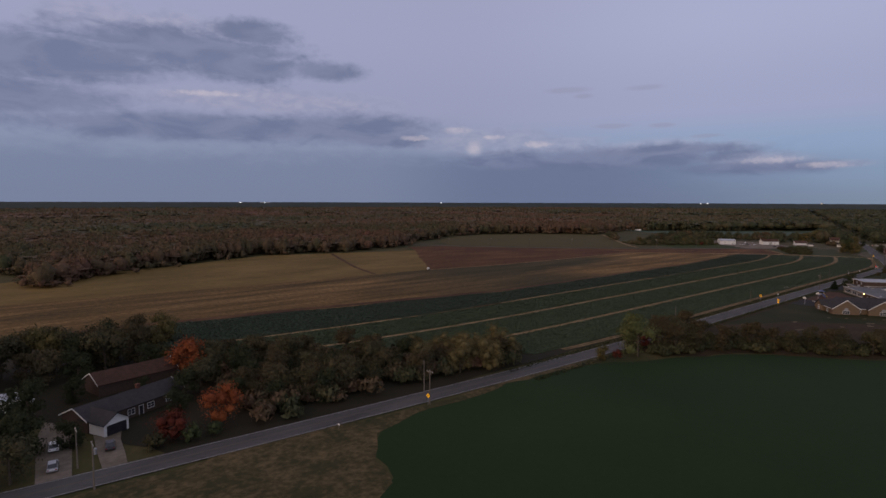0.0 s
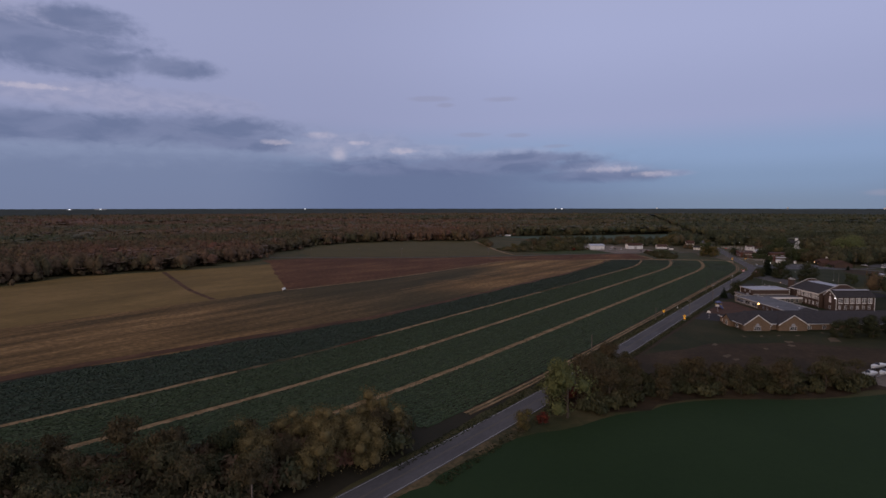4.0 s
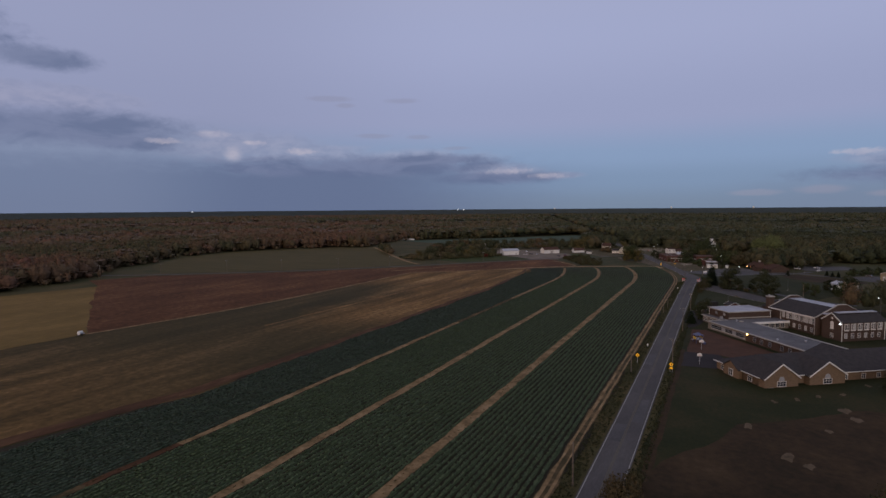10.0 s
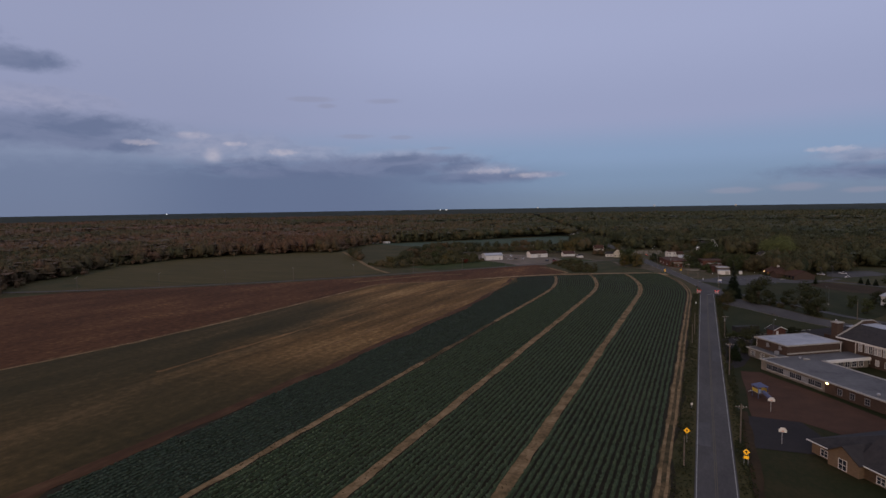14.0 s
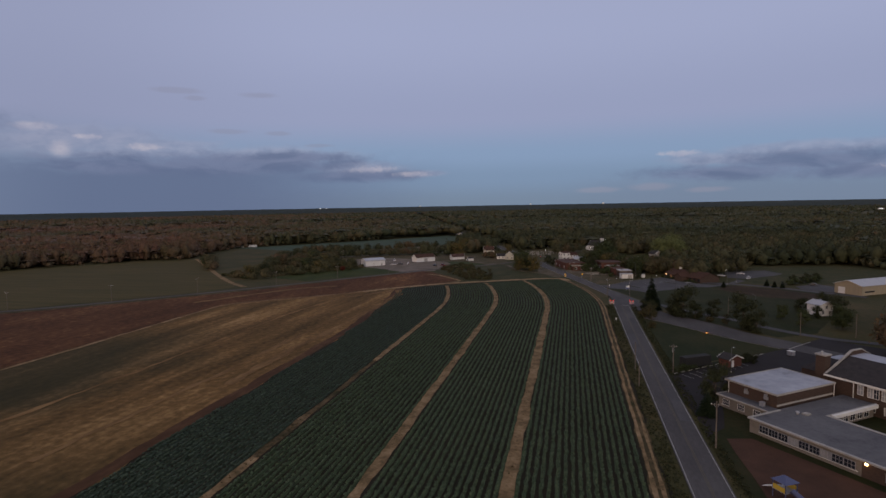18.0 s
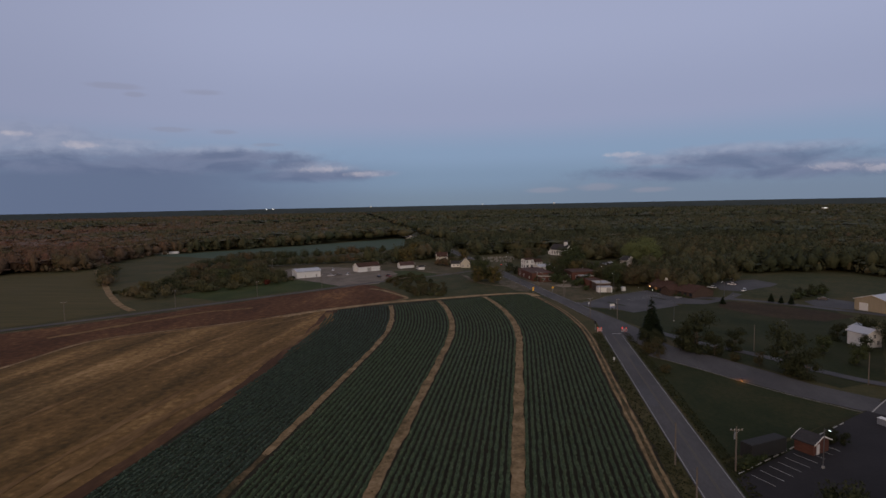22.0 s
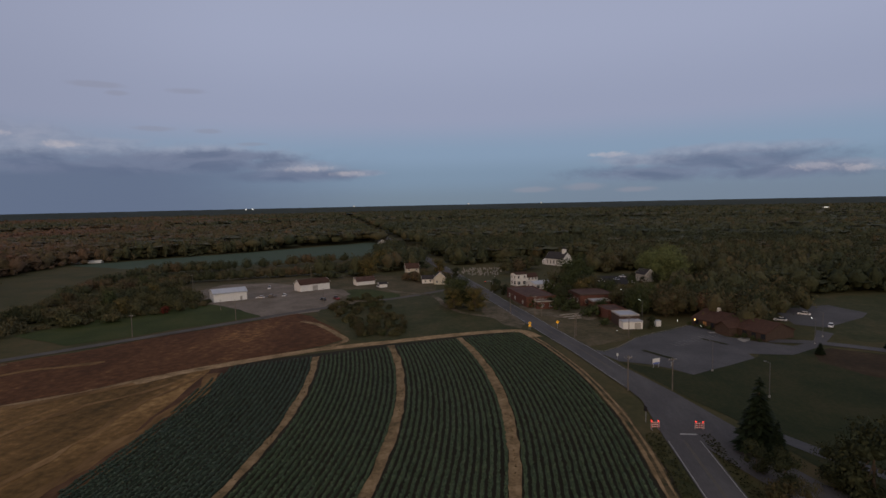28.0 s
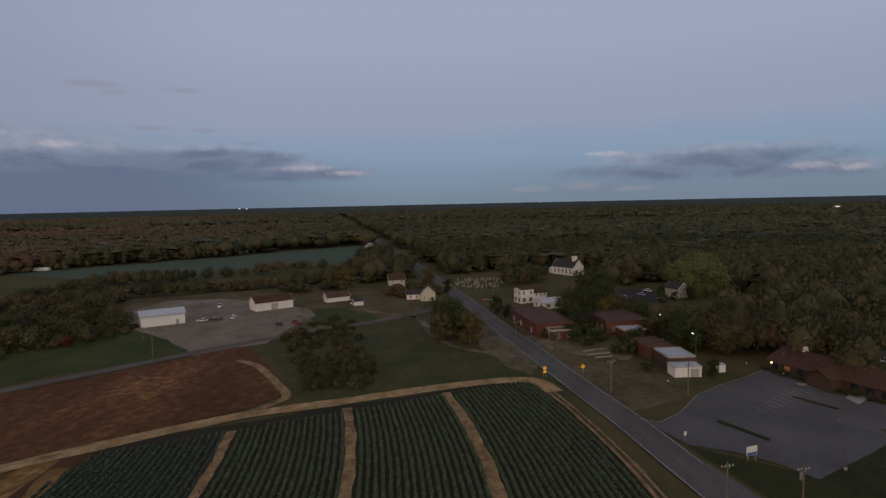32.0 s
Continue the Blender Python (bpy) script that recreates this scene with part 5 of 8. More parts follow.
copse("dark mixed trees behind the school", [(330, 10), (420, 30), (420, -20), (330, -40)], 14.0, 6.0, 13, 0.3, seed=3)
copse("scrubby autumn trees beside the white shed", [(586, 346), (600, 336), (629, 312), (646, 300), (666, 287), (672, 296), (687, 312), (699, 314), (744, 354), (700, 372), (650, 360), (610, 380)], 11.5, 4.6, 6.6, 0.5, mat=M_LEAFLANE, seed=26)
copse("low weedy brush beside the white shed", [(586, 346), (600, 336), (629, 312), (646, 300), (666, 287), (687, 312), (720, 340), (700, 372), (650, 360), (610, 380)], 8.0, 2.2, 1.8, 0.5, mat=M_LEAFLANE, seed=29)
copse("tangled low thicket beside the gravel yard", [(599, 193), (604, 182), (628, 183), (684, 205), (695, 218), (668, 228), (640, 216), (614, 203)], 6.6, 1.9, 1.6, 0.35, mat=M_LEAFLANE, seed=27)
copse("tall dark trees among the village houses", [(636, 66), (652, 82), (672, 86), (686, 74), (676, 58), (650, 50)], 8.5, 5.6, 10.5, 0.14, seed=60)
copse("dark green trees behind the store", [(700, 104), (716, 112), (730, 108), (726, 92)], 9.0, 5.2, 11, 0.14, seed=14)
copse("dark trees beside the churchyard", [(752, 146), (770, 138), (800, 118), (828, 122), (820, 132), (780, 144)], 10.0, 5.6, 11.5, 0.14, seed=38)
copse("dark trees in front of the church", [(788, 106), (806, 100), (826, 84), (812, 50), (790, 52), (788, 80)], 14.0, 6.0, 12, 0.12, seed=89)
copse("low trees round the small houses", [(742, 196), (758, 210), (776, 198), (770, 182), (756, 178)], 7.0, 3.2, 4.2, 0.25, seed=38)
copse("dark trees behind the long brown building", [(604, 58), (640, 22), (700, 0), (720, 40), (690, 60), (650, 50), (640, 60)], 11.0, 6.5, 14, 0.18, seed=75)
copse("dark green trees between brick buildings", [(696, 108), (712, 112), (722, 108), (712, 96), (690, 92)], 8.5, 5.2, 10, 0.1, seed=40)
copse("low green trees by the crossroads", [(700, 150), (716, 148), (716, 138), (704, 140)], 7.0, 3.4, 6.5, 0.12, seed=81)
copse("dark trees along the side lane", [(432, 40), (468, 22), (496, 16), (505, 2), (490, -30), (440, -10)], 13.0, 6.0, 12.5, 0.18, seed=10)

copse("low tangled brush filling the hedge", [(168, 98), (172, 90), (192, 79), (207, 65), (221, 46), (234, 35), (242, 40), (232, 62), (214, 82), (200, 96)], 4.6, 2.5, 2.8, 0.3, mat=M_LEAFLANE, seed=71)
copse("low tangled brush filling the roadside wood", [(50, 122), (82, 122), (112, 119), (134, 117), (128, 130), (104, 143), (84, 155), (58, 178), (50, 170)], 5.0, 3.4, 5.0, 0.3, seed=72)
p1 = wood_places(10.5, 0, 620, 1)
c1 = clustered(p1, 6.6, 2, 21)
stand("near_woods", "mixed autumn wood along the fields", c1, 5.8, 14.0, 72, 0.70, low=0.08, hue=np.repeat(woods_hue(p1) + np.random.default_rng(4).normal(0, 0.09, len(p1)), 2), ring=(6, 3), spread=0.02, vary=(0.72, 1.1), core=0.78)
stand("wood_fringe", "low bushes and saplings at the wood edge", clustered(p1, 14.0, 1, 31), 4.4, 6.0, 8, 0.9, hue=woods_hue(p1), ring=(5, 3), low=0.0)
crowd1 = np.array([(np.hypot(p1[:, 0] - x, p1[:, 1] - y) < 20).sum() for x, y in p1])
rim1 = clustered(p1[crowd1 < 9], 15.0, 4, 33)
rim1 = rim1[off_line(THROUGH, rim1[:, 0], rim1[:, 1]) > 9]
stand("wood_edge", "shrubs and young trees along the wood edge", rim1, 3.6, 6.5, 26, 0.62, hue=woods_hue(rim1), ring=(5, 3), low=0.0, vary=(0.4, 1.15))
understorey("near_undergrowth", p1, 10.5, np.interp(off_line([(0, 0), (150, 100), (460, 142)], p1[:, 0], p1[:, 1]), [250, 600], [8.4, 11.5]))
p2 = wood_places(14.5, 600, 1250, 2)
c2 = clustered(p2, 8.0, 1, 22)
stand("middle_woods", "mixed autumn wood behind the village", c2, 10.0, 15.0, 16, 1.45, low=0.2, hue=woods_hue(p2) + np.random.default_rng(5).normal(0, 0.06, len(p2)), ring=(5, 3), spread=0.03, vary=(0.84, 1.06), core=0.84)
understorey("middle_undergrowth", p2, 14.5, 12.4)
p3 = wood_places(22, 1250, 2400, 3)
stand("far_woods", "wide dusky woodland", p3, 12.8, 17, 4, 3.4, low=0.3, hue=woods_hue(p3), lift=np.clip((np.hypot(p3[:, 0] - 200, p3[:, 1] - 100) - 1600) / 3300, 0, 1) * 12, ring=(5, 3), vary=(0.9, 1.05), core=0.86)
understorey("far_undergrowth", p3, 22, 15.0)

# canopy to the horizon: a rolling sheet of treetops, distance haze painted into its colour
nx, ny = 150, 260
rad_ = np.linspace(2300, 4960, nx)
ang_ = np.radians(np.linspace(-48, 97, ny))
rr, aa = np.meshgrid(rad_, ang_, indexing="ij")
X, Y = 200 + rr * np.cos(aa), 100 + rr * np.sin(aa)
jit = np.random.default_rng(9)
Z = 13 + 20 * np.clip((rr - 1900) / 3000, 0, 1) + jit.uniform(-1.8, 1.8, rr.shape)
Z[-1] = 34 + jit.uniform(-1.5, 1.0, ny)
ids = np.arange(nx * ny).reshape(nx, ny)
quads = np.stack([ids[:-1, :-1], ids[1:, :-1], ids[1:, 1:], ids[:-1, 1:]], 2).reshape(-1, 4)
hue_ = np.array([noise.noise((x * 0.0012, y * 0.0012, 4.4)) for x, y in zip(X[:-1, :-1].ravel(), Y[:-1, :-1].ravel())])
me = big_mesh("horizon_woods", np.stack([X, Y, Z], 2).reshape(-1, 3), quads, np.clip(0.22 + 0.3 * hue_ + jit.uniform(-0.25, 0.25, len(hue_)), 0, 1))
me.materials.append(M_HAZEDWOODS)
tagged(new("horizon_woods", me), "distant woodland rising to the horizon", "wood", kind="stuff")
# scrub belt behind the sheds
sc = np.random.default_rng(5)
HEDGES = [((650, 345), (700, 342)), ((700, 342), (748, 352)), ((748, 352), (775, 300)), ((775, 300), (800, 262)), ((800, 262), (850, 250)), ((660, 372), (735, 400)), ((735, 400), (800, 400)), ((800, 400), (815, 360)), ((640, 410), (720, 470)), ((815, 360), (880, 282)), ((700, 372), (760, 376))]
belt = np.concatenate([np.stack([np.linspace(a[0], b[0], 30) + sc.uniform(-4.5, 4.5, 30), np.linspace(a[1], b[1], 30) + sc.uniform(-4.5, 4.5, 30)], 1) for a, b in HEDGES])
stand("scrub_belt", "scrubby trees and hedges behind the white sheds", belt, 3.8, 7.0, 130, 0.46, hue=0.16 + 0.14 * np.sin(belt[:, 0] * 0.09) + 0.1 * np.sin(belt[:, 1] * 0.31), low=0.02)

# ---- crop rows: leafy plants in lines between the lanes ----
cr = np.random.default_rng(3)
for b, (ya, yb, gap) in enumerate(((115.2, 140, (1.7, 1.5)), (140, 165, (1.6, 1.5)), (165, 190, (1.5, 1.3)), (190, 252, (1.4, 0.6)))):
    rows_y = np.arange(ya + gap[0], yb - gap[1] + 0.2, 1.33 if b < 3 else 1.28)
    pts = []
    for y0 in rows_y:
        x = np.arange(np.interp(y0, [115, 124, 137, 146, 158, 184, 200, 252], [140, 136, 126, 106, 86, 62, 38, 6]), 620, 0.46)
        x = x + cr.uniform(-0.1, 0.1, len(x))
        y = lane_y(y0, x) + cr.normal(0, 0.05, len(x))
        ok = (x < 617 - 0.587 * (y - 134) - 1.6) & (cr.uniform(size=len(x)) > 0.03)
        if b == 3:
            ok &= y < 213.2 + np.maximum(0, x - 440) * 0.1 + np.maximum(0, 221 - x) * 0.178 + np.sin(x * 0.13) * 0.8
        pts.append(np.stack([x[ok], y[ok]], 1))
    # the closed body of leaves along each row
    body, quads = [], []
    for row in pts:
        q = row[::4]
        if len(q) < 3:
            continue
        hump = cr.uniform(0.20, 0.38, len(q))
        wide = cr.uniform(0.22, 0.50, (len(q), 2))
        strip = np.stack([np.column_stack([q[:, 0], q[:, 1] + wide[:, 0], np.full(len(q), 0.1)]), np.column_stack([q, hump]), np.column_stack([q[:, 0], q[:, 1] - wide[:, 1], np.full(len(q), 0.1)])], 1)
        at0 = sum(len(k) for k in body) * 1
        ix = np.arange(len(q) - 1) * 3 + at0
        near_by = np.diff(q[:, 0]) < 4
        ix = ix[near_by]
        quads += [np.stack([ix, ix + 1, ix + 4, ix + 3], 1), np.stack([ix + 1, ix + 2, ix + 5, ix + 4], 1)]
        body.append(strip.reshape(-1, 3))
    quads = np.concatenate(quads)
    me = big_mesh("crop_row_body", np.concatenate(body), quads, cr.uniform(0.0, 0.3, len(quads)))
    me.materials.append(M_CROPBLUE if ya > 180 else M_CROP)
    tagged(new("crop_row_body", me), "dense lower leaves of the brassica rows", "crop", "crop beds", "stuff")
    p = np.concatenate(pts)
    n = len(p)
    ang = cr.uniform(0, 2 * np.pi, (n, 1)) + np.array([0, 3.1416])
    rad = cr.uniform(0.28, 0.58, (n, 2))
    z = cr.uniform(0.34, 0.52, (n, 2))
    cx, cy = np.cos(ang), 0.8 * np.sin(ang)
    b0 = np.stack([p[:, :1] - 0.1 * cx, p[:, 1:] - 0.1 * cy, np.full((n, 2), 0.3)], 2)
    t1 = np.stack([p[:, :1] + cx * rad * 0.6 - cy * 0.5, p[:, 1:] + cy * rad * 0.6 + cx * 0.2, z], 2)
    t2 = np.stack([p[:, :1] + cx * rad * 1.0, p[:, 1:] + cy * rad * 1.0, z * 1.25], 2)
    t3 = np.stack([p[:, :1] + cx * rad * 0.6 + cy * 0.5, p[:, 1:] + cy * rad * 0.6 - cx * 0.2, z], 2)
    v = np.stack([b0, t3, t2, t1], 2).reshape(-1, 3)
    me = big_mesh("crop_rows", v, np.arange(len(v)).reshape(-1, 4), np.clip(np.repeat(cr.uniform(0.0, 0.8, n), 2) + cr.uniform(-0.15, 0.15, 2 * n), 0, 1))
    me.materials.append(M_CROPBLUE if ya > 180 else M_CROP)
    tagged(new("crop_rows", me), "long rows of blue-green brassica plants", "crop", "crop beds", "stuff")

# ---- tufts: weeds in the lanes, verge grass, tall dry grass of the meadow ----
def tufts(name, label, p, tall, wide, mat, lo=0.0, hi=1.0, seed=1):
    """Small upright sprays of blades, two crossed each, as one sheet of growth."""
    r = np.random.default_rng(seed)
    n = len(p)
    out = []
    for k in range(2):
        a = r.uniform(0, np.pi, n)
        h = tall * r.uniform(0.5, 1.3, n)
        w = wide * r.uniform(0.5, 1.3, n)
        dx, dy = np.cos(a) * w, np.sin(a) * w
        lean = r.normal(0, 0.35, (n, 2)) * h[:, None]
        z = np.full(n, 0.12)
        out.append(np.stack([np.column_stack([p[:, 0] - dx * 0.5, p[:, 1] - dy * 0.5, z]), np.column_stack([p[:, 0] + dx * 0.5, p[:, 1] + dy * 0.5, z]),
                             np.column_stack([p[:, 0] + dx + lean[:, 0], p[:, 1] + dy + lean[:, 1], z + h]), np.column_stack([p[:, 0] - dx + lean[:, 0], p[:, 1] - dy + lean[:, 1], z + h])], 1))
    v = np.concatenate(out).reshape(-1, 3)
    me = big_mesh(name, v, np.arange(len(v)).reshape(-1, 4), np.tile(r.uniform(lo, hi, n), 2))
    me.materials.append(mat)
    return tagged(new(name, me), label, "grass", kind="stuff")


tr = np.random.default_rng(55)
w = []
for y0 in (114.6, 140, 165, 190):
    x = tr.uniform(160, 600, 420)
    k = np.array([noise.noise((a * 0.06, y0, 0.5)) for a in x])
    x = x[k > 0.02]
    w.append(np.column_stack([x, lane_y(y0, x) + tr.normal(0, 0.35, len(x))]))
w = np.concatenate(w)
tufts("lane_weeds", "low weeds growing in the dirt lanes", w[w[:, 0] < 617 - 0.587 * (w[:, 1] - 134)], 0.16, 0.2, M_DRYGRASS, 0.1, 0.5, seed=2)
x = tr.uniform(120, 520, 9000)
side = np.where(tr.uniform(size=9000) < 0.55, tr.uniform(110.0, 113.2, 9000), tr.uniform(99.6, 102.1, 9000))
tufts("verge_grass", "rough grass tufts along the road verge", np.column_stack([x, side]), 0.2, 0.22, M_LEAFDARK, 0.2, 1.0, seed=3)

# ---- buildings ----
M_WARMPANE = plain("warm_lit_pane", (0.5, 0.25, 0.09), 0.4, glow=0.05)
def plan_pose(x, y, deg):
    return pose(x, y, 0, 0, 0, deg)


def window(parent, x, y, z, w, h, face, glass=None, trim=None, bars=1):
    """A framed window on a wall; face: angle of the wall's outward side about z."""
    m = pose(x, y, z, 0, 0, face)
    f, t = Geo(), 0.09
    f.box(-0.02, 0.10, -w / 2 - t, w / 2 + t, h, h + t).box(-0.02, 0.14, -w / 2 - t, w / 2 + t, -t, 0)
    f.box(-0.02, 0.10, -w / 2 - t, -w / 2, 0, h).box(-0.02, 0.10, w / 2, w / 2 + t, 0, h)
    for i in range(bars):
        c = -w / 2 + w * (i + 1) / (bars + 1)
        f.box(-0.01, 0.08, c - 0.035, c + 0.035, 0, h)
    f.box(-0.01, 0.075, -w / 2, w / 2, h * 0.5 - 0.03, h * 0.5 + 0.03)
    ob = part("window", f.turned(m), trim or M_WHITE, parent)
    part("pane", Geo().box(0.0, 0.045, -w / 2, w / 2, 0, h).turned(m), glass or M_GLASS, ob)
    return ob


def gable_roof(w, d, eave, rise, over=0.4, t=0.18):
    """Two slabs whose ridge runs along x over a plan of w by d, centred."""
    g = Geo()
    x0, x1, s = -w / 2 - over, w / 2 + over, rise / (d / 2)
    for sg in (1, -1):
        ye, ze = sg * (d / 2 + over), eave - over * s
        a, b, c, e = (x0, 0, eave + rise + 0.02), (x1, 0, eave + rise + 0.02), (x1, ye, ze + 0.02), (x0, ye, ze + 0.02)
        g.add([a, b, c, e] + [(p[0], p[1], p[2] + t) for p in (a, b, c, e)],
              [(0, 1, 2, 3), (7, 6, 5, 4), (0, 4, 5, 1), (1, 5, 6, 2), (2, 6, 7, 3), (3, 7, 4, 0)])
    return g


def gable_walls(w, d, eave, rise):
    g = Geo()
    x, y = w / 2, d / 2
    v = [(-x, -y, 0), (x, -y, 0), (x, y, 0), (-x, y, 0), (-x, -y, eave), (x, -y, eave), (x, y, eave), (-x, y, eave), (-x, 0, eave + rise), (x, 0, eave + rise)]
    return g.add(v, [(0, 1, 5, 4), (2, 3, 7, 6), (1, 2, 6, 9, 5), (3, 0, 4, 8, 7), (0, 3, 2, 1), (4, 5, 9, 8), (6, 7, 8, 9)])


def house(name, label, category, x, y, deg, w, d, eave, rise, wall, roof, rows=(), gables=(), door=None, chimney=None, trim=True):
    """A gabled house. rows: (side, list of x, sill, width, height); gables: (side, list of y, sill, width, height)."""
    h = thing(name, label, category, plan_pose(x, y, deg))
    part("wall", gable_walls(w, d, eave, rise), wall, h)
    part("roof", gable_roof(w, d, eave, rise), roof, h)
    if trim:
        for s in (1, -1):
            g = Geo()
            for q in (1, -1):
                g.add([(s * (w / 2 + 0.42), 0, eave + rise - 0.02), (s * (w / 2 + 0.42), q * (d / 2 + 0.42), eave - 0.42 * rise / (d / 2) - 0.02), (s * (w / 2 + 0.42), q * (d / 2 + 0.42), eave - 0.42 * rise / (d / 2) + 0.24), (s * (w / 2 + 0.42), 0, eave + rise + 0.24)]
                      + [(s * (w / 2 + 0.47), 0, eave + rise - 0.02), (s * (w / 2 + 0.47), q * (d / 2 + 0.42), eave - 0.42 * rise / (d / 2) - 0.02), (s * (w / 2 + 0.47), q * (d / 2 + 0.42), eave - 0.42 * rise / (d / 2) + 0.24), (s * (w / 2 + 0.47), 0, eave + rise + 0.24)],
                      [(0, 1, 2, 3), (4, 7, 6, 5), (0, 4, 5, 1), (2, 6, 7, 3), (1, 5, 6, 2), (0, 3, 7, 4)])
            part("bargeboard", g, M_WHITE, h)
    for side, xs, sill, ww, hh in rows:
        for q in xs:
            window(h, q, side * d / 2, sill, ww, hh, 90 * side)
    for side, ys, sill, ww, hh in gables:
        for q in ys:
            window(h, side * w / 2, q, sill, ww, hh, 0 if side > 0 else 180)
    if door:
        dx, side = door
        dm = pose(dx, side * d / 2, 0, 0, 0, 90 * side)
        dob = part("door", Geo().box(0, 0.06, -0.5, 0.5, 0.1, 2.15).turned(dm), M_DARK, h)
        part("door_frame", Geo().box(-0.02, 0.1, -0.6, -0.5, 0, 2.25).box(-0.02, 0.1, 0.5, 0.6, 0, 2.25).box(-0.02, 0.1, -0.6, 0.6, 2.16, 2.26).turned(dm), M_WHITE, dob)
    if chimney is not None:
        part("chimney", Geo().box(chimney - 0.4, chimney + 0.4, -0.35, 0.35, eave, eave + rise + 1.0).box(chimney - 0.46, chimney + 0.46, -0.41, 0.41, eave + rise + 1.0, eave + rise + 1.15), M_REDBRICK, h)
    return h


def flat_building(name, label, category, x, y, deg, w, d, h, wall, roof, windows=(), parapet=0.35, fascia=None, door=None):
    """A flat-roofed block, centred. windows: (face in degrees, offsets along the wall, sill, width, height)."""
    b = thing(name, label, category, plan_pose(x, y, deg))
    part("wall", Geo().box(-w / 2, w / 2, -d / 2, d / 2, 0, h), wall, b)
    part("roof", Geo().box(-w / 2 + 0.3, w / 2 - 0.3, -d / 2 + 0.3, d / 2 - 0.3, h + 0.004, h + 0.12), roof, b)
    g, o = Geo(), 0.12
    for x0, x1, y0, y1 in ((-w / 2 - o, w / 2 + o, -d / 2 - o, -d / 2 + 0.3), (-w / 2 - o, w / 2 + o, d / 2 - 0.3, d / 2 + o), (-w / 2 - o, -w / 2 + 0.3, -d / 2 + 0.3, d / 2 - 0.3), (w / 2 - 0.3, w / 2 + o, -d / 2 + 0.3, d / 2 - 0.3)):
        g.box(x0, x1, y0, y1, h - 0.15, h + parapet)
    part("parapet", g, fascia or M_CONCRETE, b)
    for face, offs, sill, ww, hh in windows:
        for q in offs:
            wx, wy = {0: (w / 2, q), 180: (-w / 2, q), 90: (q, d / 2), -90: (q, -d / 2)}[face]
            window(b, wx, wy, sill, ww, hh, face)
    if door:
        face, q = door
        wx, wy = {0: (w / 2, q), 180: (-w / 2, q), 90: (q, d / 2), -90: (q, -d / 2)}[face]
        part("door", Geo().box(0, 0.07, -0.5, 0.5, 0.05, 2.1).turned(pose(wx, wy, 0, 0, 0, face)), M_DARK, b)
    return b


# white sheds and village houses
s = house("metal_shed", "long white metal shed with grey roof on gravel", "shed", 684, 289, -52.0, 16.6, 12, 4.6, 1.5, M_WHITEMETAL, M_ROOFMETAL)
part("door", Geo().box(4.8, 5.9, -6.07, -6.0, 0.05, 2.2), M_CONCRETE, s, "pale grey side door")
part("gutter", Geo().box(-8.5, 8.5, -6.56, -6.42, 4.36, 4.5), M_STEEL, s)
for i in range(24):
    part("rib", Geo().box(-8.1 + 0.7 * i, -8.04 + 0.7 * i, -6.04, -6.0, 0.1, 4.4), M_WHITEMETAL, s)
s = house("white_barn", "long low white barn with brown roof", "barn", 718, 255, -47.0, 18, 9, 4.0, 2.4, M_WHITE, M_BROWNROOF)
part("door", Geo().box(-1.6, 1.6, -4.57, -4.5, 0.05, 3.0), M_CONCRETE, s, "wide pale barn door")
house("farmhouse", "two-storey cream house with brown gable roof", "house", 783, 207, -72, 9, 8, 5.0, 3.0, M_CREAM, M_BROWNROOF, rows=((-1, (-2.6, 2.6), 1.0, 1.0, 1.4), (-1, (-2.6, 2.6), 3.3, 1.0, 1.3)), gables=((1, (-2, 2), 1.0, 0.9, 1.4), (1, (0,), 4.6, 1.0, 1.3)), chimney=-1.5, door=(0, -1))
house("gabled_house", "small cream house with steep gable and chimney", "house", 740.5, 182.5, 8, 8, 7.2, 3.9, 3.4, M_CREAM, M_SHINGLE, gables=((-1, (-1.9, 1.9), 0.9, 0.9, 1.4),), chimney=-3)
house("low_annex", "low white annex beside a gabled house", "house", 744, 190.5, -80, 7, 6, 2.8, 1.8, M_WHITE, M_SHINGLE, rows=((-1, (-1.5, 1.5), 0.9, 0.9, 1.2),))
wh = house("white_hall", "tall white hall with a lower brown-roofed wing", "house", 733.5, 135, -60, 7.0, 6.5, 6.6, 0.9, M_WHITE, M_BROWNROOF, rows=((-1, (-2.0, 2.0), 4.3, 1.0, 1.5), (-1, (-1.8, 1.8), 0.8, 1.8, 1.8)), gables=((-1, (-1.6, 1.6), 4.3, 1.0, 1.5), (-1, (-1.6, 1.6), 0.8, 1.6, 1.8)), trim=False)
part("wing_wall", gable_walls(8, 6, 4.4, 1.9).turned(pose(7.55, 0.6, 0)), M_WHITE, wh)
part("wing_roof", gable_roof(8, 6, 4.4, 1.9, 0.3).turned(pose(7.62, 0.6, 0.01)), M_BROWNROOF, wh, "brown shingle wing roof")
for q in (5.5, 8.0, 10.2):
    window(wh, q, -2.4, 2.9, 0.9, 1.2, -90)
house("store", "low store with pale blue-grey roof", "shop", 722, 123, -60, 13, 9, 2.9, 1.3, M_WHITE, M_ROOFMETAL, rows=((-1, (-4.5, 0, 4.5), 0.8, 2.0, 1.5),), gables=((-1, (-2, 2), 0.8, 1.4, 1.4),))
house("white_garage", "long low white garage with a dark red roof", "garage", 738, 229, -52, 12, 5.4, 2.6, 2.2, M_WHITE, M_REDROOF, gables=((1, (0,), 0.9, 0.9, 1.2),))
house("pale_garage", "low pale garage beside a yard", "garage", 726.5, 215.0, -60, 4.6, 4, 2.2, 0.8, M_WHITE, M_SHINGLE, gables=((-1, (0,), 0.1, 2.4, 2.0),))
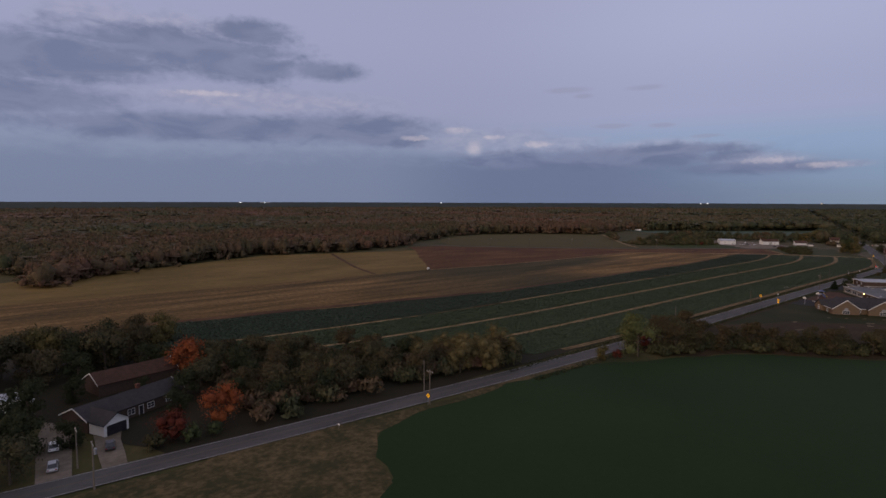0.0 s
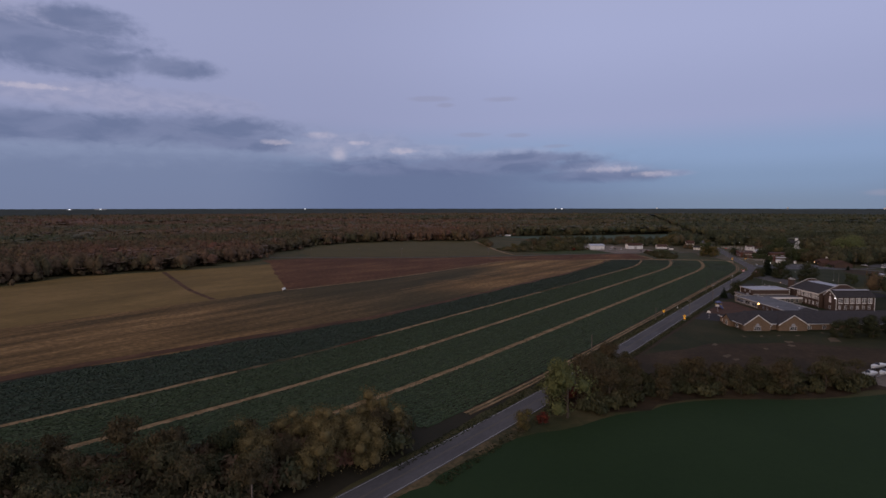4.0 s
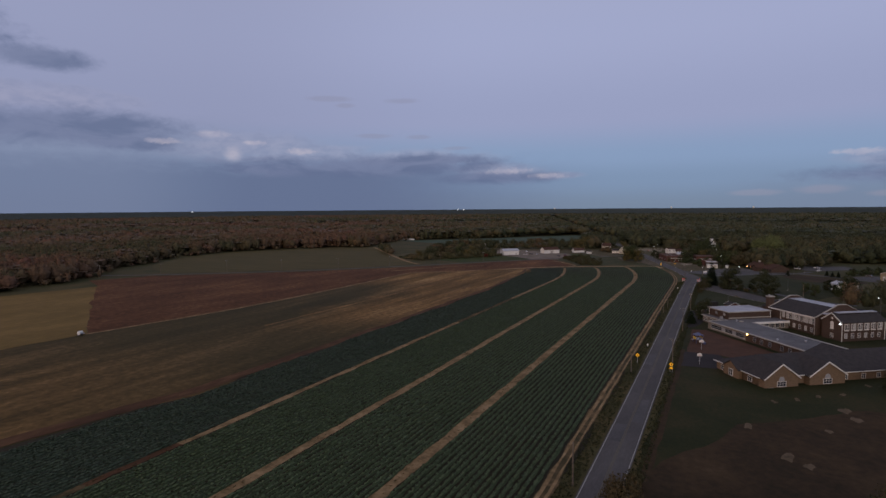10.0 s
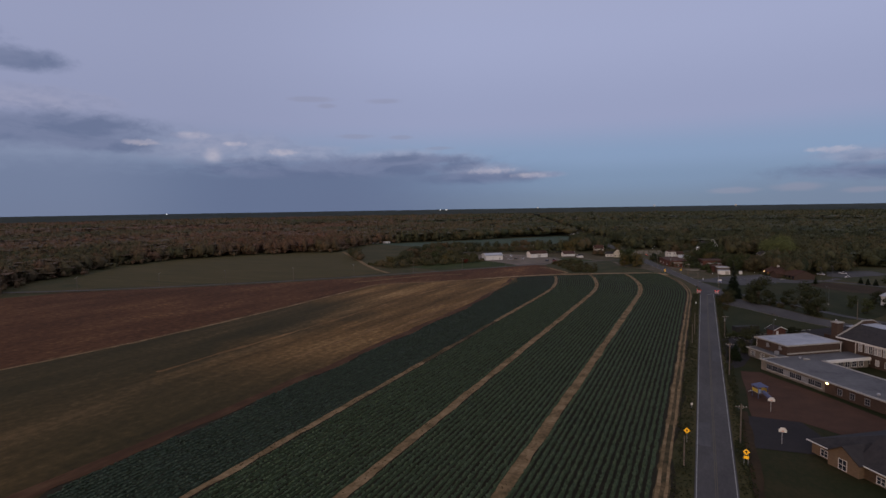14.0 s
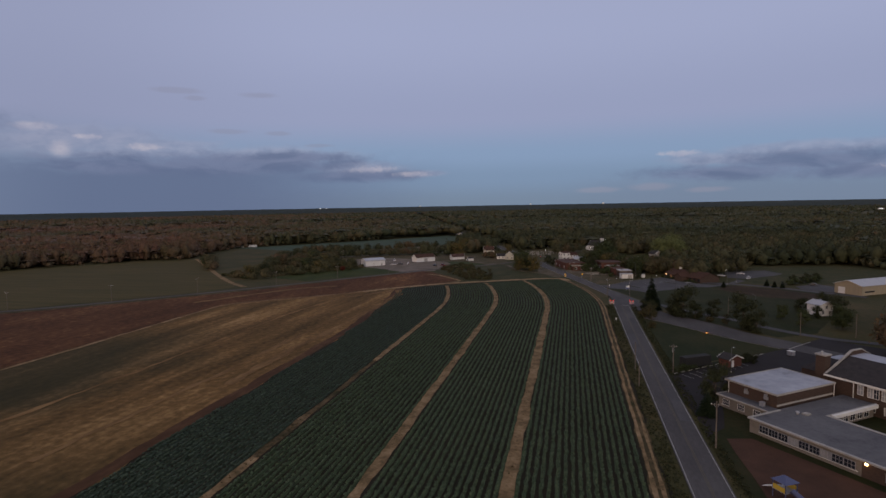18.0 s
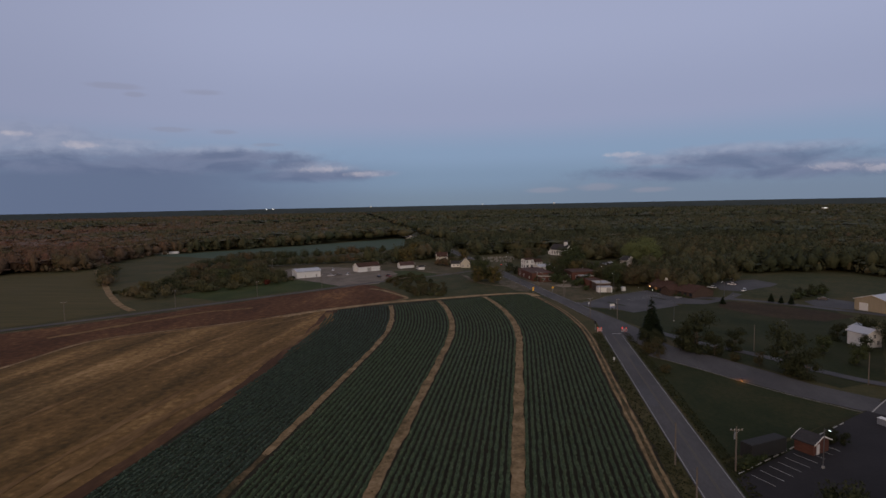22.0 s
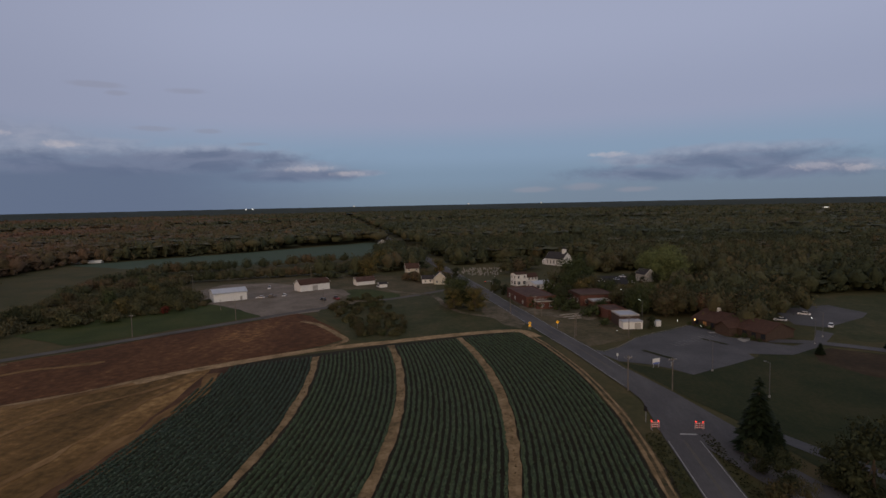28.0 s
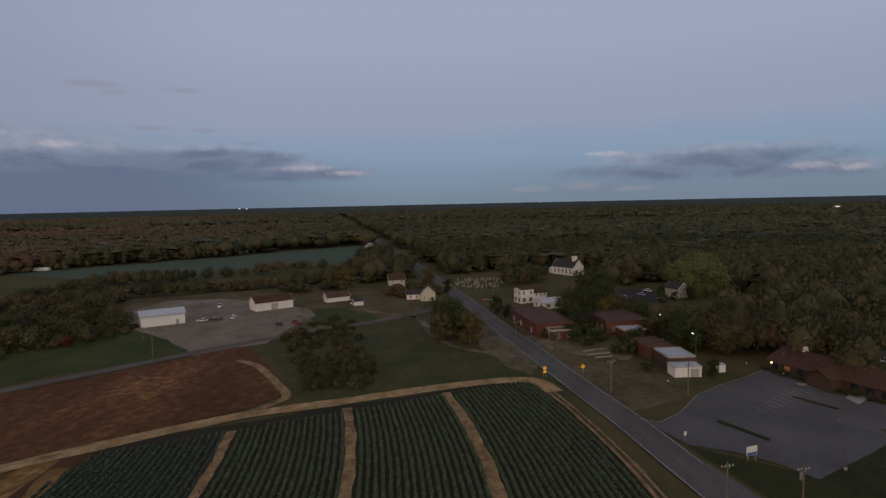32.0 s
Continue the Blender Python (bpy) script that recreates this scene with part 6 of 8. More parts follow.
house("grey_house", "grey two-storey house below a large tree", "house", 748, 60, 30, 8, 7, 4.6, 2.6, M_CONCRETE, M_SHINGLE, gables=((-1, (-2, 2), 1.0, 0.9, 1.4), (-1, (-2, 2), 3.6, 0.9, 1.4)), rows=((1, (-2.5, 2.5), 1.0, 0.9, 1.4),))
house("cottage_in_trees", "pale cottage half hidden by trees", "house", 734, 96, 20, 8, 7, 3.0, 2.4, M_WHITE, M_SHINGLE, gables=((-1, (-1.6, 1.6), 0.9, 0.9, 1.3),))
house("far_house", "pale house deep among the trees", "house", 897, 60, 40, 10, 8, 5.0, 3.0, M_WHITE, M_SHINGLE, gables=((-1, (-2, 2), 1.0, 1.0, 1.4),))
house("roadside_house", "grey house far along the village road", "house", 1050, 288, 20, 12, 9, 5.0, 3.0, M_CONCRETE, M_SHINGLE, gables=((-1, (-2, 2), 1.0, 1.0, 1.4),))

# church with a small steeple
c = house("church", "white wooden church with dark roof and small steeple", "church", 838, 103, -138, 18, 10, 5.2, 4.6, M_WHITE, M_SHINGLE, rows=((-1, (-6.5, -3.2, 0, 3.2, 6.5), 1.3, 1.1, 2.6),), gables=((1, (-2.6, 2.6), 1.2, 1.0, 2.4),))
part("steeple", Geo().box(4.6, 7.0, -1.2, 1.2, 8.0, 12.2).box(4.4, 7.2, -1.4, 1.4, 12.2, 12.4), M_WHITE, c)
part("spire", Geo().add([(4.5, -1.3, 12.4), (7.1, -1.3, 12.4), (7.1, 1.3, 12.4), (4.5, 1.3, 12.4), (5.8, 0, 14.6)], [(0, 1, 4), (1, 2, 4), (2, 3, 4), (3, 0, 4), (3, 2, 1, 0)]), M_SHINGLE, c)
part("porch", Geo().box(-14, -9.0, -3, 3, 0, 2.6).add([(-14.2, -3.2, 2.6), (-9, -3.2, 2.6), (-9, 3.2, 2.6), (-14.2, 3.2, 2.6), (-14.2, 0, 4.2), (-9, 0, 4.2)], [(0, 1, 5, 4), (2, 3, 4, 5), (3, 0, 4), (1, 2, 5), (0, 3, 2, 1)]), M_WHITE, c)

# brick buildings along the village road
flat_building("brick_store", "long low dark red brick building by the road", "shop", 679, 130.5, 16.5, 32, 14, 4.6, M_REDBRICK, M_REDROOF, ((90, (-10, 2, 11), 1.0, 1.4, 1.4), (180, (3,), 1.0, 1.4, 1.4)), fascia=M_REDBRICK, door=(180, 0))
flat_building("brick_annex", "low red brick annex by the road", "shop", 661, 124.5, 16.5, 5, 9, 3.4, M_REDBRICK, M_REDROOF, ((180, (-2, 2), 1.0, 1.4, 1.3),), fascia=M_CONCRETE)
flat_building("brick_hall", "orange-red brick hall with stepped flat roof", "hall", 676, 102, 12, 18, 16, 5.0, M_REDBRICK, M_REDROOF, ((180, (-5, 5), 1.4, 1.6, 1.6), (90, (-5, 0, 5), 1.4, 1.6, 1.6)), fascia=M_BRICK)
flat_building("brick_porch", "small brick block with a pale flat roof", "hall", 663.2, 100, 12, 6.5, 8, 3.3, M_REDBRICK, M_MEMBRANE, ((180, (-2,), 0.9, 1.2, 1.3),), fascia=M_CONCRETE, door=(180, 1.5))
flat_building("brick_workshop", "plain dark red brick workshop", "workshop", 640, 98.6, 14, 12, 8, 4.0, M_REDBRICK, M_REDROOF, (), fascia=M_REDBRICK)
flat_building("grey_roof_workshop", "brick workshop with a pale sheet roof", "workshop", 627.2, 95.6, 9, 9.5, 7.6, 4.3, M_BRICK, M_MEMBRANE, (), fascia=M_CONCRETE)
b = flat_building("white_storage", "white corrugated storage block with a metal roof", "storage", 620.0, 94.9, -81, 7.4, 4.6, 2.9, M_WHITEMETAL, M_ROOFMETAL, (), fascia=M_ROOFMETAL, parapet=0.15)
for i in range(10):
    part("rib", Geo().box(-3.5 + 0.74 * i, -3.43 + 0.74 * i, -2.34, -2.3, 0.1, 2.6), M_WHITEMETAL, b)
part("door", Geo().box(0.6, 3.0, -2.4, -2.3, 0.05, 2.4), M_CONCRETE, b, "pale roller door")

# long brown building by the car park
r = house("long_brown_building", "long low brown building with hipped shingle roof", "restaurant", 616.6, 56.8, 30, 31, 14, 2.7, 2.9, M_BRICK, M_BROWNROOF, door=(-1.5, 1), trim=False)
for i, q in enumerate((-14.5, -11, -7.5, 2.5, 6, 9.5, 13)):
    window(r, q, 7.0, 0.8, 1.5, 1.5, 90, glass=M_WARMPANE if i == 5 else None, trim=M_DARK)
part("entry_gable", gable_walls(5, 6, 2.9, 1.9).turned(pose(-1.5, 8.4, 0, 0, 0, 90)), M_BRICK, r)
part("entry_roof", gable_roof(7, 6, 2.9, 1.9).turned(pose(-1.5, 7.6, 0.01, 0, 0, 90)), M_BROWNROOF, r)
part("roof_vent", Geo().box(9, 10.6, -1.0, 0.6, 5.2, 7.0), M_WHITEMETAL, r, "pale box vent on the ridge")
part("wall_lamp", Geo().box(13.8, 14.2, 7.0, 7.2, 2.2, 2.4), M_LAMPWARM, r, "lit warm wall lamp")

# barn and houses beyond the side lane
t = house("tan_metal_barn", "tan metal barn with pale roof", "barn", 575, -21, -58, 30, 14, 4.8, 2.2, M_TANMETAL, M_ROOFMETAL)
part("door", Geo().box(-15.08, -15.0, 1.5, 5.0, 0.05, 3.4), M_WHITE, t, "white roller door")
part("window_band", Geo().box(-13, -6, -7.06, -7.0, 1.4, 2.1), M_GLASS, t)
house("lane_house", "narrow white two-storey house with bright metal roof", "house", 508, 27, 20, 7, 6, 4.6, 1.4, M_WHITE, M_ROOFMETAL, gables=((-1, (-1.5, 1.5), 0.9, 0.9, 1.3), (-1, (0,), 3.1, 0.9, 1.2)))
house("lane_shed", "small shed with a bright metal roof", "shed", 521, 20, 10, 6, 6, 2.8, 1.2, M_WHITE, M_MEMBRANE)

# farmstead at the start of the flight
f = house("ranch_house", "low ranch house with dark roof and white porch", "house", 27.3, 147.4, 24, 24, 9, 2.8, 2.0, M_BRICK, M_SHINGLE, rows=((-1, (-6, -2, 3, 8), 0.9, 1.6, 1.2),), door=(0.5, -1), chimney=3)
part("porch_gable", gable_walls(6, 5.5, 2.7, 1.7).turned(pose(-9, -6.6, 0, 0, 0, 90)), M_WHITE, f)
part("porch_roof", gable_roof(8, 5.5, 2.7, 1.7).turned(pose(-9, -5.6, 0.01, 0, 0, 90)), M_SHINGLE, f)
part("garage_door", Geo().box(-11.2, -6.8, -9.68, -9.6, 0.05, 2.3), M_DARK, f)
house("long_barn", "long barn with a faded red-brown roof", "barn", 33, 169, 12, 20, 9, 3.2, 2.2, M_BRICK, M_BROWNROOF)
house("white_trailer_home", "long white trailer home", "house", 0, 168.5, -14, 22, 5, 3.0, 0.8, M_WHITEMETAL, M_ROOFMETAL, rows=((-1, (-8, -3, 3, 8), 1.2, 1.0, 1.0),))

# ---- the school: blocks share one grid, x leads away from the road, y along the village road ----
SCHOOL = pose(368.1, 92.7, 0, 0, 0, -54)


def block(name, label, category="school"):
    return thing(name, label, category, SCHOOL.copy())


w = block("school_flat_wing", "long flat-roofed school wing with ribbon windows")
part("wall", Geo().box(2.0, 17, -20, -4, 0, 3.0).box(2.0, 33.6, -4, 2.1, 0, 3.0).box(9.2, 33.6, 2.1, 2.9, 0, 3.0), M_PANEL, w, "grey-tan panelled wall")
part("brick_wall", Geo().box(2.0, 17, -49, -20, 0, 3.0), M_BRICK, w, "dark brick wall")
part("rear_wall", Geo().box(9.2, 12.2, 2.9, 16, 0, 2.8).box(12.2, 31.5, 16.2, 17, 0, 2.8), M_PANEL, w, "grey lower wall beside the gym")
part("roof", Geo().prism([(2.25, -48.7), (16.7, -48.7), (16.7, -4.25), (33.3, -4.25), (33.3, 2.6), (11.3, 2.6), (11.3, 1.8), (2.25, 1.8)], 3.004, 3.16), M_TARROOF, w, "grey flat roof with dark puddle stains")
part("rear_roof", Geo().prism([(9.0, 3.1), (12.1, 3.1), (12.1, 16.2), (9.0, 16.2)], 2.81, 2.95), M_TARROOF, w)
g = Geo()
for x0, x1, y0, y1 in ((1.6, 2.25, -49.4, 2.4), (2.25, 17.4, -49.4, -48.7), (16.7, 17.4, -48.7, -4.6), (16.7, 33.6, -4.6, -4.25), (2.25, 11.3, 1.8, 2.4)):
    g.box(x0, x1, y0, y1, 2.96, 3.26)
part("fascia", g, M_CONCRETE, w, "pale roof edge")
part("canopy_fascia", Geo().box(18.0, 33.2, -5.2, -4.62, 2.5, 3.26), M_WHITE, w, "deep white canopy edge over the court")
part("rear_fascia", Geo().box(8.7, 9.0, 3.1, 16.5, 2.7, 3.0).box(9.0, 12.1, 16.2, 16.5, 2.7, 3.0), M_CONCRETE, w)
for i in range(9):
    y = -18.0 + 2.1 * i
    window(w, 2.0, y, 0.9, 1.9, 1.35, 180, glass=M_PALEBLIND if i in (2, 5) else None, bars=2, trim=M_STEEL)
part("sill_band", Geo().box(1.9, 2.0, -19.4, -0.1, 0.68, 0.84), M_WHITE, w)
for y in (-24.5, -28.0, -32.0, -37.5, -41.0, -45.5):
    window(w, 2.0, y, 0.8, 1.2, 1.4, 180, trim=M_STEEL)
for i in range(6):
    window(w, 18.9 + 2.4 * i, -4, 0.6, 1.6, 1.7, -90, bars=1)
for i, y in enumerate((6, 10, 14)):
    window(w, 9.2, y, 0.8, 1.6, 1.3, 180, bars=2)
part("wall_lamp", Geo().box(1.7, 1.99, -21.0, -20.6, 2.5, 2.85), M_LAMPWARM, w, "lit warm wall lamp")
for x, y, r in ((12.5, -1.0, 0.45), (4.0, -33.0, 0.42), (11.5, -37.0, 0.4)):
    part("roof_vent", Geo().tube((x, y, 3.16), (x, y, 3.58), r * 0.55, r * 0.55, 10).tube((x, y, 3.58), (x, y, 3.83), r, r * 0.6, 12), M_STEEL, w, "pale mushroom roof vent")
part("roof_hatch", Geo().box(13.2, 14.6, -2.6, -1.4, 3.16, 3.43), M_CONCRETE, w)
part("roof_unit", Geo().box(10.2, 11.1, 5.4, 6.3, 2.95, 3.95), M_STEEL, w).location = (0, 0, 0)

gy = block("gymnasium", "brick gymnasium block with a pale flat roof")
part("wall", Geo().box(12.2, 31.2, 3.5, 16.2, 0, 5.9), M_BRICK, gy)
part("roof", Geo().box(12.0, 31.5, 3.4, 16.5, 5.904, 6.06), M_MEMBRANE, gy, "pale blue-grey membrane roof")
g = Geo()
for x0, x1, y0, y1 in ((11.75, 31.75, 3.15, 3.4), (11.75, 31.75, 16.5, 16.75), (11.75, 12.0, 3.4, 16.5), (31.5, 31.75, 3.4, 16.5)):
    g.box(x0, x1, y0, y1, 5.78, 6.16)
part("fascia", g, M_CONCRETE, gy, "pale roof edge")
part("flashing", Geo().box(12.2, 31.2, 3.4, 3.5, 3.3, 3.7), M_CONCRETE, gy)
for px, py in ((31.34, 3.3), (12.06, 15.8)):
    part("downpipe", Geo().tube((px, py, 0.1), (px, py, 5.7), 0.09, 0.09, 8), M_WHITE, gy)
for y, z in ((6.0, 4.2), (11.0, 4.0)):
    part("wall_vent", Geo().box(11.85, 12.2, y - 0.5, y + 0.5, z, z + 0.7).tube((11.9, y, z + 0.7), (11.9, y, z + 1.2), 0.3, 0.42, 8), M_STEEL, gy, "pale wall vent hood")

ch = block("school_chimney", "tall square brick school chimney", "chimney")
part("shaft", Geo().box(34.4, 36.6, 7.6, 9.8, 0, 10.9), M_BRICK, ch)
part("cap", Geo().box(34.2, 36.8, 7.4, 10.0, 10.9, 11.25), M_CONCRETE, ch)
part("flue", Geo().tube((35.0, 8.7, 11.25), (35.0, 8.7, 11.9), 0.3, 0.3, 10), M_STEEL, ch).location = (0, 0, 0)

mb = block("school_main_building", "two-storey brick school building with slate roof")
part("wall", Geo().box(34, 56, -17.2, 6.5, 0, 7.0), M_BRICK, mb)


def slope(x0, x1, y0, y1, z0, z1, t=0.2):
    """A roof slab that climbs along x."""
    v = [(x0, y0, z0), (x1, y0, z1), (x1, y1, z1), (x0, y1, z0)]
    return Geo().add(v + [(p[0], p[1], p[2] + t) for p in v], [(3, 2, 1, 0), (4, 5, 6, 7), (0, 1, 5, 4), (1, 2, 6, 5), (2, 3, 7, 6), (3, 0, 4, 7)])


part("roof", slope(33.4, 42, -16.9, 6.9, 6.85, 10.2), M_SHINGLE, mb, "dark slate front slope")
part("rear_roof", slope(48, 56.6, -16.9, 6.9, 10.2, 6.85), M_SHINGLE, mb)
part("roof_deck", Geo().box(42, 48, -16.9, 6.9, 10.1, 10.38), M_MEMBRANE, mb, "pale flat deck along the ridge")
part("eave_board", Geo().box(33.2, 33.42, -17.1, 7.0, 6.6, 6.98), M_WHITE, mb, "white eave board")
GABLE = [(33.6, 6.9), (41.6, 10.6), (43.2, 11.4), (46.8, 11.4), (48.4, 10.6), (56.4, 6.9)]
for y0 in (-17.4, 6.6):
    g = Geo()
    n = len(GABLE)
    v = [(x, y0, z) for x, z in GABLE] + [(56.4, y0, 0), (33.6, y0, 0)]
    v += [(p[0], p[1] + 0.4, p[2]) for p in v]
    k = n + 2
    g.add(v, [tuple(range(k))[::-1], tuple(range(k, 2 * k))] + [(i, (i + 1) % k, k + (i + 1) % k, k + i) for i in range(k)])
    gb = part("parapet_gable", g, M_BRICK, mb, "brick gable raised above the roof")
    for (xa, za), (xb, zb) in zip(GABLE, GABLE[1:]):
        part("coping", Geo().add([(xa, y0 - 0.1, za), (xb, y0 - 0.1, zb), (xb, y0 + 0.5, zb), (xa, y0 + 0.5, za), (xa, y0 - 0.1, za + 0.22), (xb, y0 - 0.1, zb + 0.22), (xb, y0 + 0.5, zb + 0.22), (xa, y0 + 0.5, za + 0.22)],
             [(3, 2, 1, 0), (4, 5, 6, 7), (0, 1, 5, 4), (2, 3, 7, 6), (1, 2, 6, 5), (3, 0, 4, 7)]), M_CONCRETE, gb, "pale stone coping")
for i, y in enumerate((-15.2, -12.3, -9.4, -6.5, -3.6)):
    window(mb, 34, y - 0.62, 4.1, 1.0, 2.1, 180, glass=M_PALEBLIND if i % 2 else None)
    window(mb, 34, y + 0.62, 4.1, 1.0, 2.1, 180, glass=M_PALEBLIND)
    part("window_head", Geo().box(33.9, 34.0, y - 1.3, y + 1.3, 6.25, 6.55), M_WHITE, mb, "white lintel board")
    window(mb, 34, y, 1.0, 1.0, 1.6, 180, glass=M_PALEBLIND if i % 2 else None)
window(mb, 34, -0.9, 4.1, 1.1, 2.1, 180, glass=M_PALEBLIND)
part("hip_block", Geo().box(37, 50, 7.0, 15, 0, 6.0), M_BRICK, mb)
part("hip_roof", Geo().add([(36.6, 7.02, 6.0), (50.4, 7.02, 6.0), (50.4, 15.4, 6.0), (36.6, 15.4, 6.0), (41, 7.02, 9.0), (46, 7.02, 9.0), (46, 11, 9.0), (41, 11, 9.0)],
     [(3, 2, 1, 0), (0, 1, 5, 4), (1, 2, 6, 5), (2, 3, 7, 6), (3, 0, 4, 7), (4, 5, 6, 7)]), M_SHINGLE, mb)
part("hip_deck", Geo().box(41.1, 45.9, 7.1, 10.9, 9.004, 9.12), M_MEMBRANE, mb)
part("downpipe", Geo().tube((33.9, 0.6, 0.1), (33.9, 0.6, 6.7), 0.1, 0.1, 8), M_WHITE, mb)
part("downpipe", Geo().tube((33.9, -16.6, 0.1), (33.9, -16.6, 6.7), 0.1, 0.1, 8), M_WHITE, mb)

sw = block("school_side_wing", "two-storey brick school wing with white windows")
part("wall", gable_walls(18.5, 8.4, 7.0, 2.8).turned(pose(43.75, -23.8, 0)), M_BRICK, sw)
part("roof", gable_roof(18.5, 8.4, 7.0, 2.8, 0.35).turned(pose(43.75, -23.8, 0)), M_SHINGLE, sw)
part("link", Geo().box(36, 50, -19.65, -17.45, 0, 8.4), M_BRICK, sw)
part("link_roof", Geo().box(35.8, 50.2, -19.9, -17.45, 8.404, 8.6), M_MEMBRANE, sw, "pale flat roof over the link")
part("roof_deck", Geo().box(36, 52.5, -24.9, -22.7, 9.8, 10.06), M_MEMBRANE, sw, "pale strip along the ridge")
g = Geo()
for q in (1, -1):
    g.add([(34.05, -23.8, 9.75), (34.05, -23.8 + q * 4.6, 6.7), (34.05, -23.8 + q * 4.6, 7.05), (34.05, -23.8, 10.15), (34.13, -23.8, 9.75), (34.13, -23.8 + q * 4.6, 6.7), (34.13, -23.8 + q * 4.6, 7.05), (34.13, -23.8, 10.15)],
          [(0, 1, 2, 3), (7, 6, 5, 4), (0, 4, 5, 1), (3, 2, 6, 7), (1, 5, 6, 2), (0, 3, 7, 4)])
part("bargeboard", g, M_WHITE, sw)
for i in range(6):
    x = 36.6 + 2.8 * i
    window(sw, x - 0.5, -28.03, 4.3, 0.78, 2.0, -90)
    window(sw, x + 0.5, -28.03, 4.3, 0.78, 2.0, -90, glass=M_PALEBLIND if i % 2 else None)
    part("surround", Geo().box(x - 1.02, x + 1.02, -28.03, -28.0, 3.85, 6.5), M_WHITE, sw, "white panel round the window")
    window(sw, x - 0.3, -28.0, 1.3, 1.0, 1.6, -90, glass=M_PALEBLIND if i in (0, 3) else None)
part("corner_board", Geo().box(34.48, 34.75, -28.06, -28.0, 0, 6.9).box(52.7, 53.02, -28.06, -28.0, 0, 6.9), M_WHITE, sw)
part("arched_panel", Geo().box(34.42, 34.5, -24.5, -23.1, 3.9, 6.2).tube((34.42, -23.8, 6.2), (34.5, -23.8, 6.2), 0.7, 0.7, 16), M_WHITE, sw, "white arched panel in the gable")
part("medallion", Geo().tube((34.4, -23.8, 8.0), (34.5, -23.8, 8.0), 0.35, 0.35, 14), M_WHITE, sw)
window(sw, 34.5, -23.8, 0.9, 1.2, 1.4, 180, bars=1)
part("wall_lamp", Geo().box(34.1, 34.48, -27.6, -27.2, 6.2, 6.5), M_LAMPWHITE, sw, "lit white wall lamp")

# classroom wing with two front gables
cw = block("classroom_wing", "low brick classroom wing with dark gabled roof")
cw.matrix_world = SCHOOL @ pose(1.7, 2.2, -0.65)
part("wall", Geo().box(-32.4, 46, -69.6, -51.6, 0, 3.3), M_TANBRICK, cw, "tan brick wall")
part("roof", Geo().add([(-33.0, -70.2, 3.25), (46.5, -70.2, 3.25), (46.5, -51.0, 3.25), (-33.0, -51.0, 3.25), (-23.4, -60.6, 7.0), (46.5, -60.6, 7.0)],
     [(0, 1, 5, 4), (2, 3, 4, 5), (3, 0, 4), (1, 2, 5), (3, 2, 1, 0)]), M_SHINGLE, cw, "dark shingle roof, hipped at one end")
part("gutter", Geo().box(-33.1, 46.5, -70.34, -70.21, 3.1, 3.28).box(-33.14, -33.01, -70.3, -50.9, 3.1, 3.28), M_WHITE, cw)


def front_gable(x, half, peak):
    """A gable that stands out from the long wall, with an arched window."""
    g = part("front_gable", gable_walls(9, 2 * half, 3.3, peak - 3.3).turned(pose(x, -67.2, 0, 0, 0, -90)), M_TANBRICK, cw, "tan brick front gable")
    part("gable_roof", gable_roof(10.0, 2 * half, 3.3, peak - 3.3, 0.45).turned(pose(x, -66.6, 0.01, 0, 0, -90)), M_SHINGLE, g)
    b = Geo()
    s = (peak - 3.3) / half
    for q in (1, -1):
        xa, xb = x, x + q * (half + 0.5)
        za, zb = peak + 0.02, 3.3 - 0.5 * s
        b.add([(xa, -72.1, za - 0.05), (xb, -72.1, zb - 0.05), (xb, -72.1, zb + 0.3), (xa, -72.1, za + 0.3), (xa, -72.2, za - 0.05), (xb, -72.2, zb - 0.05), (xb, -72.2, zb + 0.3), (xa, -72.2, za + 0.3)],
              [(0, 1, 2, 3), (7, 6, 5, 4), (0, 4, 5, 1), (3, 2, 6, 7), (1, 5, 6, 2), (0, 3, 7, 4)])
    part("bargeboard", b, M_WHITE, g, "white bargeboard")
    window(g, x, -71.7, 1.0, 2.6, 1.3, -90, bars=2)
    a = Geo()
    pts = [(x - 0.85, 2.45)] + [(x - 0.85 * math.cos(math.pi * i / 8), 2.75 + 0.95 * math.sin(math.pi * i / 8)) for i in range(9)] + [(x + 0.85, 2.45)]
    v = [(px, -71.82, pz) for px, pz in pts] + [(px, -71.7, pz) for px, pz in pts]
    n = len(pts)
    a.add(v, [tuple(range(n)), tuple(range(2 * n - 1, n - 1, -1))] + [(i, n + i, n + (i + 1) % n, (i + 1) % n) for i in range(n)])
    part("arched_light", a, M_PALEBLIND, g, "pale arched top light")


front_gable(-27.2, 5.2, 7.0)
front_gable(-12.8, 5.6, 6.9)
part("side_gable", gable_walls(6, 6.4, 3.3, 2.0).turned(pose(-30.6, -59.6, 0)), M_TANBRICK, cw)
part("side_gable_roof", gable_roof(8, 6.4, 3.3, 2.0, 0.4).turned(pose(-29.6, -59.6, 0.01)), M_SHINGLE, cw)
window(cw, -33.6, -59.6, 1.0, 1.6, 1.8, 180, bars=1)
part("entry_lamp", Geo().box(-31.2, -29.6, -71.86, -71.74, 0.25, 0.75), M_PALEBLIND, cw, "pale box below the window")
for x in (-21.4, -8.2, -5.0, 1.0, 6.0, 22.0, 28.0, 34.0, 40.0):
    window(cw, x, -69.6, 1.1, 1.2, 1.2, -90)
for y in (-66, -54.5):
    window(cw, -32.4, y, 1.1, 1.5, 1.2, 180)
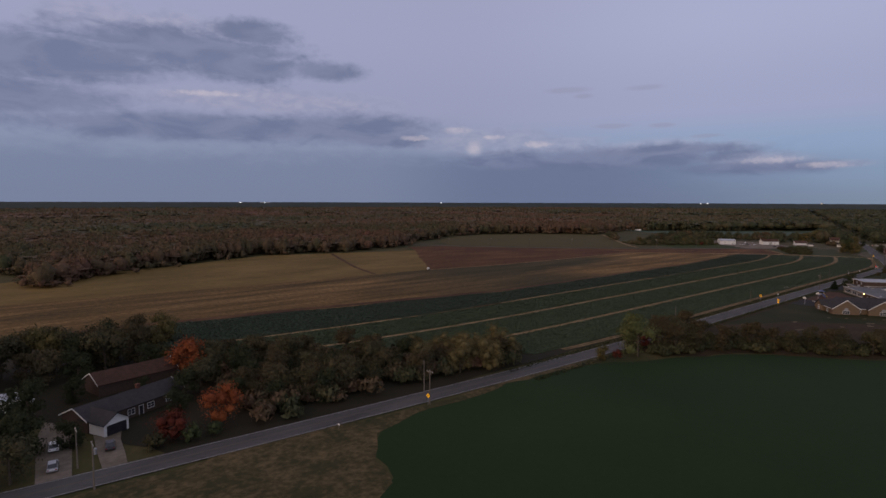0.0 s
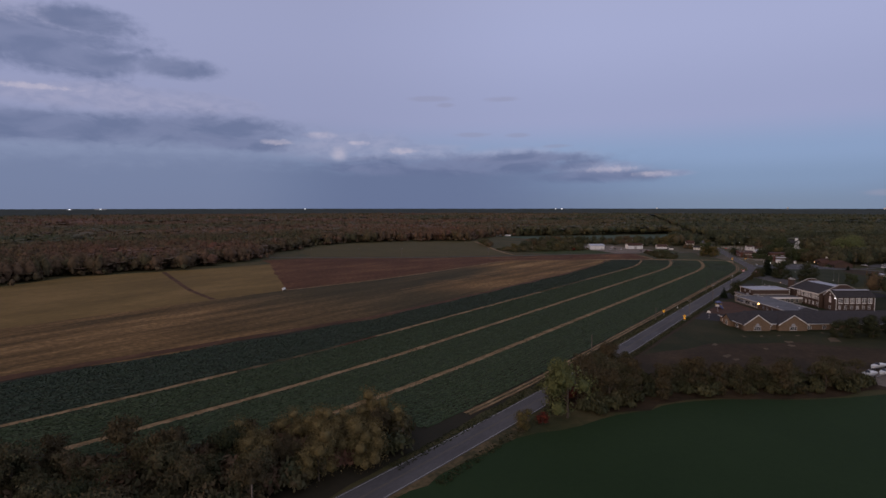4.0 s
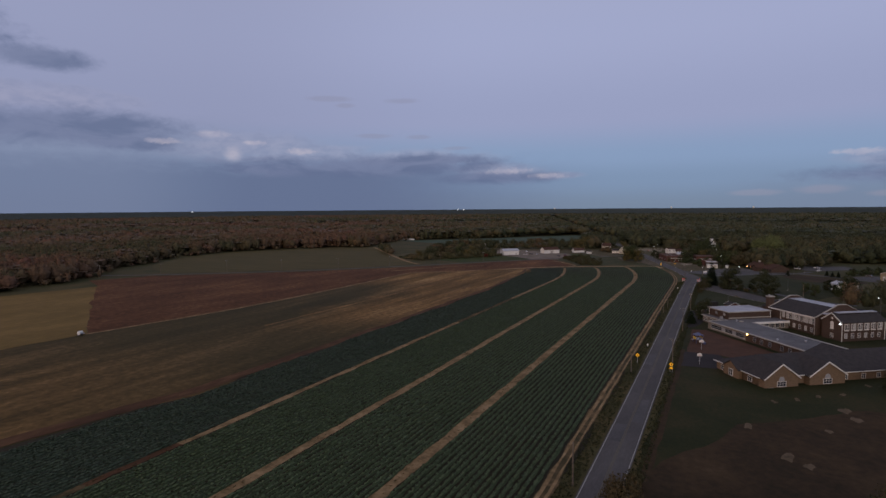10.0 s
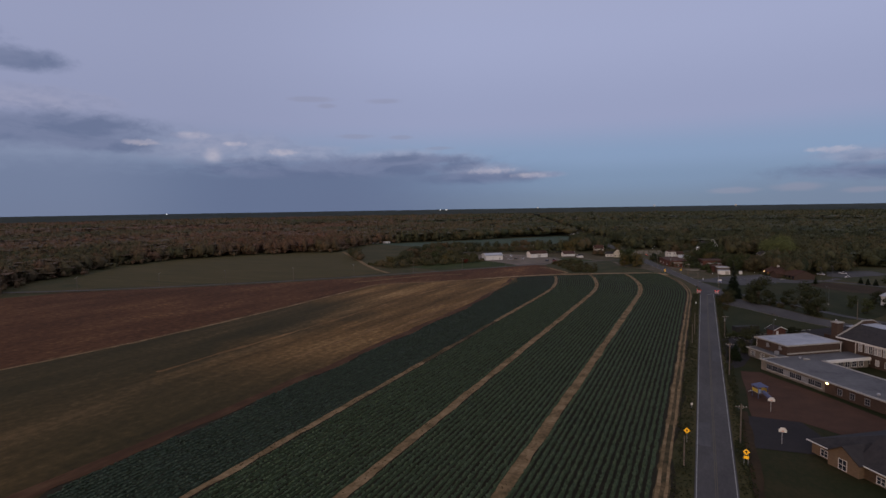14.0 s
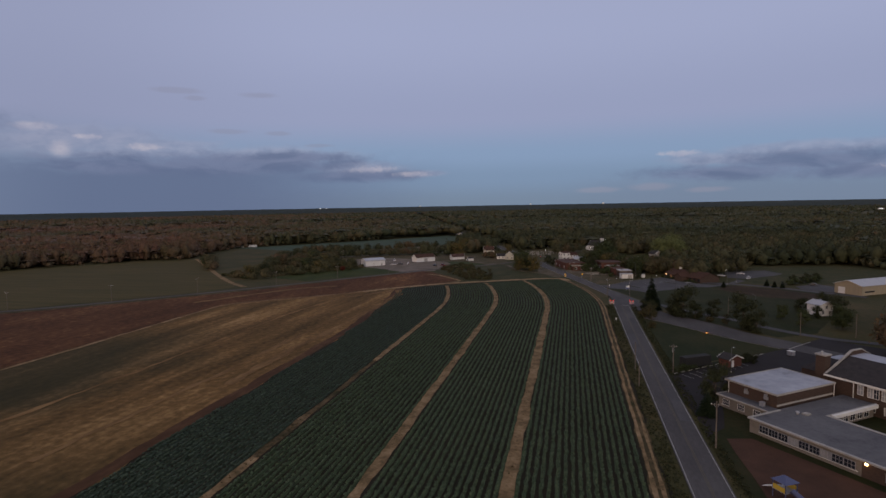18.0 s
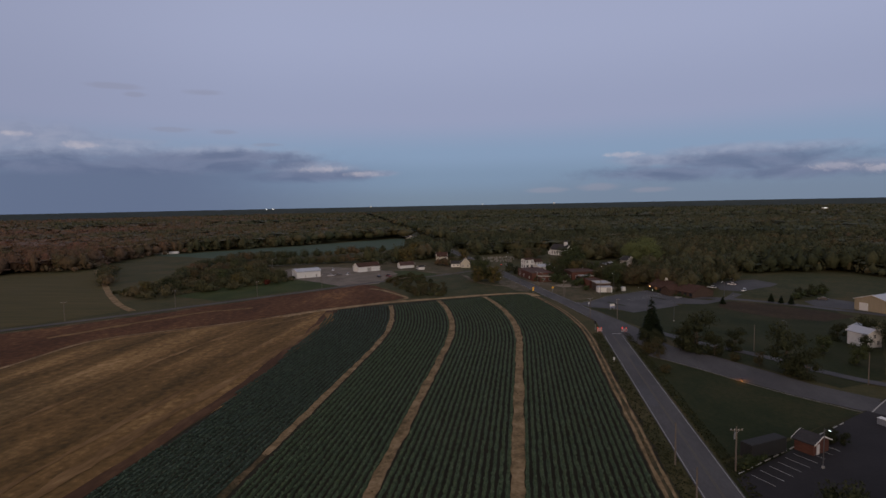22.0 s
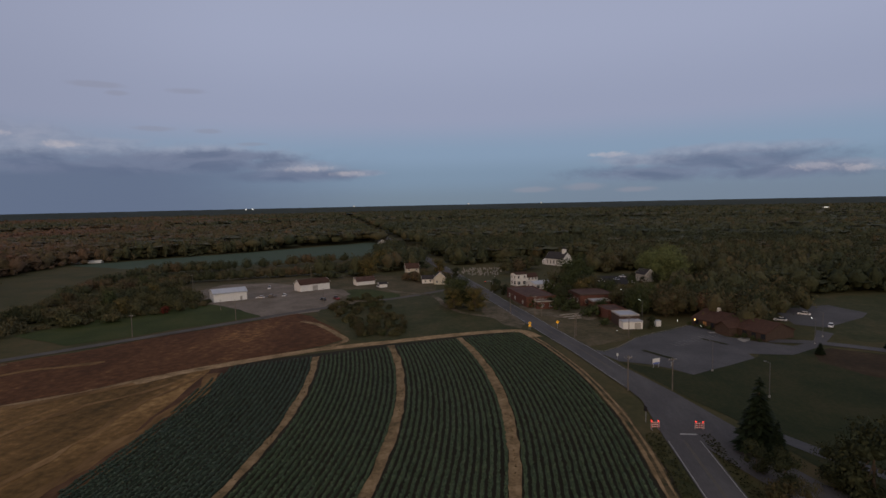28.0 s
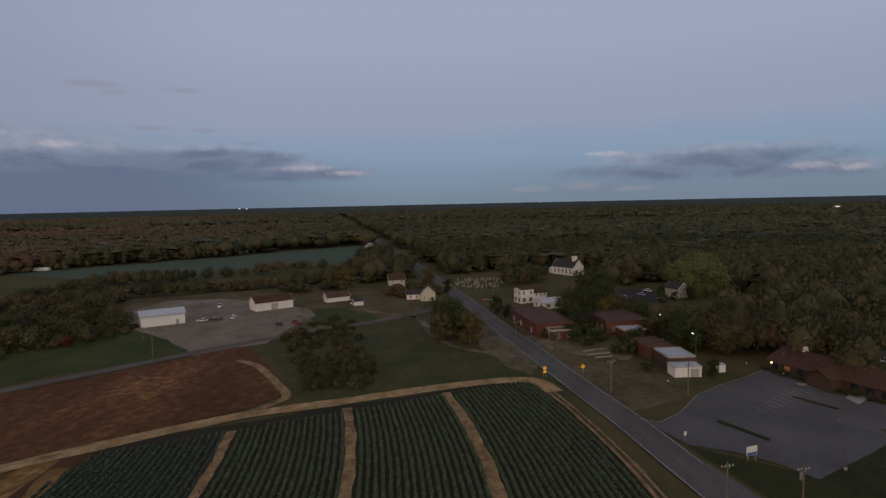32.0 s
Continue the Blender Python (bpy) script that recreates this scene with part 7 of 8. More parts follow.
part("link_roof", Geo().add([(-2, -51.2, 3.3), (14, -51.2, 3.3), (14, -49.9, 3.3), (-2, -49.9, 3.3), (6, -58, 6.4), (6, -49.9, 6.4)], [(0, 4, 5, 3), (1, 2, 5, 4), (3, 5, 2), (0, 1, 4), (0, 3, 2, 1)]), M_SHINGLE, cw, "dark gable roof towards the flat wing")
part("link_wall", Geo().box(-1.6, 13.6, -51.6, -49.96, 0, 3.3), M_BRICK, cw)

# ---- poles, lamps and signs ----
M_FARLIGHT = plain("far_white_light", (0.9, 0.95, 1.0), 0.5, glow=1.2)
M_RING, M_REDSTRIPE = plain("orange_ring", (0.5, 0.12, 0.02)), plain("red_stripe", (0.5, 0.03, 0.03))


def utility_pole(x, y, h=8.8, turn=0.0, arm=True, can=False, label="weathered wooden utility pole beside a road"):
    p = thing("utility_pole", label, "pole", pose(x, y, 0, 0, 0, turn), "utility poles")
    part("pole", Geo().tube((0, 0, -0.05), (0, 0, h), 0.16, 0.11, 9), M_POLE, p)
    if arm:
        a = part("crossarm", Geo().box(-0.06, 0.06, -1.1, 1.1, h - 0.75, h - 0.62), M_POLE, p)
        for q in (-0.95, -0.35, 0.35, 0.95):
            part("insulator", Geo().tube((0, q, h - 0.62), (0, q, h - 0.42), 0.06, 0.04, 7), M_WHITE, a)
        part("brace", Geo().tube((0.05, -0.6, h - 0.72), (0.05, 0, h - 1.3), 0.025, 0.025, 5).tube((0.05, 0.6, h - 0.72), (0.05, 0, h - 1.3), 0.025, 0.025, 5), M_STEEL, p)
    if can:
        c = part("transformer", Geo().tube((0.38, 0, h - 2.5), (0.38, 0, h - 1.5), 0.25, 0.25, 12).tube((0.38, 0, h - 1.5), (0.38, 0, h - 1.38), 0.25, 0.12, 12), M_STEEL, p, "grey transformer can")
        part("bracket", Geo().box(0.1, 0.2, -0.08, 0.08, h - 2.2, h - 1.7), M_STEEL, c)
    return p


for x, y, h, k, can in ((15, 110.4, 8.8, 0, True), (14, 121.5, 8.0, 0, False), (85.1, 104.8, 9.0, 1, False), (309.5, 101.1, 8.4, 1, False), (361, 101.2, 9.6, 1, False), (412, 100.8, 8.4, 1, True)):
    utility_pole(x, y, h, 4 if k else 0, can=can)
for x, y, h, arm in ((90.3, 113.6, 8.4, False), (218, 110.8, 8.0, False), (413, 111.0, 8.4, False), (398, 111.6, 7.0, False), (293.7, 111.4, 6.0, False)):
    utility_pole(x, y, h, 0, arm, label="plain wooden roadside pole in grass")
for x, y, h, can in ((648, 140.2, 9.2, False), (639, 130.0, 9.4, True), (641.5, 127.2, 8.4, False), (603.5, 117.6, 8.8, False), (606.5, 116.8, 8.2, False), (603.4, 99.0, 8.4, False), (547, 110.8, 9.3, False), (548, 99.6, 8.7, True)):
    utility_pole(x, y, h, 18, can=can, label="wooden utility pole along the village road")
for x, y, h in ((600, 284.5, 9.0), (632, 258.8, 9.0), (567, 312, 9.0), (533, 344, 9.0), (469, 406, 9.5), (444, 440, 9.5), (408, 470, 9.5), (380, 500, 9.5), (500, 373, 9.2), (723, 332, 9.0), (761, 271, 9.0), (667, 231, 8.5)):
    utility_pole(x, y, h, 40, label="wooden utility pole along the field lane")
utility_pole(655, 278, 5.0, 0, False, label="short dark wooden post beside a shed")
for x, y in ((465, 49.5), (465, 32), (498, 65)):
    utility_pole(x, y, 8.6, 30, arm=False, label="plain wooden pole beside the side lane")


def street_lamp(x, y, h=8.6, turn=0.0, lit=False, label="steel lamp post beside a car park"):
    p = thing("street_lamp", label, "lamp post", pose(x, y, 0, 0, 0, turn), "lamp posts")
    part("base", Geo().tube((0, 0, 0), (0, 0, 0.5), 0.28, 0.26, 10), M_CONCRETE, p)
    part("post", Geo().tube((0, 0, 0.5), (0, 0, h), 0.10, 0.07, 9), M_DULLSTEEL, p)
    part("arm", Geo().tube((0, 0, h - 0.1), (1.1, 0, h + 0.15), 0.05, 0.04, 7), M_DULLSTEEL, p)
    head = part("head", Geo().box(0.8, 1.5, -0.16, 0.16, h + 0.08, h + 0.24), M_DULLSTEEL, p)
    part("lens", Geo().box(0.88, 1.42, -0.12, 0.12, h + 0.02, h + 0.08), M_LAMPWHITE if lit else M_PALEBLIND, head, "lit white lens" if lit else "")
    return p


for x, y, lit in ((565.2, 84, False), (607.3, 33.3, False), (597, 41, True), (544, 78, False), (503.5, 53, False), (770, 150, True), (735, 150, True), (660, 90, True), (632, 88, True), (425, 25, True), (862, 92, True), (760, 112, True)):
    street_lamp(x, y, 8.6, 40, lit, "lit steel lamp post among trees" if lit else "steel lamp post beside a car park")
street_lamp(414.6, 84.9, 7.5, 200, True, "lit steel lamp post at a car park corner")


def warning_sign(x, y, turn, twin=False):
    s = thing("warning_sign", "yellow diamond warning sign on a steel post" if not twin else "two yellow warning signs on twin posts", "road sign", pose(x, y, 0, 0, 0, turn), "yellow warning signs")
    for q in ((-0.35, 0.35) if twin else (0,)):
        part("post", Geo().box(-0.04, 0.04, q - 0.04, q + 0.04, 0, 2.9), M_STEEL, s)
    d = part("plate", Geo().prism([(0.62, 0), (0, 0.62), (-0.62, 0), (0, -0.62)], -0.015, 0.015).turned(pose(-0.07, 0, 2.55, 0, 90, 0)), M_SIGNYELLOW, s)
    part("arrow", Geo().box(-0.10, -0.088, -0.09, 0.09, 2.25, 2.85).box(-0.10, -0.088, -0.22, 0.22, 2.52, 2.68), M_DARK, d, "black arrow mark")
    if twin:
        part("lower_plate", Geo().box(-0.075, -0.05, -0.45, 0.45, 1.2, 1.75), M_SIGNYELLOW, s)
    return s


warning_sign(306, 111.2, 0)
warning_sign(299.1, 100.7, 0, True)
warning_sign(616.5, 133.0, 18, True)
warning_sign(618.5, 122.4, 18)
warning_sign(84.5, 104.7, 10)

s = thing("road_sign", "dark back of a road sign on its post", "road sign", pose(526.4, 111.2, 0, 0, 0, -70))
part("post", Geo().box(-0.05, 0.05, -0.05, 0.05, 0, 3.6), M_STEEL, s)
part("plate", Geo().box(-0.08, -0.05, -0.6, 0.6, 2.4, 3.6), M_DARK, s)
for x, y, w, h0, h1 in ((576, 108.0, 0.6, 1.2, 2.0), (482, 111.2, 0.6, 0.8, 1.6), (60.8, 106.6, 0.5, 0.7, 1.1), (327.5, 110.6, 0.5, 0.9, 1.5)):
    s = thing("marker_sign", "small white roadside sign on a post", "sign", pose(x, y, 0, 0, 0, 20))
    part("post", Geo().box(-0.04, 0.04, -0.04, 0.04, 0, h0 + 0.1), M_STEEL, s)
    part("plate", Geo().box(-0.06, -0.03, -w / 2, w / 2, h0, h1), M_WHITE, s)
s = thing("lot_sign", "white and blue sign board on two posts", "sign", pose(568.0, 98.6, 0, 0, 0, 25))
for q in (-0.9, 0.9):
    part("post", Geo().box(-0.06, 0.06, q - 0.06, q + 0.06, 0, 2.6), M_STEEL, s)
part("board", Geo().box(-0.1, 0.1, -1.2, 1.2, 1.1, 2.7), M_WHITE, s)
part("stripe", Geo().box(-0.12, -0.1, -1.15, 1.15, 1.15, 1.6), plain("sign_blue", (0.05, 0.09, 0.3)), s, "dark blue lower stripe")


def barricade(x, y, turn):
    b = thing("road_barricade", "striped road-closed barricade with red lamps", "barricade", pose(x, y, 0, 0, 0, turn), "road barricades")
    for q in (-0.75, 0.75):
        part("leg", Geo().box(-0.04, 0.04, q - 0.04, q + 0.04, 0, 1.7), M_STEEL, b)
        part("foot", Geo().box(-0.6, 0.6, q - 0.05, q + 0.05, 0, 0.08), M_STEEL, b)
    for z in (0.45, 0.9, 1.35):
        rail = part("rail", Geo().box(-0.07, -0.04, -0.95, 0.95, z, z + 0.26), M_WHITE, b)
        for q in range(4):
            part("stripe", Geo().add([(-0.072, -0.9 + 0.48 * q, z), (-0.072, -0.66 + 0.48 * q, z), (-0.072, -0.5 + 0.48 * q, z + 0.26), (-0.072, -0.74 + 0.48 * q, z + 0.26)], [(0, 3, 2, 1)]), M_REDSTRIPE, rail, "red reflecting stripe")
    for q in (-0.7, 0.7):
        part("lamp", Geo().tube((-0.1, q, 1.82), (0.1, q, 1.82), 0.13, 0.13, 12).box(-0.06, 0.06, q - 0.06, q + 0.06, 1.6, 1.7), M_LAMPRED, b, "lit red warning lamp")
    return b


barricade(522.5, 110.2, 5)
barricade(522.5, 101.2, -5)
single("stop_bar", Geo().box(519.5, 520.1, 102.6, 105.9, 0.18, 0.192), M_PAINT, "worn white stop bar on asphalt", "road marking", kind="structure")

# traffic signal at the village crossroads
s = thing("traffic_light", "traffic signal on a tall mast showing red", "traffic light", pose(708, 149.5, 0, 0, 0, 15))
part("mast", Geo().tube((0, 0, 0), (0, 0, 6.0), 0.13, 0.1, 9), M_STEEL, s)
part("arm", Geo().tube((0, 0, 5.8), (0, 4.5, 6.0), 0.08, 0.05, 7), M_STEEL, s)
h = part("signal_head", Geo().box(-0.2, 0.2, 4.0, 4.4, 4.8, 6.0), M_DARK, s)
part("red_light", Geo().tube((-0.2, 4.2, 5.75), (-0.26, 4.2, 5.75), 0.2, 0.2, 12), M_LAMPRED, h)

# lattice mast with antennas
s = thing("radio_mast", "tall slender steel mast with antenna rings", "mast", pose(629.5, -56, 0))
for q in range(3):
    a, b = 2 * math.pi * q / 3, 2 * math.pi * (q + 1) / 3
    part("leg", Geo().tube((1.1 * math.cos(a), 1.1 * math.sin(a), 0), (0.4 * math.cos(a), 0.4 * math.sin(a), 45), 0.09, 0.06, 6), M_STEEL, s)
    g = Geo()
    for k in range(22):
        r0, r1 = 1.1 - 0.7 * k / 22, 1.1 - 0.7 * (k + 1) / 22
        g.tube((r0 * math.cos(a), r0 * math.sin(a), 45 * k / 22), (r1 * math.cos(b), r1 * math.sin(b), 45 * (k + 1) / 22), 0.035, 0.035, 4)
    part("lacing", g, M_STEEL, s)
for z in (36.5, 41.0, 44.0):
    for q in range(6):
        a = math.pi * q / 3
        part("antenna", Geo().box(-0.12, 0.12, -0.18, 0.18, z - 0.3, z + 1.6).turned(pose(1.5 * math.cos(a), 1.5 * math.sin(a), 0, 0, 0, 60 * q)), M_WHITE, s)
    part("ring", Geo().tube((0, 0, z + 0.5), (0, 0, z + 0.7), 1.45, 1.45, 12), M_STEEL, s)


# ---- vehicles ----
PAINTS = {"white": plain("white_car_paint", (0.72, 0.72, 0.72), 0.3), "dark": plain("dark_car_paint", (0.03, 0.03, 0.035), 0.3), "silver": plain("silver_car_paint", (0.4, 0.41, 0.43), 0.3, 0.4), "red": plain("dark_red_car_paint", (0.16, 0.02, 0.02), 0.3)}
M_TYRE = plain("tyre_rubber", (0.015, 0.015, 0.015), 0.9)


def car(x, y, turn, paint="white", truck=False, z=0.12, label=""):
    c = thing("pickup_truck" if truck else "car", label or "parked %s %s on asphalt or gravel" % (paint, "pickup truck" if truck else "saloon car"), "car", pose(x, y, z, 0, 0, turn), "parked vehicles")
    L = 2.7 if truck else 2.25
    hood = 0.95 if truck else 0.82
    prof = [(-L, 0.35), (L, 0.35), (L + 0.05, 0.6), (L - 0.1, hood - 0.05), (L - 1.1, hood), (-L + 0.1, hood), (-L - 0.05, 0.6)]
    n = len(prof)
    g = Geo()
    g.add([(px, -0.86 + (0.06 if pz > 0.7 else 0), pz) for px, pz in prof] + [(px, 0.86 - (0.06 if pz > 0.7 else 0), pz) for px, pz in prof], [tuple(range(n)), tuple(range(2 * n - 1, n - 1, -1))] + [(i, n + i, n + (i + 1) % n, (i + 1) % n) for i in range(n)])
    part("body", g, PAINTS[paint], c)
    x0, x1 = (-0.9, 1.4) if truck else (-1.75, 1.15)
    top = 1.75 if truck else 1.42
    cab = [(x0, hood), (x1, hood), (x1 - 0.65, top), (x0 + 0.45, top)]
    g = Geo().add([(px, -0.78 + (0.14 if pz > 1.2 else 0), pz) for px, pz in cab] + [(px, 0.78 - (0.14 if pz > 1.2 else 0), pz) for px, pz in cab], [(0, 1, 2, 3), (7, 6, 5, 4), (0, 4, 5, 1), (1, 5, 6, 2), (2, 6, 7, 3), (3, 7, 4, 0)])
    part("cabin_glass", g, M_GLASS, c)
    part("roof", Geo().box(x0 + 0.5, x1 - 0.68, -0.63, 0.63, top + 0.004, top + 0.06), PAINTS[paint], c)
    for wx in (-L + 0.85, L - 0.9):
        for wy in (-0.8, 0.8):
            wh = part("wheel", Geo().tube((wx, wy - 0.1, 0.33), (wx, wy + 0.1, 0.33), 0.33, 0.33, 14), M_TYRE, c)
            part("rim", Geo().tube((wx, wy - 0.115, 0.33), (wx, wy + 0.115, 0.33), 0.19, 0.19, 10), M_STEEL, wh)
    for wy in (-0.6, 0.6):
        part("headlight", Geo().box(L - 0.02, L + 0.06, wy - 0.16, wy + 0.16, 0.62, 0.76), M_PALEBLIND, c)
        part("tail_light", Geo().box(-L - 0.06, -L + 0.02, wy - 0.14, wy + 0.14, 0.62, 0.78), PAINTS["red"], c)
    if truck:
        part("bed_rail", Geo().box(-L + 0.1, -1.0, -0.86, -0.78, hood, hood + 0.12).box(-L + 0.1, -1.0, 0.78, 0.86, hood, hood + 0.12), PAINTS[paint], c)
    return c


car(645, 21, 60, "white")
car(633.5, 35.3, 55, "white")
car(622.5, 22.6, 150, "white")
car(596, -3, 60, "dark")
car(720, 282, 20, "white", True)
car(687, 272.5, 100, "silver")
car(690, 268, 95, "dark", True)
car(681, 236, 40, "dark")
car(694, 262, 10, "white")
car(20.4, 127.5, 80, "dark")
car(10.4, 124, 82, "silver")
car(11.6, 134, 84, "white")
car(738, 70, 10, "white")
car(726, 217, 40, "white")
car(628, 52, 136, "dark")
car(632, 56, 136, "dark")
car(640, 60, 120, "silver")
car(684, 230, 40, "red", True)
car(744, 86, 30, "white")
car(752, 76, 30, "silver")
car(764, 70, 30, "white")


def boat(x, y, turn, length=6.0, cover="white"):
    """An open motorboat on its road trailer."""
    b = thing("boat", "white motorboat stored on a trailer", "boat", pose(x, y, 0.12, 0, 0, turn), "stored boats")
    st = [(-1.0, 0.9), (-0.5, 1.0), (0.1, 0.95), (0.6, 0.65), (1.0, 0.06)]
    v = []
    for k, wd in st:
        v += [(k * length / 2, -wd, 1.55 + 0.12 * max(0, k)), (k * length / 2, -wd * 0.6, 0.85), (k * length / 2, 0, 0.65 + 0.35 * max(0, k) ** 2), (k * length / 2, wd * 0.6, 0.85), (k * length / 2, wd, 1.55 + 0.12 * max(0, k))]
    f = [(5 * i + j, 5 * i + j + 1, 5 * i + j + 6, 5 * i + j + 5) for i in range(4) for j in range(4)] + [(4, 3, 2, 1, 0)] + [(5 * i, 5 * i + 5, 5 * i + 9, 5 * i + 4) for i in range(4)]
    part("hull", Geo().add(v, f), M_WHITE, b)
    part("windscreen", Geo().add([(0.4, -0.7, 1.6), (0.4, 0.7, 1.6), (0.1, 0.6, 2.1), (0.1, -0.6, 2.1), (0.44, -0.7, 1.6), (0.44, 0.7, 1.6), (0.14, 0.6, 2.1), (0.14, -0.6, 2.1)], [(3, 2, 1, 0), (4, 5, 6, 7), (0, 1, 5, 4), (2, 3, 7, 6), (1, 2, 6, 5), (3, 0, 4, 7)]), M_GLASS, b)
    part("outboard", Geo().box(-length / 2 - 0.5, -length / 2 - 0.05, -0.2, 0.2, 0.7, 1.8), M_DARK, b)
    part("trailer", Geo().box(-length / 2, length / 2 + 1.4, -0.06, 0.06, 0.45, 0.57).box(-1.6, -1.48, -0.95, 0.95, 0.45, 0.57).box(0.8, 0.92, -0.5, 0.5, 0.45, 0.9), M_STEEL, b)
    for q in (-1.0, 1.0):
        part("wheel", Geo().tube((-1.5, q - 0.1, 0.3), (-1.5, q + 0.1, 0.3), 0.3, 0.3, 12), M_TYRE, b)
    return b


for x, y, a, n in ((245, 37.5, 150, 6.5), (250, 33.5, 155, 6.0), (257, 35, 150, 7.0), (263, 30.5, 150, 6.2), (268, 28.0, 148, 6.8), (274, 25, 150, 6.0)):
    boat(x, y, a, n)

# ---- school yard ----
p = thing("play_structure", "blue playground climber with yellow panels and slides", "playground equipment", pose(342.6, 95.0, 0.12, 0, 0, 30))
M_BLUE, M_YEL = plain("blue_plastic", (0.06, 0.075, 0.16), 0.5), plain("yellow_plastic", (0.5, 0.36, 0.05), 0.5)
for px in (-1.2, 1.2):
    for py in (-1.2, 1.2):
        part("post", Geo().tube((px, py, 0), (px, py, 3.0), 0.08, 0.08, 8), M_BLUE, p)
part("platform", Geo().box(-1.3, 1.3, -1.3, 1.3, 1.4, 1.52), M_STEEL, p)
part("roof", Geo().add([(-1.5, -1.5, 3.0), (1.5, -1.5, 3.0), (1.5, 1.5, 3.0), (-1.5, 1.5, 3.0), (0, 0, 3.9)], [(0, 1, 4), (1, 2, 4), (2, 3, 4), (3, 0, 4), (3, 2, 1, 0)]), M_BLUE, p)
part("slide", Geo().add([(1.3, -0.4, 1.5), (1.3, 0.4, 1.5), (4.0, 0.4, 0.2), (4.0, -0.4, 0.2), (1.3, -0.4, 1.62), (1.3, 0.4, 1.62), (4.0, 0.4, 0.32), (4.0, -0.4, 0.32)], [(3, 2, 1, 0), (4, 5, 6, 7), (0, 1, 5, 4), (2, 3, 7, 6), (1, 2, 6, 5), (3, 0, 4, 7)]), M_WHITE, p, "pale plastic slide")
part("tube_slide", Geo().tube((-1.3, 0, 1.9), (-3.6, -0.8, 0.5), 0.45, 0.45, 12), M_BLUE, p)
part("side_panel", Geo().box(-1.2, 1.2, 1.2, 1.26, 1.5, 2.3).box(-1.2, 1.2, -1.26, -1.2, 1.5, 2.3), M_YEL, p, "yellow plastic side panel")
part("climber", Geo().tube((-0.6, -1.3, 1.5), (-0.6, -2.6, 0), 0.05, 0.05, 6).tube((0.6, -1.3, 1.5), (0.6, -2.6, 0), 0.05, 0.05, 6).tube((-0.6, -1.8, 0.92), (0.6, -1.8, 0.92), 0.04, 0.04, 6).tube((-0.6, -2.2, 0.46), (0.6, -2.2, 0.46), 0.04, 0.04, 6), M_YEL, p)
for x, y, a in ((331.2, 93.5, 180), (311.4, 93.4, 180)):
    h = thing("basketball_hoop", "basketball hoop with a white fan backboard", "hoop", pose(x, y, 0.13, 0, 0, a), "basketball hoops")
    part("post", Geo().tube((-0.9, 0, 0), (-0.9, 0, 2.9), 0.08, 0.08, 9).tube((-0.9, 0, 2.9), (0, 0, 3.2), 0.06, 0.06, 8), M_STEEL, h)
    part("backboard", Geo().prism([(0.75, 0.0), (0.7, 0.55), (0.35, 0.95), (-0.35, 0.95), (-0.7, 0.55), (-0.75, 0.0)], 0.0, 0.05).turned(pose(0, 0, 2.75, 90, 0, 90)), M_WHITE, h)
    part("ring", Geo().tube((0.3, 0, 3.05), (0.3, 0, 3.07), 0.23, 0.23, 14), M_RING, h)

s = house("brick_shed", "small red brick shed with a white door", "shed", 422.5, 83.2, 35, 3.6, 5.0, 2.4, 1.1, M_REDBRICK, M_SHINGLE)
part("door", Geo().box(-1.87, -1.8, 0.6, 1.5, 0.03, 2.05), M_WHITE, s, "white plank door")
t = thing("box_trailer", "long dark enclosed trailer parked on grass", "trailer", pose(418.4, 93.6, 0.06, 0, 0, -60))
part("box", Geo().box(-4.6, 4.6, -1.25, 1.25, 0.75, 3.5), M_TYRE, t)
part("roof", Geo().box(-4.55, 4.55, -1.2, 1.2, 3.504, 3.56), M_TYRE, t, "dark metal roof")
for px in (-2.4, -1.5):
    for py in (-1.1, 1.1):
        part("wheel", Geo().tube((px, py - 0.14, 0.4), (px, py + 0.14, 0.4), 0.4, 0.4, 12), M_TYRE, t)
part("chassis", Geo().box(-4.4, 6.0, -0.4, 0.4, 0.5, 0.74), M_DARK, t)
part("stand", Geo().box(4.2, 4.35, -0.08, 0.08, 0, 0.5), M_STEEL, t)
for q in range(4):
    tree("dusky", 425.5 + 1.2 * (q % 3), 78.6 - 1.0 * q, 0.24)
for q in range(5):
    tree("greenshrub", 413.0 + 1.0 * q, 99.0 - 1.1 * q, 0.55)
for i in range(9):
    single("stall_line", Geo().box(-0.05, 4.6, -0.06, 0.06, 0.13, 0.142), M_PAINT, "worn white parking stall line", "road marking", pose(410.6 + 1.95 * i, 98.6 - 2.25 * i, 0, 0, 0, 212), "stall lines", "structure")
for i in range(14):
    k = single("wheel_stop", Geo().box(-0.9, 0.9, -0.1, 0.1, 0.0, 0.14), M_CONCRETE, "pale concrete wheel stop beside grass", "kerb", pose(411.2 + 1.95 * i, 100.2 - 2.28 * i, 0.1, 0, 0, -49), "wheel stops")
kerb = single("kerb", ribbon([(444.0, 62.4), (453.7, 71.9), (463.7, 79.8), (473.7, 86.6), (484.8, 95.2), (489, 99)], 0.13, -0.13, 0.26), M_KERB, "grey concrete kerb beside the side lane", "kerb", kind="structure")
single("lane_end_kerb", ribbon([(444.2, 60.2), (449.5, 55.5), (455.7, 49.6)], 0.16, -0.16, 0.24), M_CONCRETE, "pale concrete kerb across the lane end", "kerb", kind="structure")
single("lot_kerb", ribbon([(587, 114.2), (584.9, 110.6), (591, 104.5), (603.6, 96.5), (610.1, 89.7), (617.1, 80.7), (625, 72.2)], 0.10, -0.10, 0.26), M_KERB, "grey concrete kerb round the car park", "kerb", kind="structure")
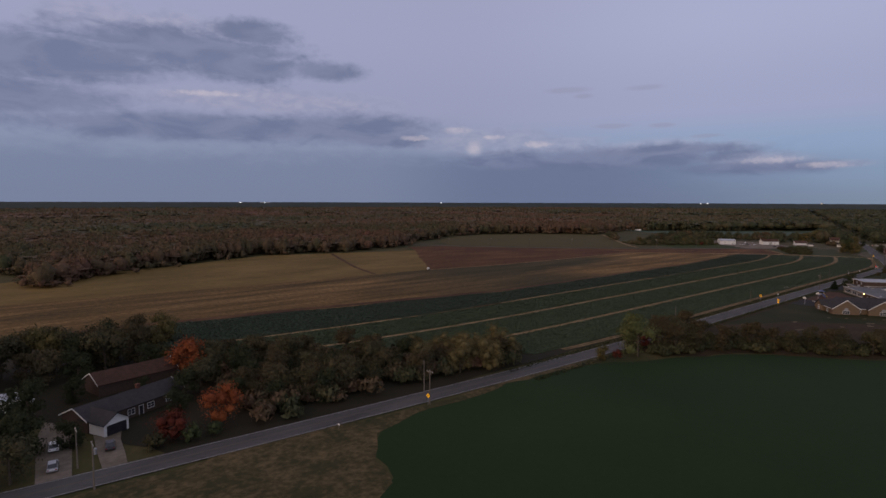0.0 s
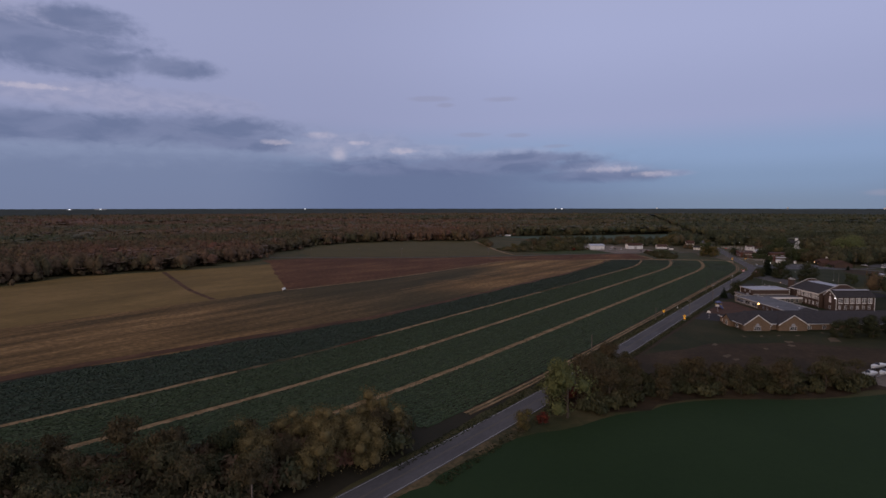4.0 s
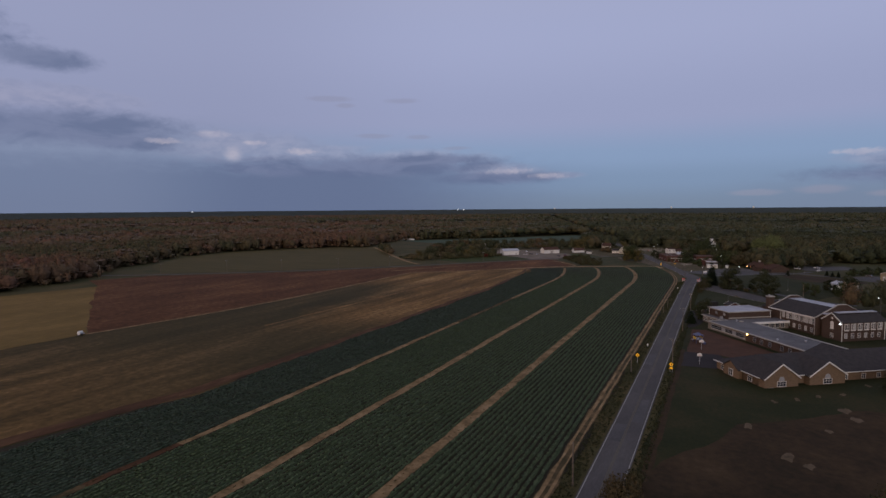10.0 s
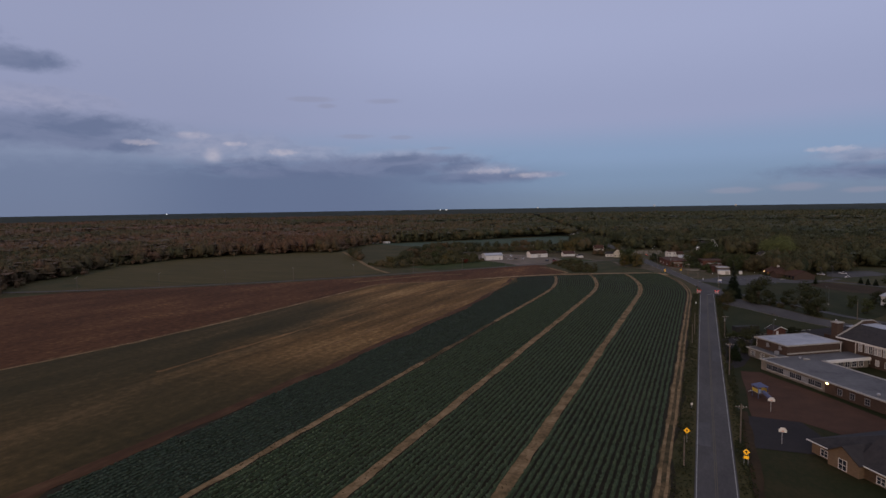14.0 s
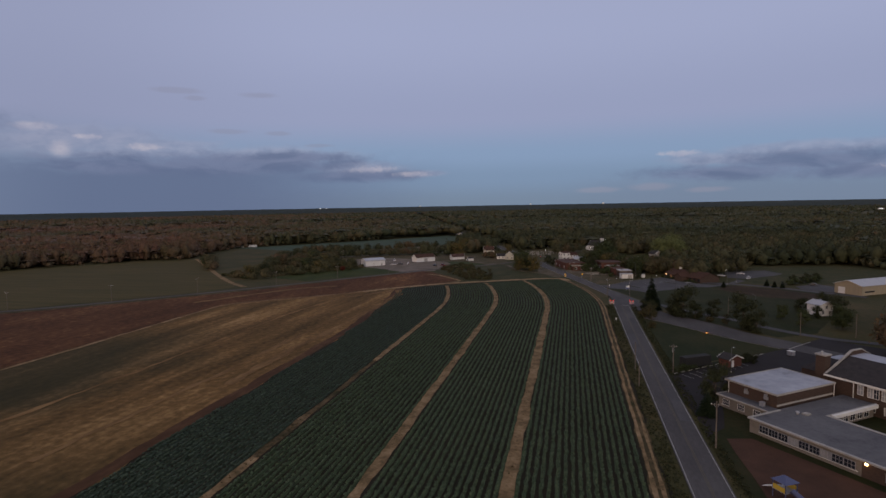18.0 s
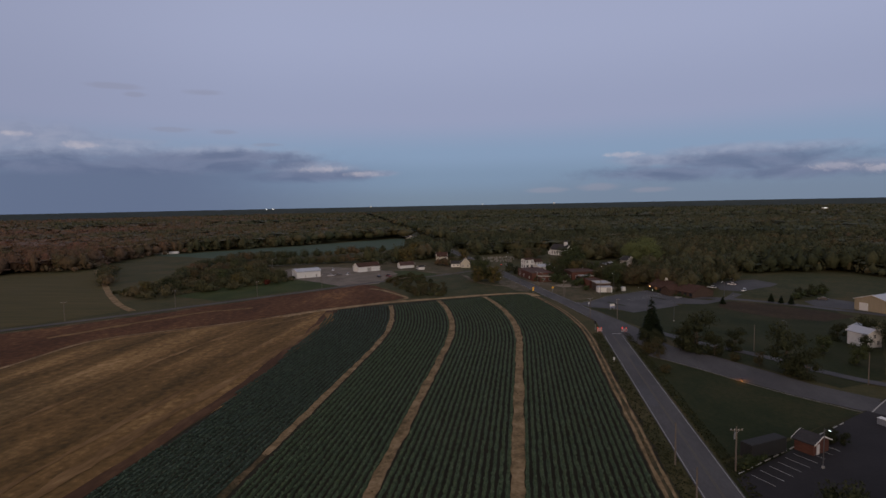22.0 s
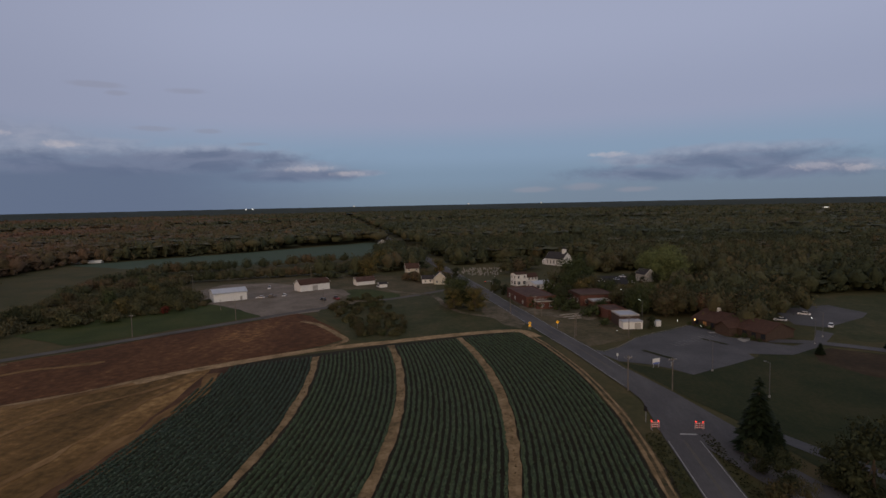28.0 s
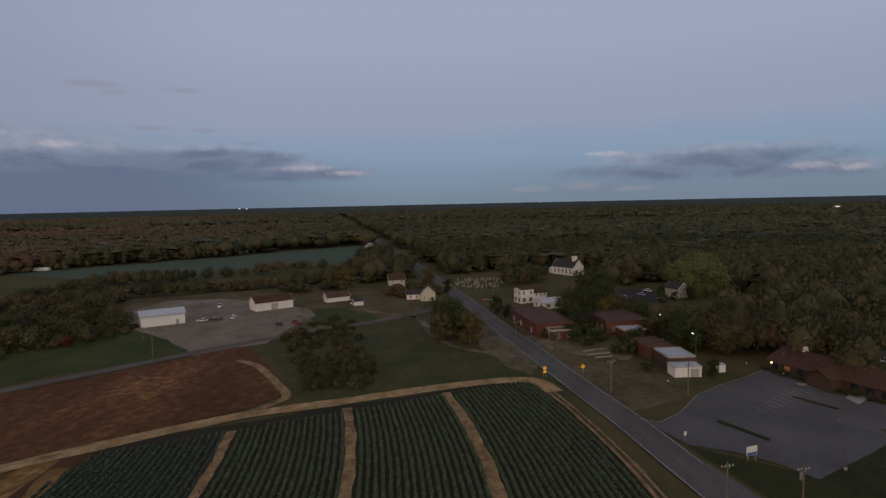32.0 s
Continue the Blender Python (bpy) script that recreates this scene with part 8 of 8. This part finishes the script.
single("island", patch_geo([(576.4, 91.8), (577.6, 91.0), (587, 97.4), (586.2, 98.6)], 0.25), M_LAWN, "narrow planted island in the car park", "island", kind="structure")
m = thing("refuse_skip", "small pale container on the school yard", "container", pose(437, 62, 0.11, 0, 0, 30))
part("bin", Geo().box(-0.9, 0.9, -0.7, 0.7, 0.0, 1.3), M_STEEL, m)
part("lid", Geo().box(-0.95, 0.95, -0.75, 0.75, 1.304, 1.4), M_WHITE, m)

for i in range(12):
    single("stall_line", Geo().box(-2.3, 2.3, -0.03, 0.03, 0.13, 0.142), M_PAINT, "faint worn parking stall line", "road marking", pose(594 + 1.5 * i, 86 - 1.75 * i, 0, 0, 0, 20), "stall lines", "structure")
# timbers laid round the gravel lot and small path lights
for (xa, ya), (xb, yb) in (((642.6, 119.5), (647.8, 109.8)), ((638.7, 118.3), (641.5, 110.9)), ((635.5, 116.5), (637.5, 111.0))):
    d = math.degrees(math.atan2(yb - ya, xb - xa))
    ln = math.hypot(xb - xa, yb - ya)
    single("timber_rail", Geo().box(0, ln, -0.16, 0.16, 0.0, 0.34).box(0.05, ln - 0.05, -0.1, 0.1, 0.34, 0.38), M_KERB, "long pale timber laid on gravel", "timber", pose(xa, ya, 0.14, 0, 0, d), "timber rails")
for x, y in ((628.2, 75.5), (610.8, 65.8), (619.0, 69.6), (611.4, 101.6), (673.2, 152.8), (781.9, 118.4)):
    s = thing("path_light", "short dark post with a lit white top", "lamp", pose(x, y, 0.12), "path lights")
    part("post", Geo().tube((0, 0, 0), (0, 0, 0.9), 0.07, 0.06, 8), M_DARK, s)
    part("lens", Geo().tube((0, 0, 0.9), (0, 0, 1.05), 0.08, 0.06, 8), M_LAMPWHITE, s, "lit white lens")

# added light source: no known lamp stands here, it only tints the kerb amber
s = thing("added_kerb_glow", "added hooded emitter that throws amber light on a kerb", "lamp", pose(466.0, 80.2, 0.15))
part("post", Geo().tube((0, 0, 0), (0, 0, 0.5), 0.08, 0.07, 8), M_DARK, s)
part("hood", Geo().tube((0, 0, 0.58), (0, 0, 0.68), 0.75, 0.3, 14), M_DARK, s)
part("lens", Geo().tube((0, 0, 0.5), (0, 0, 0.57), 0.2, 0.2, 12), M_ADDEDAMBER, s, "added amber emitter hidden under a hood")

# graveyard by the crossroads
gr = np.random.default_rng(77)
stone = Geo().box(-0.08, 0.08, -0.32, 0.32, 0, 0.75).box(-0.08, 0.08, -0.22, 0.22, 0.75, 0.9).box(-0.16, 0.16, -0.42, 0.42, 0, 0.1).mesh("gravestone")
stone.materials.append(M_KERB)
for i in range(110):
    u, w = gr.uniform(), gr.uniform()
    x, y = 776 + 40 * u + 4 * w, 148 + 34 * w - 10 * u
    o = new("gravestone", stone)
    o.matrix_world = pose(x, y, 0, 0, 0, 15 + gr.uniform(-8, 8)) @ Matrix.Diagonal((1, gr.uniform(0.8, 1.4), gr.uniform(0.7, 1.7), 1))
    tagged(o, "pale upright gravestone in churchyard grass", "gravestone", "gravestones")

# walks and boxes round the car park
patch("entry_walk", "pale concrete walk before the long building", [(598.5, 62.6), (603.0, 63.0), (606.0, 60.2), (603.6, 57.2)], 0.135, M_KERB, 0.0, "pavement")
patch("door_walk", "pale concrete walk at a side door", [(611.6, 68.8), (613.6, 69.2), (614.0, 65.4), (612.0, 65.0)], 0.135, M_KERB, 0.0, "pavement")
single("planted_strip", patch_geo([(602.8, 75.2), (603.4, 74.2), (595.4, 68.4), (594.8, 69.4)], 0.22), M_LAWN, "narrow planted strip along the car park", "island", kind="structure")
k = thing("storage_box", "small white storage box beside a dark tree", "box", pose(623.4, 84.2, 0.1, 0, 0, 10))
part("body", Geo().box(-1.0, 1.0, -0.9, 0.9, 0.0, 2.1), M_WHITEMETAL, k)
part("lid", Geo().box(-1.05, 1.05, -0.95, 0.95, 2.104, 2.2), M_ROOFMETAL, k)

# shrubs along the front of the long brown building
for q in range(11):
    d = -15 + 3.0 * q
    tree("greenshrub", 616.6 + 0.866 * d - 0.5 * 9.0, 56.8 + 0.5 * d + 0.866 * 9.0, 0.3 + 0.12 * (q % 3))

# a white tank trailer left at a field corner
t = thing("tank_trailer", "small white water tank on a field trailer", "trailer", pose(255, 316, 0.14, 0, 0, 20))
part("tank", Geo().tube((-0.9, 0, 1.15), (0.9, 0, 1.15), 0.65, 0.65, 14), M_WHITE, t)
part("chassis", Geo().box(-1.2, 1.9, -0.5, 0.5, 0.4, 0.52), M_STEEL, t)
for q in (-0.65, 0.65):
    part("wheel", Geo().tube((0, q - 0.1, 0.35), (0, q + 0.1, 0.35), 0.35, 0.35, 12), M_TYRE, t)

# pale crop tunnels beyond the far field
for i in range(4):
    t = thing("crop_tunnel", "long low white sheeted crop tunnel", "tunnel", pose(872 + 4 * i, 566 - 14.5 * i, 0, 0, 0, -78), "crop tunnels")
    arc = [(2.2 * math.cos(math.pi * k / 8), 2.6 * math.sin(math.pi * k / 8)) for k in range(9)]
    g = Geo().add([(-6.0, a, b) for a, b in arc] + [(6.0, a, b) for a, b in arc], [(k, k + 1, k + 10, k + 9) for k in range(8)] + [tuple(range(9))[::-1], tuple(range(9, 18))])
    part("sheet", g, M_WHITEMETAL, t)
    part("hoop", Geo().box(-6.08, -6.0, -2.25, 2.25, 0, 0.2).box(6.0, 6.08, -2.25, 2.25, 0, 0.2), M_STEEL, t)

# lights and towers on the horizon
for az, d, h in ((15.3, 4500, 33), (4.3, 4600, 36), (-2.6, 4400, 34)):
    t = thing("water_tower", "distant pale water tower above the woods", "water tower", pose(200 + d * math.cos(radians(az)), 100 + d * math.sin(radians(az)), 0))
    part("column", Geo().tube((0, 0, 0), (0, 0, h), 3, 2.4, 12), M_WHITE, t)
    part("tank", Geo().tube((0, 0, h), (0, 0, h + 4), 5, 8, 16).tube((0, 0, h + 4), (0, 0, h + 9), 8, 5, 16), M_WHITE, t)
for az, d, w in ((71.3, 4300, 30), (69.0, 4300, 70), (24.5, 4500, 22), (25.1, 4500, 14), (50.9, 4600, 12), (-23.6, 1900, 14)):
    b = thing("distant_works", "distant pale building with white lights", "building", pose(200 + d * math.cos(radians(az)), 100 + d * math.sin(radians(az)), 0, 0, 0, az))
    part("wall", Geo().box(-10, 10, -w / 2, w / 2, 0, 36 if d > 3000 else 20), M_CONCRETE, b)
    part("light", Geo().box(-10.6, -10.0, -4, 4, 31 if d > 3000 else 18.5, 35 if d > 3000 else 19.6), M_FARLIGHT, b, "row of lit white lamps")
